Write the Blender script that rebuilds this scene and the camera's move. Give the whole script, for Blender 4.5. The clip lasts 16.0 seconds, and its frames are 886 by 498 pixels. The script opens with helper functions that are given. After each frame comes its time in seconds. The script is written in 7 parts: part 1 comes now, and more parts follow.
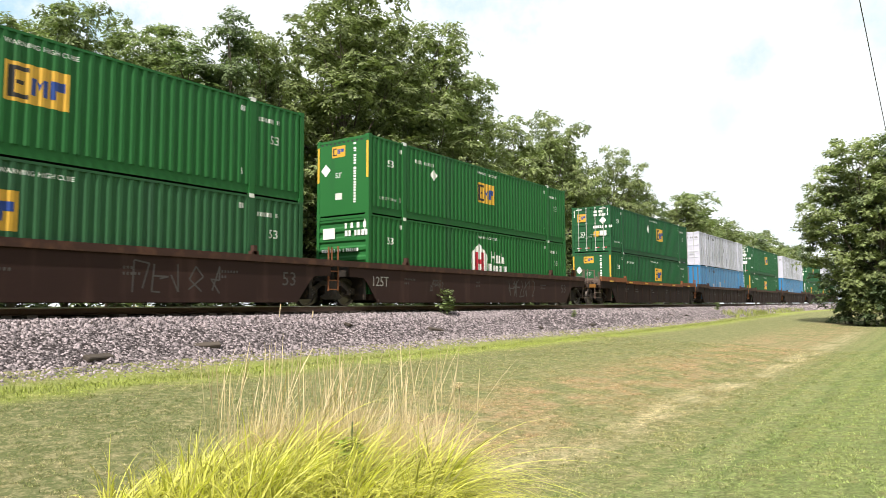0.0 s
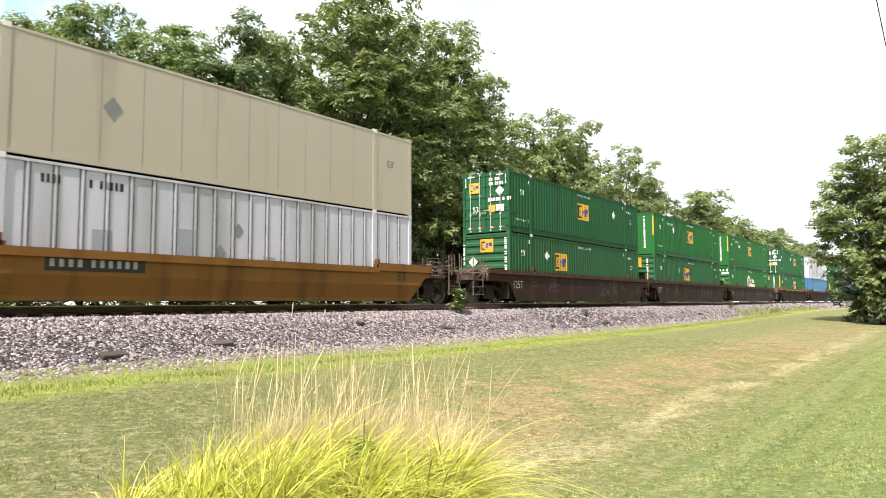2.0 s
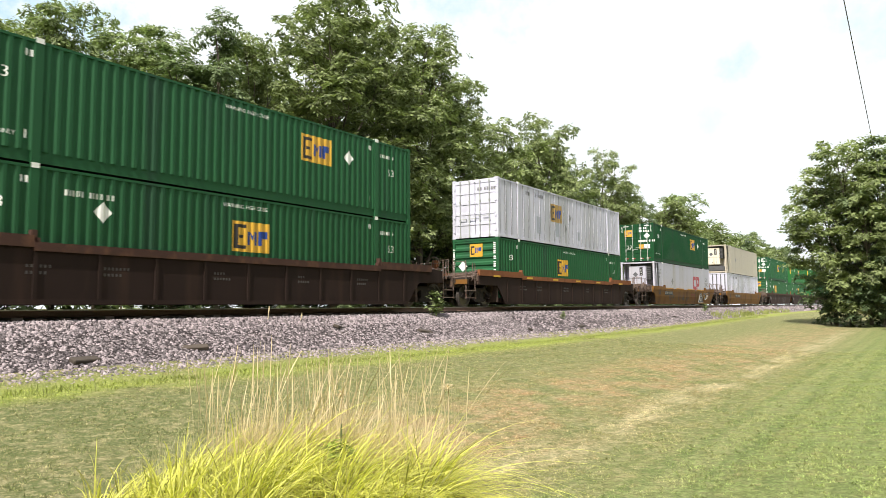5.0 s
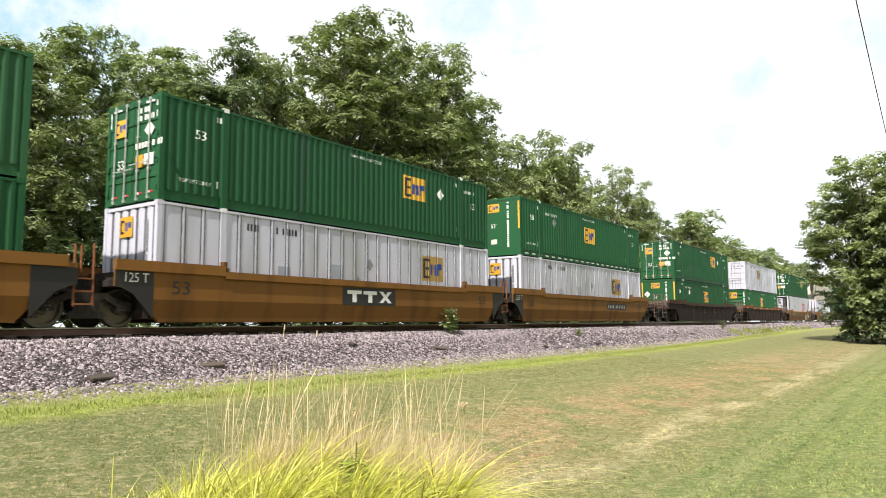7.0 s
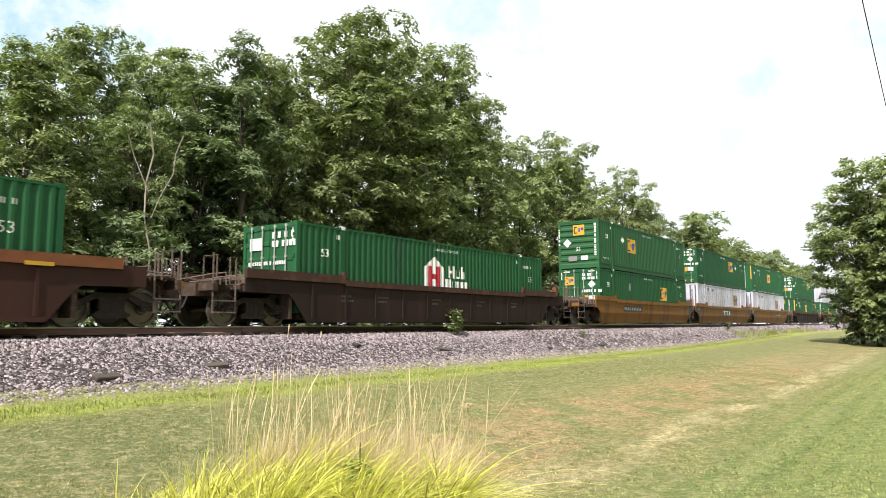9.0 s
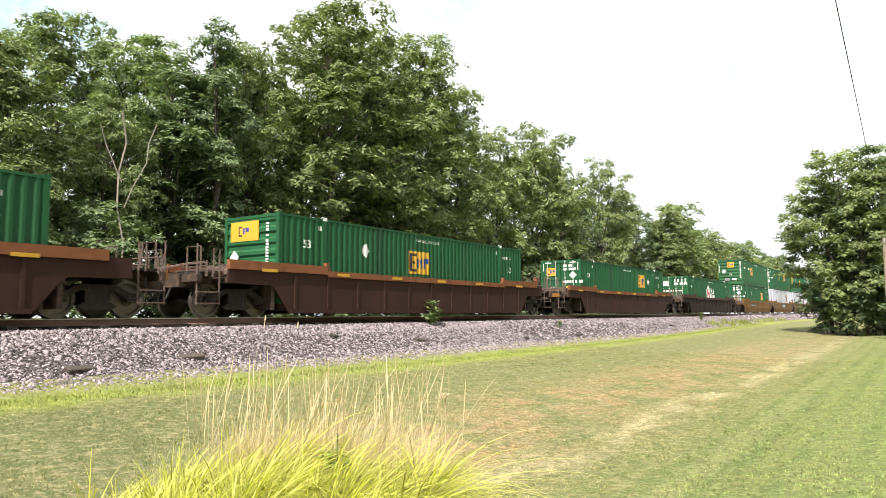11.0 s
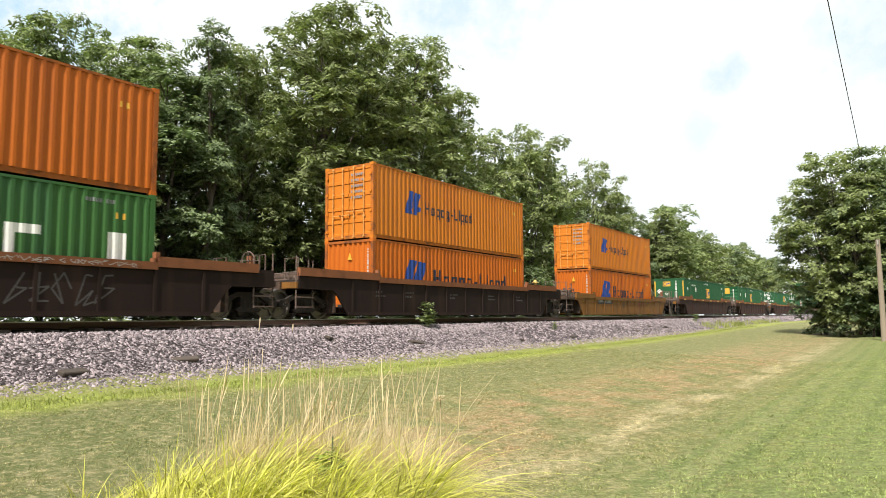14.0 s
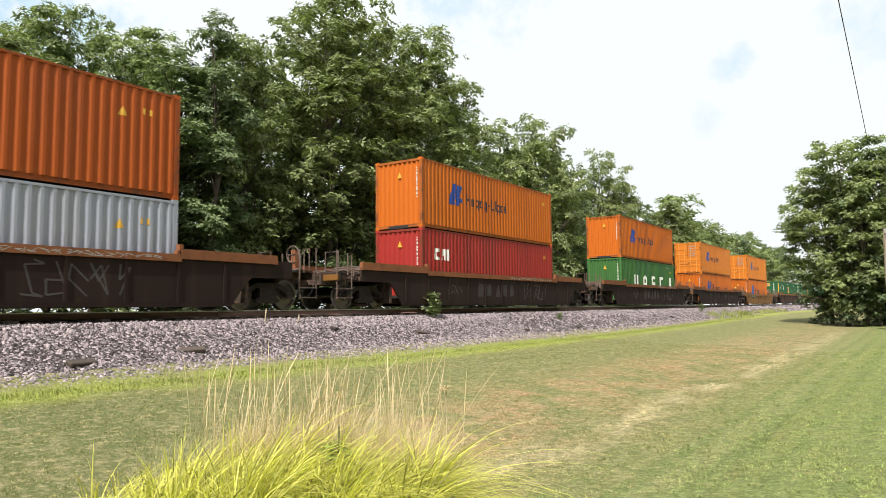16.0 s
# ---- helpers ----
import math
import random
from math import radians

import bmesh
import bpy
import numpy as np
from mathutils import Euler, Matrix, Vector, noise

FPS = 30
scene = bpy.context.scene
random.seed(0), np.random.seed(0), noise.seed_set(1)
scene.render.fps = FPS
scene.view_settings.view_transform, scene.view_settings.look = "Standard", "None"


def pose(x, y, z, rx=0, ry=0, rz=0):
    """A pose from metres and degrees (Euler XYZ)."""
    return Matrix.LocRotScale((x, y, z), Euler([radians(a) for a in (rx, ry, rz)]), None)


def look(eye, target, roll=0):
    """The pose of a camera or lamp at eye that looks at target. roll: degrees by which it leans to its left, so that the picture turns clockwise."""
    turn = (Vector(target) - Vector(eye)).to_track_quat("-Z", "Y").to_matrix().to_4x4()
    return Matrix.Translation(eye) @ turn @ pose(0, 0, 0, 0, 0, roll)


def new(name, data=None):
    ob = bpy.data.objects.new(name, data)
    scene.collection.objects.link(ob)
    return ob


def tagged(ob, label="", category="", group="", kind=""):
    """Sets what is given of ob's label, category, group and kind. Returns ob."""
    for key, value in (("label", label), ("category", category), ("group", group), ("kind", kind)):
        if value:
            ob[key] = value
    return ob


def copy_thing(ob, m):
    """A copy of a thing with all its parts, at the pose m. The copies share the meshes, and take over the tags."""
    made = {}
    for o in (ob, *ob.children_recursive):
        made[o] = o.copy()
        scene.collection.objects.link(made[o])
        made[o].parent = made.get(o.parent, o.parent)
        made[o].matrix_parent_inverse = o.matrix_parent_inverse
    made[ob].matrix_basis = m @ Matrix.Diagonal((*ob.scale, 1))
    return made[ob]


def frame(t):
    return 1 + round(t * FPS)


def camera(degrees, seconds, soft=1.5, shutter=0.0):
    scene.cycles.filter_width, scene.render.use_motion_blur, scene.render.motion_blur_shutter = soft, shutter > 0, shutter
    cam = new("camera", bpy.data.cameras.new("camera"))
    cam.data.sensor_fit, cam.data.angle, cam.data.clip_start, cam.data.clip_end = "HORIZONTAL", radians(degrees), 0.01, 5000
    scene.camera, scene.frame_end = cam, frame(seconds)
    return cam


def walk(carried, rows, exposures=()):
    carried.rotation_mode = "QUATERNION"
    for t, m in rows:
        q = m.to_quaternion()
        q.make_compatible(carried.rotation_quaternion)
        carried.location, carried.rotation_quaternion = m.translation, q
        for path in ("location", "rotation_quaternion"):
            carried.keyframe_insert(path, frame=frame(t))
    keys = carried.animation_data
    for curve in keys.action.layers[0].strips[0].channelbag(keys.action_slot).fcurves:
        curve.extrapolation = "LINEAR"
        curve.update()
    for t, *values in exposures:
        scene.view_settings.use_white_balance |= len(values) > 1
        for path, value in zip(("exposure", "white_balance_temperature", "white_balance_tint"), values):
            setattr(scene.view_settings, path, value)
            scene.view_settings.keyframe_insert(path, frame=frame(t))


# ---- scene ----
cam = camera(64.66, 16.0, soft=0.5, shutter=0.06)
EYE = (0.0, 0.0, 0.035)
# seconds, yaw, pitch, roll: a hand-held camera that only turns a little
TURNS = [
    (0, 35.27, 4.54, 0.22),
    (0.5, 35.55, 4.61, -0.05),
    (1, 36.06, 4.58, 0.47),
    (1.5, 36.29, 4.48, 0.05),
    (2, 36.23, 4.41, 0.22),
    (2.5, 35.86, 4.42, 0.26),
    (3, 35.04, 4.39, 0.34),
    (3.5, 34.76, 4.42, 0.28),
    (6, 34.29, 5.10, 0.28),
    (6.5, 35.13, 5.72, 0.41),
    (7, 35.62, 6.09, 0.41),
    (7.5, 35.65, 6.19, 0.53),
    (8, 35.67, 6.11, 0.52),
    (8.5, 35.86, 5.82, 0.53),
    (9, 35.96, 6.17, 0.19),
    (9.5, 35.00, 5.93, 0.70),
    (12, 33.92, 5.27, 0.35),
    (12.5, 33.88, 5.26, 0.60),
    (13, 33.71, 5.41, 0.70),
    (13.5, 33.64, 5.53, 0.38),
    (14, 33.72, 5.56, 0.44),
    (14.5, 33.65, 5.39, 0.63),
    (15, 33.70, 5.10, 0.31),
    (15.5, 34.01, 4.87, 0.46),
    (16, 34.16, 4.77, 0.57),
]
# the camera's own brightness, in stops
STOPS = [(0.0, 0.06), (1.0, 0.15), (1.5, 0.22), (2.0, 0.3), (2.5, 0.22), (3.0, 0.13), (3.7, 0.1), (5.8, 0.08), (9.0, 0.1), (9.6, 0.16), (11.9, 0.38), (12.5, 0.42), (13.0, 0.2), (13.5, 0.1), (14.0, 0.02), (16.0, -0.03)]
walk(cam, [(t, pose(*EYE, 90 + p, r, y)) for t, y, p, r in TURNS], STOPS)

# ---- light ----
SUN_TO = Vector((0.11, -0.61, 0.79)).normalized()
world = bpy.data.worlds.new("sky")
scene.world = world
world.use_nodes = True


SKY_BREAKS = (((-0.868, 0.323, 0.377), 10, 0.75), ((-0.48, 0.755, 0.446), 6, 0.4), ((-0.182, 0.933, 0.309), 1.6, 0.38), ((-0.219, 0.945, 0.241), 1.5, 0.2), ((-0.018, 0.941, 0.338), 3.5, 0.3))


def build_world():
    nt = world.node_tree
    nt.nodes.clear()
    n, l = nt.nodes.new, nt.links.new
    sky = n("ShaderNodeTexSky")
    sky.sky_type, sky.sun_disc = "NISHITA", False
    sky.sun_elevation = math.asin(SUN_TO.z)
    sky.sun_rotation = math.atan2(SUN_TO.x, SUN_TO.y)
    sky_bg = n("ShaderNodeBackground")
    sky_bg.inputs[1].default_value = 0.15
    l(sky.outputs[0], sky_bg.inputs[0])
    co = n("ShaderNodeTexCoord")
    mp = n("ShaderNodeMapping")
    mp.inputs["Scale"].default_value = (1.6, 1.6, 4.5)
    mp.inputs["Location"].default_value = (0.3, 0.9, 0.1)
    l(co.outputs["Generated"], mp.inputs[0])
    no = n("ShaderNodeTexNoise")
    no.inputs["Scale"].default_value, no.inputs["Detail"].default_value, no.inputs["Roughness"].default_value = 1.7, 7, 0.55
    l(mp.outputs[0], no.inputs[0])
    ramp = n("ShaderNodeValToRGB")
    ramp.color_ramp.elements[0].position, ramp.color_ramp.elements[1].position = 0.16, 0.31
    l(no.outputs[0], ramp.inputs[0])
    thick = None
    # breaks in the cloud: direction, reach in degrees, how much blue shows
    edge = n("ShaderNodeTexNoise")
    edge.inputs["Scale"].default_value, edge.inputs["Detail"].default_value, edge.inputs["Roughness"].default_value = 26.0, 6, 0.6
    l(co.outputs["Generated"], edge.inputs[0])
    for way, reach, clear in SKY_BREAKS:
        dot = n("ShaderNodeVectorMath")
        dot.operation = "DOT_PRODUCT"
        l(co.outputs["Generated"], dot.inputs[0])
        dot.inputs[1].default_value = Vector(way).normalized()
        ragged = n("ShaderNodeMath")
        ragged.operation, ragged.inputs[1].default_value = "MULTIPLY_ADD", (1 - math.cos(radians(reach))) * 5.0
        l(edge.outputs[0], ragged.inputs[0])
        l(dot.outputs["Value"], ragged.inputs[2])
        gap = n("ShaderNodeMapRange")
        lip = (1 - math.cos(radians(reach)))
        gap.inputs[1].default_value, gap.inputs[2].default_value = 1 + 1.3 * lip, 1 + 2.9 * lip
        gap.inputs[3].default_value, gap.inputs[4].default_value = 1.0, 1.0 - clear
        l(ragged.outputs[0], gap.inputs[0])
        if thick is None:
            thick = gap.outputs[0]
            continue
        both = n("ShaderNodeMath")
        both.operation = "MULTIPLY"
        l(thick, both.inputs[0])
        l(gap.outputs[0], both.inputs[1])
        thick = both.outputs[0]
    veil = n("ShaderNodeBackground")
    veil.inputs[0].default_value, veil.inputs[1].default_value = (0.42, 0.74, 1.0, 1), 0.98
    cloud = n("ShaderNodeBackground")
    cloud.inputs[0].default_value = (0.93, 0.97, 1.0, 1)
    cloud.inputs[1].default_value = 1.07
    mix = n("ShaderNodeMixShader")
    l(ramp.outputs[0], mix.inputs[0])
    l(sky_bg.outputs[0], mix.inputs[1])
    l(cloud.outputs[0], mix.inputs[2])
    thin = n("ShaderNodeMixShader")
    l(thick, thin.inputs[0])
    l(veil.outputs[0], thin.inputs[1])
    l(mix.outputs[0], thin.inputs[2])
    out = n("ShaderNodeOutputWorld")
    l(thin.outputs[0], out.inputs[0])


build_world()
sun = new("sun", bpy.data.lights.new("sun", "SUN"))
sun.data.energy, sun.data.angle, sun.data.color = 7.0, radians(0.6), (1.0, 0.94, 0.84)
sun.matrix_world = look(SUN_TO * 50, (0, 0, 0))

# ---- materials ----


def mat(name, base, rough=0.6, metal=0.0, vary=0.25, scale=3.0, grain=40.0, bump=0.0, dirt=None, dirt_amount=0.0,
        streak=False, island=0.0, thing=0.0, translucent=0.0, spec=0.5):
    """A surface with variation at two scales, optional dirt, bump and leaf translucency."""
    m = bpy.data.materials.new(name)
    m.use_nodes = True
    nt = m.node_tree
    nt.nodes.clear()
    n, l = nt.nodes.new, nt.links.new
    out, bs = n("ShaderNodeOutputMaterial"), n("ShaderNodeBsdfPrincipled")
    co = n("ShaderNodeTexCoord")
    vec = co.outputs["Object"]
    if streak:
        mp = n("ShaderNodeMapping")
        mp.inputs["Scale"].default_value = (1, 1, 0.12)
        l(vec, mp.inputs[0])
        svec = mp.outputs[0]
    else:
        svec = vec

    def noise_at(v, s, detail=5):
        no = n("ShaderNodeTexNoise")
        no.inputs["Scale"].default_value, no.inputs["Detail"].default_value = s, detail
        l(v, no.inputs[0])
        return no.outputs[0]

    big, small = noise_at(svec, scale), noise_at(vec, grain, 3)
    value = None

    def math_node(op, a, b):
        k = n("ShaderNodeMath")
        k.operation = op
        for i, v in enumerate((a, b)):
            if isinstance(v, (int, float)):
                k.inputs[i].default_value = v
            else:
                l(v, k.inputs[i])
        return k.outputs[0]

    mixed = math_node("ADD", math_node("MULTIPLY", big, 0.65), math_node("MULTIPLY", small, 0.35))
    value = math_node("ADD", math_node("MULTIPLY", math_node("SUBTRACT", mixed, 0.5), 2.4 * vary), 1.0)
    if island:
        ge = n("ShaderNodeNewGeometry")
        value = math_node("ADD", value, math_node("MULTIPLY", math_node("SUBTRACT", ge.outputs["Random Per Island"], 0.5), island))
    if thing:
        oi = n("ShaderNodeObjectInfo")
        value = math_node("ADD", value, math_node("MULTIPLY", math_node("SUBTRACT", oi.outputs["Random"], 0.5), thing))
    mul = n("ShaderNodeVectorMath")
    mul.operation = "SCALE"
    mul.inputs[0].default_value = base
    l(value, mul.inputs["Scale"])
    colour = mul.outputs[0]
    if dirt is not None:
        ra = n("ShaderNodeValToRGB")
        ra.color_ramp.elements[0].position, ra.color_ramp.elements[1].position = 0.62 - 0.4 * dirt_amount, 0.86 - 0.4 * dirt_amount
        l(noise_at(svec, scale * 1.7, 8), ra.inputs[0])
        mx = n("ShaderNodeMixRGB")
        mx.inputs[2].default_value = (*dirt, 1)
        l(ra.outputs[0], mx.inputs[0])
        l(colour, mx.inputs[1])
        colour = mx.outputs[0]
    l(colour, bs.inputs["Base Color"])
    bs.inputs["Metallic"].default_value = metal
    bs.inputs["Specular IOR Level"].default_value = spec
    l(math_node("ADD", math_node("MULTIPLY", math_node("SUBTRACT", big, 0.5), 0.3), rough), bs.inputs["Roughness"])
    if bump:
        bu = n("ShaderNodeBump")
        bu.inputs["Strength"].default_value, bu.inputs["Distance"].default_value = 0.6, bump
        l(mixed, bu.inputs["Height"])
        l(bu.outputs[0], bs.inputs["Normal"])
    if translucent:
        tr, mx = n("ShaderNodeBsdfTranslucent"), n("ShaderNodeMixShader")
        mx.inputs[0].default_value = translucent
        tint = n("ShaderNodeVectorMath")
        tint.operation = "MULTIPLY"
        tint.inputs[1].default_value = (1.15, 1.3, 0.7)
        l(colour, tint.inputs[0])
        l(tint.outputs[0], tr.inputs[0])
        l(bs.outputs[0], mx.inputs[1])
        l(tr.outputs[0], mx.inputs[2])
        l(mx.outputs[0], out.inputs[0])
    else:
        l(bs.outputs[0], out.inputs[0])
    return m


RUST = (0.10, 0.045, 0.025)
GREEN = mat("container_green", (0.016, 0.089, 0.034), 0.65, spec=0.25, vary=0.12, scale=0.5, dirt=(0.020, 0.055, 0.035), dirt_amount=0.12, streak=True, thing=0.25)
GREEN_FRESH = mat("container_green_fresh", (0.018, 0.122, 0.030), 0.6, spec=0.25, vary=0.10, scale=0.5, dirt=(0.022, 0.075, 0.032), dirt_amount=0.1, streak=True)
GREEN_DEEP = mat("container_green_deep", (0.00595, 0.0595, 0.0187), 0.65, spec=0.25, vary=0.15, scale=0.5, dirt=(0.012, 0.04, 0.022), dirt_amount=0.15, streak=True)
CREAM = mat("reefer_unit_cream", (0.74, 0.68, 0.55), 0.5, vary=0.1, scale=2, dirt=(0.35, 0.22, 0.12), dirt_amount=0.12, streak=True)
GREEN_OLD = mat("container_green_faded", (0.029, 0.102, 0.043), 0.7, spec=0.2, vary=0.2, scale=0.5, dirt=(0.035, 0.080, 0.052), dirt_amount=0.18, streak=True, thing=0.2)
GREEN_PALE = mat("container_green_pale", (0.046, 0.135, 0.036), 0.65, spec=0.25, vary=0.15, scale=0.6, dirt=(0.035, 0.10, 0.05), dirt_amount=0.2, streak=True)
WHITE = mat("container_white", (0.57, 0.565, 0.68), 0.5, spec=0.3, vary=0.14, scale=0.6, dirt=(0.38, 0.385, 0.42), dirt_amount=0.34, streak=True)
OFFWHITE = mat("reefer_white", (0.47, 0.46, 0.55), 0.5, vary=0.1, scale=0.5, dirt=(0.36, 0.34, 0.33), dirt_amount=0.2, streak=True)
TAN = mat("reefer_tan", (0.47, 0.415, 0.345), 0.55, vary=0.08, scale=0.4, dirt=(0.30, 0.24, 0.17), dirt_amount=0.15, streak=True)
BLUE = mat("container_blue", (0.03, 0.19, 0.42), 0.5, vary=0.15, scale=0.6, streak=True)
ORANGE_NEW = mat("container_orange_fresh", (0.52, 0.163, 0.014), 0.55, spec=0.3, vary=0.08, scale=0.6, dirt=(0.40, 0.10, 0.015), dirt_amount=0.1, streak=True)
ORANGE = mat("container_orange", (0.4752, 0.1179, 0.01056), 0.6, spec=0.25, vary=0.10, scale=0.6, dirt=(0.30, 0.075, 0.015), dirt_amount=0.15, streak=True, thing=0.15)
ORANGE_DEEP = mat("container_orange_deep", (0.3696, 0.07744, 0.01056), 0.6, spec=0.25, vary=0.14, scale=0.6, dirt=(0.24, 0.055, 0.015), dirt_amount=0.2, streak=True)
RED = mat("container_red", (0.3145, 0.0221, 0.01615), 0.5, vary=0.12, scale=0.6, dirt=(0.17, 0.02, 0.015), dirt_amount=0.15, streak=True)
SILVER = mat("container_silver", (0.33, 0.35, 0.43), 0.4, vary=0.12, scale=0.6, dirt=(0.3, 0.3, 0.32), dirt_amount=0.2, streak=True)
YELLOW_CAR = mat("railcar_yellow", (0.200, 0.092, 0.022), 0.7, spec=0.2, vary=0.18, scale=0.7, dirt=(0.10, 0.046, 0.014), dirt_amount=0.28, streak=True, thing=0.2)
BROWN_CAR = mat("railcar_brown", (0.026, 0.016, 0.0135), 0.85, spec=0.15, vary=0.3, scale=0.8, dirt=(0.050, 0.029, 0.021), dirt_amount=0.24, streak=True, thing=0.35)
MAROON_CAR = mat("railcar_maroon", (0.039, 0.02025, 0.01725), 0.8, spec=0.2, vary=0.3, scale=0.8, dirt=(0.085, 0.045, 0.035), dirt_amount=0.25, streak=True, thing=0.2)
MAROON_EDGE = mat("railcar_maroon_edge", (0.062, 0.032, 0.025), 0.8, spec=0.2, vary=0.35, scale=1.5, dirt=(0.12, 0.058, 0.036), dirt_amount=0.25)
REDBROWN_CAR = mat("railcar_red_brown", (0.050, 0.023, 0.018), 0.8, spec=0.2, vary=0.35, scale=0.8, dirt=(0.035, 0.020, 0.016), dirt_amount=0.28, streak=True, thing=0.2)
RUST_CAR = mat("railcar_rust", (0.22, 0.088, 0.042), 0.85, spec=0.15, vary=0.3, scale=1.2, dirt=(0.14, 0.055, 0.03), dirt_amount=0.25, thing=0.2)
STEEL_DARK = mat("steel_dark", (0.030, 0.025, 0.022), 0.8, 0.0, spec=0.2, vary=0.35, scale=4, dirt=(0.09, 0.06, 0.04), dirt_amount=0.2)
GALV = mat("steel_galvanised", (0.5, 0.5, 0.48), 0.5, 0.5, vary=0.2, scale=6)
RUBBER = mat("rubber_black", (0.02, 0.02, 0.02), 0.8, vary=0.2)
DECAL_WHITE = mat("paint_white", (0.78, 0.78, 0.76), 0.6, vary=0.12, scale=5)
DECAL_YELLOW = mat("paint_yellow", (0.62, 0.35, 0.035), 0.55, vary=0.12, scale=3, thing=0.2)
DECAL_BLACK = mat("paint_black", (0.02, 0.018, 0.018), 0.6, vary=0.2)
DECAL_BLUE = mat("paint_blue", (0.012, 0.05, 0.26), 0.5, vary=0.15)
DECAL_NAVY = mat("paint_navy", (0.012, 0.014, 0.032), 0.55, vary=0.15)
DECAL_RED = mat("paint_red", (0.42, 0.018, 0.04), 0.5, vary=0.1)
DECAL_GREY = mat("paint_grey", (0.22, 0.22, 0.235), 0.6, vary=0.15)
DECAL_CHALK = mat("paint_chalk", (0.068, 0.060, 0.057), 0.8, vary=0.4, scale=8)
TIE_WOOD = mat("tie_wood", (0.06, 0.047, 0.038), 0.9, vary=0.4, scale=6, bump=0.01, thing=0.5)
RAIL_SIDE = mat("rail_rust", (0.21, 0.125, 0.10), 0.8, vary=0.25, scale=5)
RAIL_TOP = mat("rail_top", (0.55, 0.53, 0.5), 0.45, 0.6, vary=0.1, scale=8)
STONE = mat("ballast_stone", (0.240, 0.202, 0.213), 0.85, vary=0.25, scale=14, island=1.5)
BARK = mat("bark", (0.10, 0.08, 0.062), 0.95, vary=0.4, scale=3, grain=30, bump=0.03)
BARK_PALE = mat("bark_pale", (0.28, 0.24, 0.20), 0.95, vary=0.3, scale=3, grain=30, bump=0.02)
LEAF = mat("leaf_green", (0.212, 0.250, 0.110), 0.55, vary=0.3, scale=0.5, grain=3, island=1.0, thing=0.3, spec=0.22, translucent=0.33)
# undergrowth leaves: the shade under the crowns is put into their colour
LEAF_SHADE = mat("leaf_shade_darkened", (0.085, 0.120, 0.055), 0.6, vary=0.4, scale=0.5, grain=3, island=1.0, thing=0.4, spec=0.22, translucent=0.2)
LEAF_DARK = mat("leaf_dark", (0.152, 0.196, 0.098), 0.55, vary=0.3, scale=0.5, grain=3, island=1.0, thing=0.3, spec=0.22, translucent=0.31)
LEAF_PALE = mat("leaf_pale", (0.215, 0.264, 0.118), 0.6, vary=0.3, scale=0.5, grain=3, island=0.9, thing=0.3, spec=0.22, translucent=0.30)
BLADE = mat("grass_blade_yellow", (0.52, 0.50, 0.115), 0.6, vary=0.3, scale=2.5, grain=6, island=1.1, translucent=0.35)
STRAW = mat("grass_straw", (0.60, 0.485, 0.315), 0.8, vary=0.2, scale=2, grain=10, island=0.5, translucent=0.2)
BLADE_GREEN = mat("grass_leaf_green", (0.30, 0.36, 0.08), 0.6, vary=0.3, scale=2.5, grain=6, island=0.8, translucent=0.35)
STALK = mat("grass_stalk_grey", (0.42, 0.40, 0.23), 0.8, vary=0.2, scale=2, grain=10, island=0.5, translucent=0.2)
BAR_STEEL = mat("locking_bar_steel", (0.40, 0.42, 0.40), 0.55, 0.2, vary=0.25, scale=4)
SEAM = mat("seam_dark", (0.11, 0.11, 0.12), 0.8, vary=0.3, scale=4)
VERGE = mat("verge_blade", (0.275, 0.30, 0.09), 0.7, vary=0.25, scale=0.8, grain=6, island=0.6, translucent=0.3)
POLE_WOOD = mat("pole_wood", (0.27, 0.22, 0.17), 0.95, vary=0.3, scale=3, streak=True)
GLASS_DARK = mat("reefer_grille", (0.03, 0.03, 0.03), 0.5, vary=0.3)


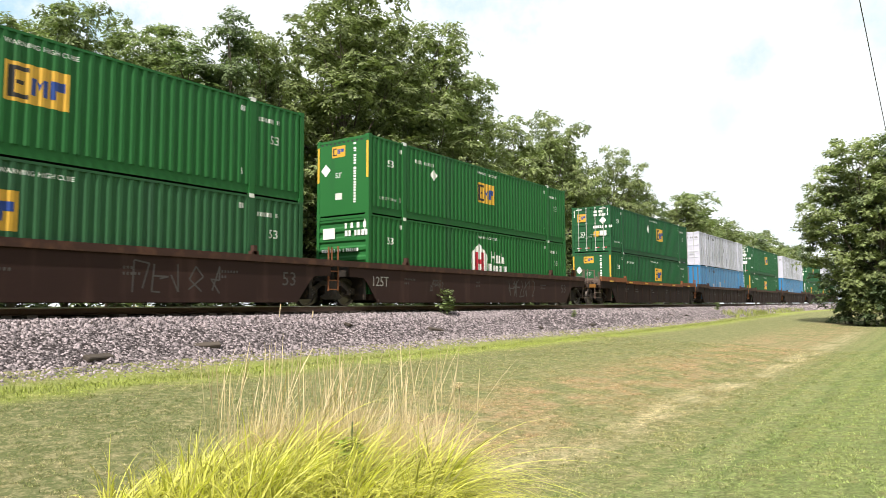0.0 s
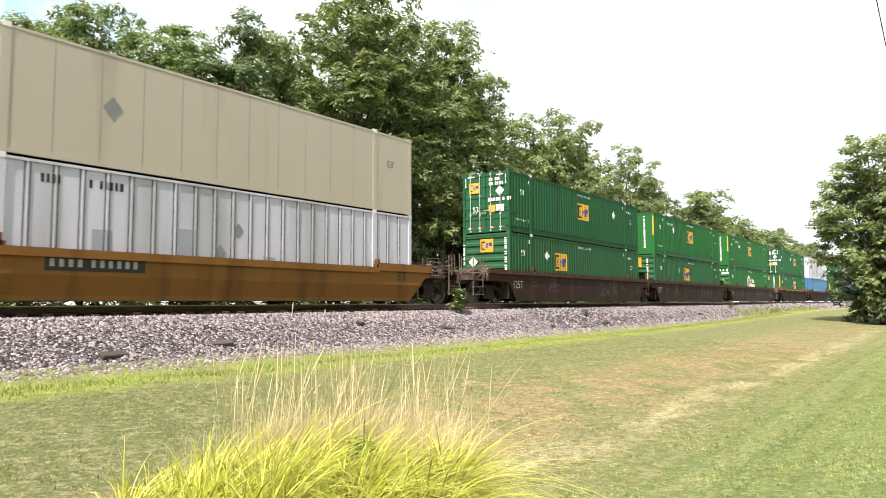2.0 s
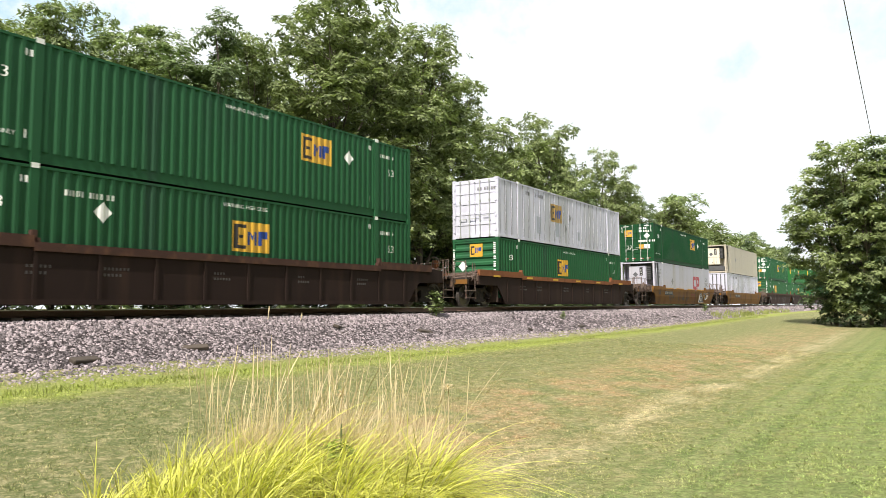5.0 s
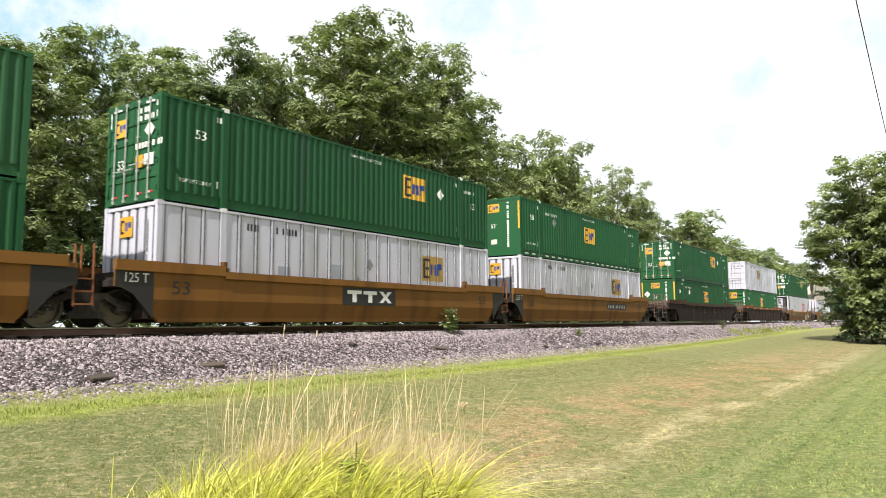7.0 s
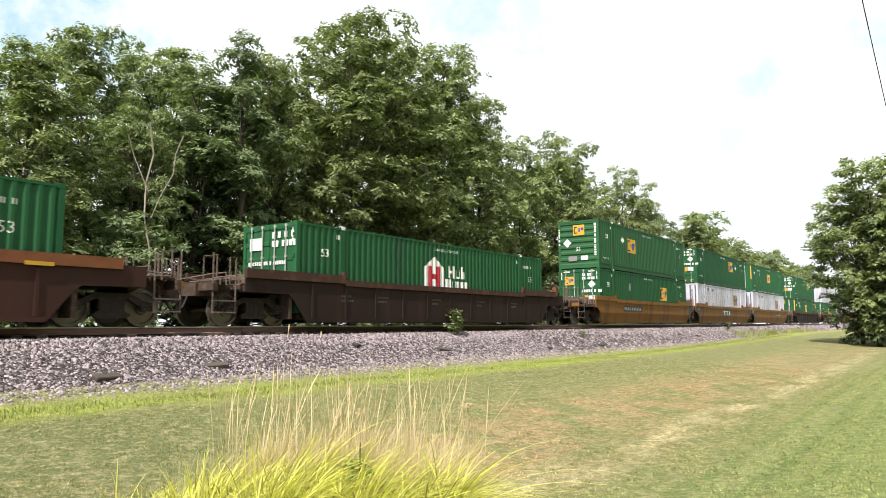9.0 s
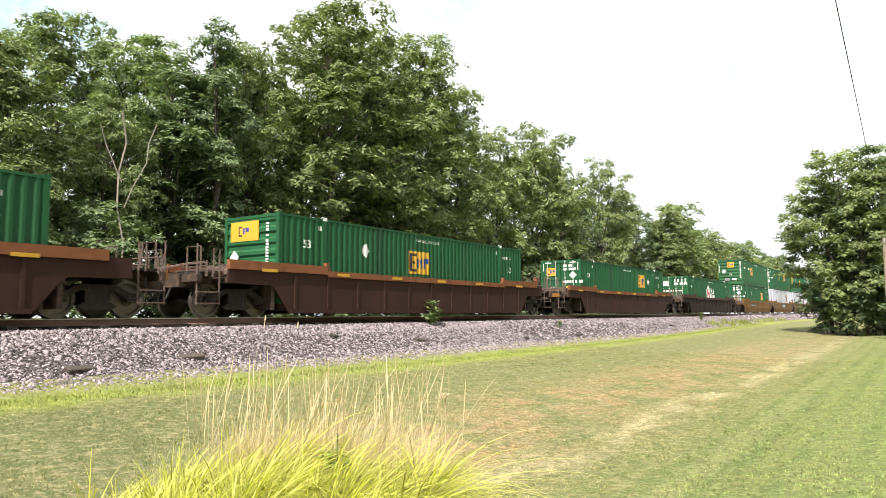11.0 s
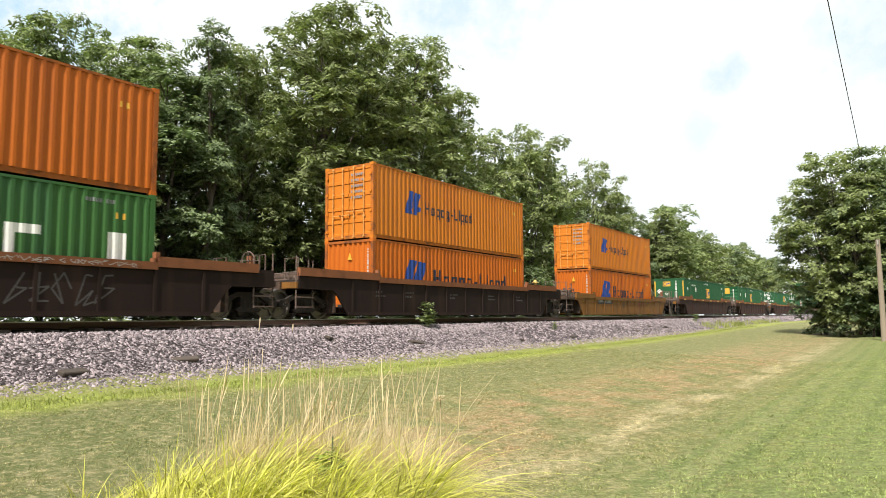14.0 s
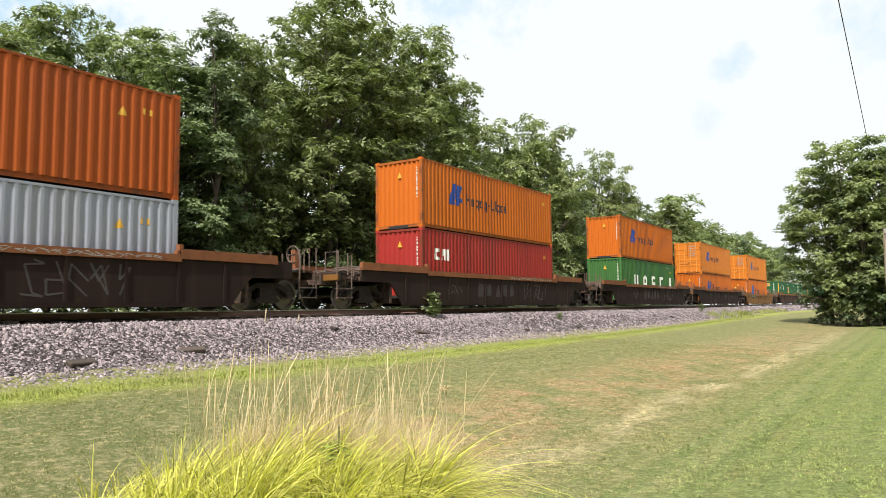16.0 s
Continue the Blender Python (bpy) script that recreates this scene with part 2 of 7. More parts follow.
def ballast_material():
    """Packed crushed stone: cells of differing grey and pink with dark joints."""
    m = bpy.data.materials.new("ballast_bed")
    m.use_nodes = True
    nt = m.node_tree
    n, l = nt.nodes.new, nt.links.new
    bs = nt.nodes["Principled BSDF"]
    bs.inputs["Roughness"].default_value, bs.inputs["Specular IOR Level"].default_value = 0.95, 0.2
    co, cell, joint = n("ShaderNodeTexCoord"), n("ShaderNodeTexVoronoi"), n("ShaderNodeTexVoronoi")
    joint.feature = "DISTANCE_TO_EDGE"
    for v in (cell, joint):
        v.inputs["Scale"].default_value = 17
        l(co.outputs["Object"], v.inputs["Vector"])
    tone = n("ShaderNodeSeparateColor")
    l(cell.outputs["Color"], tone.inputs[0])
    ramp = n("ShaderNodeValToRGB")
    ramp.color_ramp.elements[0].color = (0.028, 0.023, 0.024, 1)
    ramp.color_ramp.elements[1].color = (0.22, 0.19, 0.20, 1)
    mid = ramp.color_ramp.elements.new(0.6)
    mid.color = (0.085, 0.070, 0.074, 1)
    l(tone.outputs[0], ramp.inputs[0])
    dark = n("ShaderNodeMapRange")
    dark.inputs[1].default_value, dark.inputs[2].default_value, dark.inputs[3].default_value = 0.0, 0.12, 0.12
    l(joint.outputs["Distance"], dark.inputs[0])
    k = n("ShaderNodeVectorMath")
    k.operation = "SCALE"
    l(ramp.outputs[0], k.inputs[0])
    l(dark.outputs[0], k.inputs["Scale"])
    l(k.outputs[0], bs.inputs["Base Color"])
    bu = n("ShaderNodeBump")
    bu.inputs["Strength"].default_value, bu.inputs["Distance"].default_value = 1.0, 0.05
    l(joint.outputs["Distance"], bu.inputs["Height"])
    l(bu.outputs[0], bs.inputs["Normal"])
    return m


BALLAST_BED = ballast_material()


def lawn_material(name, island=0.0):
    """The mown lawn, with its dry patches and the mower's tracks; island: how much single blades differ."""
    m = bpy.data.materials.new(name)
    m.use_nodes = True
    nt = m.node_tree
    n, l = nt.nodes.new, nt.links.new
    bs = nt.nodes["Principled BSDF"]
    bs.inputs["Roughness"].default_value = 0.95
    bs.inputs["Specular IOR Level"].default_value = 0.1
    co = n("ShaderNodeTexCoord")

    def noise_at(s, detail=6, stretch=None):
        v = co.outputs["Object"]
        if stretch:
            mp = n("ShaderNodeMapping")
            mp.inputs["Scale"].default_value = stretch
            l(v, mp.inputs[0])
            v = mp.outputs[0]
        no = n("ShaderNodeTexNoise")
        no.inputs["Scale"].default_value, no.inputs["Detail"].default_value = s, detail
        l(v, no.inputs[0])
        return no.outputs[0]

    def ramp(v, a, b):
        r = n("ShaderNodeMapRange")
        r.inputs[1].default_value, r.inputs[2].default_value = a, b
        l(v, r.inputs[0])
        return r.outputs[0]

    def mix(fac, a, b):
        k = n("ShaderNodeMixRGB")
        l(fac, k.inputs[0])
        for i, c in ((1, a), (2, b)):
            if isinstance(c, tuple):
                k.inputs[i].default_value = (*c, 1)
            else:
                l(c, k.inputs[i])
        return k.outputs[0]

    def mul(a, b):
        k = n("ShaderNodeMath")
        k.operation = "MULTIPLY"
        for i, v in enumerate((a, b)):
            if isinstance(v, (int, float)):
                k.inputs[i].default_value = v
            else:
                l(v, k.inputs[i])
        return k.outputs[0]

    sep = n("ShaderNodeSeparateXYZ")
    l(co.outputs["Object"], sep.inputs[0])

    def band(x0, x1, x2, x3):
        return mul(ramp(sep.outputs[0], x0, x1), ramp(sep.outputs[0], x3, x2))

    near = ramp(sep.outputs[1], 75, 32)
    green, lush, dry, straw = (0.175, 0.195, 0.080), (0.27, 0.315, 0.068), (0.37, 0.262, 0.145), (0.50, 0.42, 0.25)
    c = mix(ramp(noise_at(1.3, 8), 0.35, 0.65), green, (0.245, 0.222, 0.10))
    c = mix(mul(mul(band(-8.4, -6.6, -4.6, -3.4), near), ramp(noise_at(0.55, 10), 0.42, 0.56)), c, dry)
    c = mix(mul(mul(band(-7.8, -6.4, -4.8, -4.2), near), mul(ramp(noise_at(1.1, 8), 0.50, 0.60), 0.85)), c, (0.40, 0.25, 0.145))
    c = mix(mul(mul(band(-4.6, -4.1, -3.8, -3.3), near), ramp(noise_at(1.5, 8, (1, 0.4, 1)), 0.42, 0.54)), c, straw)
    c = mix(mul(band(-13.6, -13.0, -12.2, -11.0), ramp(noise_at(0.6, 5), 0.28, 0.55)), c, lush)
    c = mix(mul(band(-3.6, 0.2, 20, 22), 0.9), c, (0.196, 0.258, 0.072))
    # greener, darker band below the verge, with the shade there painted in
    c = mix(mul(band(-12.2, -10.8, -9.2, -7.4), 0.38), c, (0.13, 0.165, 0.062))
    c = mix(mul(ramp(noise_at(2.2, 6, (3.2, 0.12, 1)), 0.45, 0.62), 0.35), c, (0.125, 0.17, 0.06))
    # tracks of the mower, side by side along the lawn
    c = mix(mul(mul(band(-4.2, -2.6, 20, 22), ramp(noise_at(1.0, 3, (2.6, 0.035, 1)), 0.42, 0.58)), 0.45), c, (0.27, 0.29, 0.13))
    wobble = n("ShaderNodeMath")
    wobble.operation, wobble.inputs[1].default_value, wobble.inputs[2].default_value = "MULTIPLY_ADD", 3.2, 0.0
    l(noise_at(0.5, 2, (1, 0.12, 1)), wobble.inputs[0])
    rows_ = n("ShaderNodeMath")
    rows_.operation, rows_.inputs[1].default_value = "MULTIPLY_ADD", 2 * math.pi / 0.62
    l(sep.outputs[0], rows_.inputs[0])
    l(wobble.outputs[0], rows_.inputs[2])
    wave = n("ShaderNodeMath")
    wave.operation = "SINE"
    l(rows_.outputs[0], wave.inputs[0])
    c = mix(mul(mul(band(-3.8, -2.4, 20, 22), ramp(wave.outputs[0], 0.0, 0.8)), mul(ramp(noise_at(0.7, 4), 0.3, 0.6), 0.8)), c, (0.125, 0.175, 0.055))
    c = mix(mul(ramp(noise_at(7, 6), 0.56, 0.72), 0.6), c, dry)
    c = mix(mul(mul(ramp(noise_at(3.2, 9), 0.54, 0.64), band(-11.5, -10.5, -4.4, -3.8)), 0.5), c, (0.135, 0.165, 0.06))
    c = mix(mul(mul(ramp(sep.outputs[1], 9.5, 5.5), band(-12.6, -11.5, -6.6, -5.4)), 0.7), c, (0.115, 0.138, 0.056))
    dryside = band(-40, -39, -3.6, -0.6)
    c = mix(mul(mul(ramp(noise_at(6, 7), 0.49, 0.62), dryside), 0.4), c, straw)
    c = mix(mul(mul(ramp(noise_at(22, 6), 0.50, 0.62), dryside), 0.4), c, straw)
    c = mix(mul(mul(ramp(noise_at(14, 8), 0.48, 0.60), band(-3.4, -1.8, 20, 22)), 0.55), c, (0.30, 0.38, 0.13))
    c = mix(mul(ramp(noise_at(9, 7), 0.46, 0.60), 0.45), c, (0.12, 0.138, 0.05))
    c = mix(mul(ramp(noise_at(30, 6), 0.47, 0.58), 0.45), c, (0.075, 0.09, 0.034))
    c = mix(mul(mul(band(-13.6, -13.0, -12.4, -11.4), ramp(noise_at(0.6, 5), 0.28, 0.5)), 0.6), c, (0.275, 0.325, 0.068))
    if island:
        ge, gain, tone = n("ShaderNodeNewGeometry"), n("ShaderNodeMath"), n("ShaderNodeVectorMath")
        gain.operation, gain.inputs[1].default_value, gain.inputs[2].default_value = "MULTIPLY_ADD", island, 1.7 - 0.5 * island
        l(ge.outputs["Random Per Island"], gain.inputs[0])
        tone.operation = "SCALE"
        l(c, tone.inputs[0])
        l(gain.outputs[0], tone.inputs["Scale"])
        l(tone.outputs[0], bs.inputs["Base Color"])
        through_leaf, both = n("ShaderNodeBsdfTranslucent"), n("ShaderNodeMixShader")
        both.inputs[0].default_value = 0.4
        l(tone.outputs[0], through_leaf.inputs[0])
        l(bs.outputs[0], both.inputs[1])
        l(through_leaf.outputs[0], both.inputs[2])
        l(both.outputs[0], nt.nodes["Material Output"].inputs[0])
        return m
    l(c, bs.inputs["Base Color"])
    bu = n("ShaderNodeBump")
    bu.inputs["Strength"].default_value, bu.inputs["Distance"].default_value = 0.9, 0.04
    l(noise_at(55, 4), bu.inputs["Height"])
    l(bu.outputs[0], bs.inputs["Normal"])
    return m


LAWN = lawn_material("lawn")
LAWN_TUFT = lawn_material("lawn_blades", 0.9)

# ---- small mesh tools ----


def part(name, bm, material, parent=None, label="", smooth=False):
    me = bpy.data.meshes.new(name)
    bm.to_mesh(me)
    bm.free()
    me.materials.append(material)
    if smooth:
        for p in me.polygons:
            p.use_smooth = True
    ob = new(name, me)
    if parent is not None:
        ob.parent = parent
    if label:
        ob["label"] = label
    return ob


def raw(name, verts, faces, material, parent=None, label=""):
    me = bpy.data.meshes.new(name)
    me.from_pydata(verts, [], faces)
    me.materials.append(material)
    ob = new(name, me)
    if parent is not None:
        ob.parent = parent
    if label:
        ob["label"] = label
    return ob


def box(bm, x0, x1, y0, y1, z0, z1):
    v = [bm.verts.new(c) for c in ((x0, y0, z0), (x1, y0, z0), (x1, y1, z0), (x0, y1, z0), (x0, y0, z1), (x1, y0, z1), (x1, y1, z1), (x0, y1, z1))]
    for f in ((3, 2, 1, 0), (4, 5, 6, 7), (0, 1, 5, 4), (1, 2, 6, 5), (2, 3, 7, 6), (3, 0, 4, 7)):
        bm.faces.new([v[i] for i in f])
    return v


def boxes(*dims):
    bm = bmesh.new()
    for d in dims:
        box(bm, *d)
    return bm


def tube(bm, a, b, r0, r1=None, n=8, caps=True):
    a, b = Vector(a), Vector(b)
    r1 = r0 if r1 is None else r1
    w = (b - a).normalized()
    u = w.orthogonal().normalized()
    k = w.cross(u)
    rings = []
    for c, r in ((a, r0), (b, r1)):
        rings.append([bm.verts.new(c + (u * math.cos(t) + k * math.sin(t)) * r) for t in (2 * math.pi * i / n for i in range(n))])
    for i in range(n):
        bm.faces.new((rings[0][i], rings[0][(i + 1) % n], rings[1][(i + 1) % n], rings[1][i]))
    if caps:
        bm.faces.new(rings[0][::-1])
        bm.faces.new(rings[1])


def pipe(bm, pts, r, n=6):
    """One bent round bar through the points."""
    pts = [Vector(p) for p in pts]
    rings, u = [], None
    for i, p in enumerate(pts):
        w = (pts[min(i + 1, len(pts) - 1)] - pts[max(i - 1, 0)]).normalized()
        u = w.orthogonal() if u is None or (u - w * u.dot(w)).length < 0.1 else u - w * u.dot(w)
        u = u.normalized()
        k = w.cross(u)
        rings.append([bm.verts.new(p + (u * math.cos(t) + k * math.sin(t)) * r) for t in (2 * math.pi * j / n for j in range(n))])
    for a, b in zip(rings, rings[1:]):
        for j in range(n):
            bm.faces.new((a[j], a[(j + 1) % n], b[(j + 1) % n], b[j]))
    bm.faces.new(rings[0][::-1])
    bm.faces.new(rings[-1])


def slab(bm, outline, x0, x1):
    """A polygon in the y-z plane, thickened along x."""
    a = [bm.verts.new((x0, y, z)) for y, z in outline]
    b = [bm.verts.new((x1, y, z)) for y, z in outline]
    n = len(outline)
    bm.faces.new(a[::-1])
    bm.faces.new(b)
    for i in range(n):
        bm.faces.new((a[i], a[(i + 1) % n], b[(i + 1) % n], b[i]))
    bmesh.ops.recalc_face_normals(bm, faces=bm.faces[:])


def thing(name, label, category, group="", kind=""):
    return tagged(new(name), label, category, group, kind)


# ---- ground and track ----
XT = -17.765          # middle of the track
TOE, TOP = -13.0, -15.95


def smooth01(a, b, v):
    t = min(1.0, max(0.0, (v - a) / (b - a)))
    return t * t * (3 - 2 * t)


def ballast_z(x):
    """Height of the ballast at a distance from the track's middle."""
    d = abs(x - XT)
    return -0.28 if d < 1.6 else -0.28 - (d - 1.6) * 0.355


def lawn_z(x, y):
    far = smooth01(28, 95, y)
    toe = -1.40 + 0.48 * far
    crease = -1.82 + 0.70 * far
    if x < XT - 4.6:
        z = -1.3 + 0.9 * far
    elif x < -4:
        t = min(1.0, max(0.0, (x + 13) / 9))
        z = toe + (crease - toe) * (t ** 1.15)
    else:
        z = crease + 0.30 * smooth01(-4, 1.5, x) + 0.2 * smooth01(2, 14, x)
    return z + 0.035 * noise.noise((x * 0.35, y * 0.35, 0.0)) + 0.012 * noise.noise((x * 1.7, y * 1.7, 3.0))


def ground_z(x, y):
    return max(lawn_z(x, y), ballast_z(x) - 0.05)


def build_ground():
    xs = [-900, -400, -200, -120, -80, -60, -45, -38, -32, -28, -25, -23, -22] + [-21.5 + 0.5 * i for i in range(62)] + [10, 11, 12.5, 14, 17, 21, 27, 36, 50, 80, 150, 400, 900]
    ys = [-900, -400, -150, -70, -40, -25, -16, -10, -6] + [-4 + 0.75 * i for i in range(80)] + [57 + 2 * i for i in range(35)] + [130, 140, 155, 175, 200, 240, 300, 400, 600, 900, 1500]
    verts = [(x, y, ground_z(x, y) if abs(x) < 60 and y < 300 else -0.6) for y in ys for x in xs]
    w = len(xs)
    faces = [(j * w + i, j * w + i + 1, (j + 1) * w + i + 1, (j + 1) * w + i) for j in range(len(ys) - 1) for i in range(w - 1)]
    ob = raw("ground", verts, faces, LAWN)
    tagged(ob, "mown lawn with dry straw-coloured patches and a shallow swale", "lawn", kind="structure")
    for p in ob.data.polygons:
        p.use_smooth = True


def build_ballast():
    prof = [(-4.7, -1.5), (-1.6, -0.30), (-0.6, -0.27), (0.6, -0.27), (1.55, -0.30), (2.4, -0.58), (3.4, -0.95), (4.9, -1.54)]
    ys = [-60 + 5 * i for i in range(74)] + [320, 360, 420]
    verts = [(XT + x, y, z) for y in ys for x, z in prof]
    w = len(prof)
    faces = [(j * w + i, j * w + i + 1, (j + 1) * w + i + 1, (j + 1) * w + i) for j in range(len(ys) - 1) for i in range(w - 1)]
    bed = raw("ballast_bed", verts, faces, BALLAST_BED)
    tagged(bed, "grey and pinkish crushed-stone ballast bank under the track", "ballast", kind="structure")


def stones(name, y0, y1, count, seed, big=1.0):
    """Loose ballast stones as real small rocks, in one mesh."""
    rng = np.random.default_rng(seed)
    base = np.array([(1, 0, 0), (-1, 0, 0), (0, 1, 0), (0, -1, 0), (0, 0, 1), (0, 0, -1)], float)
    tri = np.array([(0, 2, 4), (2, 1, 4), (1, 3, 4), (3, 0, 4), (2, 0, 5), (1, 2, 5), (3, 1, 5), (0, 3, 5)])
    d = 0.75 + rng.random(count) * 4.1
    d[rng.random(count) < 0.10] *= 0.3
    y = y0 + (y1 - y0) * rng.random(count)
    x = XT + d
    z = np.where(d < 1.55, -0.285, -0.285 - (d - 1.55) * 0.372)
    s = (0.029 + 0.056 * rng.random(count) ** 1.6) * big
    k = base[None] * (0.65 + 0.7 * rng.random((count, 6, 1))) * s[:, None, None]
    k += (rng.random((count, 6, 3)) - 0.5) * s[:, None, None] * 0.7
    a = rng.random((count, 3)) * 6.28
    ca, sa = np.cos(a), np.sin(a)
    for i, j, q in ((0, 1, 0), (1, 2, 1), (0, 2, 2)):
        p0, p1 = k[:, :, i].copy(), k[:, :, j].copy()
        k[:, :, i] = p0 * ca[:, q, None] - p1 * sa[:, q, None]
        k[:, :, j] = p0 * sa[:, q, None] + p1 * ca[:, q, None]
    v = (k + np.stack([x, y, z], 1)[:, None]).reshape(-1, 3)
    f = (tri[None] + 6 * np.arange(count)[:, None, None]).reshape(-1, 3)
    me = bpy.data.meshes.new(name)
    me.vertices.add(len(v))
    me.vertices.foreach_set("co", v.ravel())
    me.loops.add(f.size)
    me.loops.foreach_set("vertex_index", f.ravel())
    me.polygons.add(len(f))
    me.polygons.foreach_set("loop_start", np.arange(0, f.size, 3))
    me.update(calc_edges=True)
    me.materials.append(STONE)
    return tagged(new(name, me), "loose angular grey and pink ballast stones", "gravel", kind="stuff")


def build_rails():
    prof = [(-0.07, -0.18), (0.07, -0.18), (0.07, -0.165), (0.012, -0.145), (0.012, -0.045), (0.036, -0.035), (0.036, -0.014), (0.03, -0.013), (-0.03, -0.013), (-0.036, -0.014), (-0.036, -0.035), (-0.012, -0.045), (-0.012, -0.145), (-0.07, -0.165)]
    for side in (1, -1):
        rail = thing("rail", "rusty steel railway rail with a bright worn head", "rail", "rails of the track")
        x = XT + side * 0.755
        verts = [(x + px, y, pz) for y in (-60, 420) for px, pz in prof]
        n = len(prof)
        faces = [(i, (i + 1) % n, n + (i + 1) % n, n + i) for i in range(n)] + [tuple(range(n))[::-1], tuple(range(n, 2 * n))]
        raw("rail_body", verts, faces, RAIL_SIDE, rail)
        # worn top; its bright side strip stands for the sunlit edge
        part("rail_head", boxes((x - 0.033, x + 0.0375, -60, 420, -0.022, 0.003)), RAIL_TOP, rail, "polished running surface, drawn down the side as a sunlit edge line")
        for y in (14.2,):
            part("joint_bar", boxes((x + 0.014, x + 0.045, y - 0.9, y + 0.9, -0.15, -0.05)), RAIL_SIDE, rail, "bolted joint bar")


def build_ties():
    bed = thing("ties", "weathered dark wooden ties half buried in ballast", "ties", kind="structure")
    bm = boxes((-1.3, 1.3, -0.115, 0.115, -0.33, -0.178))
    bmesh.ops.bevel(bm, geom=bm.edges[:], offset=0.008, segments=1, affect="EDGES")
    first = part("tie", bm, TIE_WOOD, bed)
    rng = random.Random(4)
    first.location = (XT, -6, 0)
    for i in range(1, 260):
        o = first.copy()
        scene.collection.objects.link(o)
        o.location = (XT + rng.uniform(-0.05, 0.05), -6 + 0.52 * i + rng.uniform(-0.03, 0.03), rng.uniform(-0.02, 0.004))
        o.rotation_euler = (0, 0, rng.uniform(-0.012, 0.012))


build_ground()
build_ballast()
stones("ballast_stones", 3.0, 28.0, 54000, 5, 0.68)
stones("ballast_stones", 28.0, 80.0, 24000, 6, 0.95)
stones("ballast_stones", 80.0, 190.0, 7000, 7, 2.2)
build_rails()

# ---- containers ----
MESHES = {}


def shared(key, name, make, material, parent, label="", at=None, smooth=False):
    """A part whose mesh is built once for its key and used again."""
    key = (key, material.name)
    if key not in MESHES:
        bm = make()
        me = bpy.data.meshes.new(name)
        bm.to_mesh(me)
        bm.free()
        me.materials.append(material)
        if smooth:
            for p in me.polygons:
                p.use_smooth = True
        MESHES[key] = me
    ob = new(name, MESHES[key])
    ob.parent = parent
    if at is not None:
        ob.matrix_basis = at
    if label:
        ob["label"] = label
    return ob


def corr(y, kind):
    """How far a side wall lies behind its outer face, at y along it."""
    if kind == "smooth":
        return 0.0
    if kind == "post":
        t = (y / 0.61) % 1.0
        return 0.0 if t < 0.10 else 0.022
    pitch, depth = 0.278, 0.038 if kind == "corr" else 0.036
    t = (y / pitch) % 1.0
    if t < 0.26:
        return 0.0
    if t < 0.48:
        return depth * (t - 0.26) / 0.22
    if t < 0.76:
        return depth
    return depth * (1 - (t - 0.76) / 0.24)


def breaks(y0, y1, kind):
    ys = {round(y0, 4), round(y1, 4)}
    if kind == "post":
        steps, p = (0.0, 0.0999, 0.1001, 0.9999), 0.61
    elif kind == "smooth":
        steps, p = (), 1.0
    else:
        steps, p = (0.0, 0.26, 0.48, 0.76), 0.278
    for k in range(int(y0 / p) - 2, int(y1 / p) + 2):
        for s in steps:
            y = (k + s) * p
            if y0 < y < y1:
                ys.add(round(y, 5))
    return sorted(ys)


def side_sheet(W, y0, y1, z0, z1, kind, sign):
    bm = bmesh.new()
    ys = breaks(y0, y1, kind)
    x = sign * (W / 2 - 0.012)
    low = [bm.verts.new((x - sign * corr(y, kind), y, z0)) for y in ys]
    top = [bm.verts.new((x - sign * corr(y, kind), y, z1)) for y in ys]
    for i in range(len(ys) - 1):
        q = (low[i], low[i + 1], top[i + 1], top[i])
        bm.faces.new(q if sign > 0 else q[::-1])
    return bm


def side_decal(box_, name, W, kind, y0, y1, z0, z1, material, lift=0.004, slant=0.0):
    """Paint on the camera's side wall that follows the folds of the sheet."""
    bm = bmesh.new()
    ys = breaks(y0, y1, kind)
    x = W / 2 - 0.012 + lift
    low = [bm.verts.new((x - corr(y, kind), y, z0 + slant * (y - y0))) for y in ys]
    top = [bm.verts.new((x - corr(y, kind), y, z1 + slant * (y - y0))) for y in ys]
    for i in range(len(ys) - 1):
        bm.faces.new((low[i], low[i + 1], top[i + 1], top[i]))
    return part(name, bm, material, box_)


def poly_decal(box_, name, W, kind, pts, material, lift=0.004):
    """A painted polygon on the camera's side, cut into columns so that it follows the folds."""
    y0, y1 = min(p[0] for p in pts), max(p[0] for p in pts)
    ys = sorted(set(breaks(y0, y1, kind)) | {round(p[0], 5) for p in pts} | {round(y0 + (y1 - y0) * i / 24, 5) for i in range(25)})
    bm = bmesh.new()
    x = W / 2 - 0.012 + lift

    def spans(y):
        hits = []
        for (a, b), (c, d) in zip(pts, pts[1:] + pts[:1]):
            if (a <= y < c) or (c <= y < a):
                hits.append(b + (d - b) * (y - a) / (c - a))
        hits.sort()
        return list(zip(hits[::2], hits[1::2]))

    for a, b in zip(ys, ys[1:]):
        e = (b - a) * 0.02
        sa, sb = spans(a + e), spans(b - e)
        for (l0, t0), (l1, t1) in zip(sa, sb):
            bm.faces.new([bm.verts.new(c) for c in ((x - corr(a + e, kind), a, l0), (x - corr(b - e, kind), b, l1), (x - corr(b - e, kind), b, t1), (x - corr(a + e, kind), a, t0))])
    bmesh.ops.remove_doubles(bm, verts=bm.verts[:], dist=0.0015)
    return part(name, bm, material, box_)


TEXTS = {}


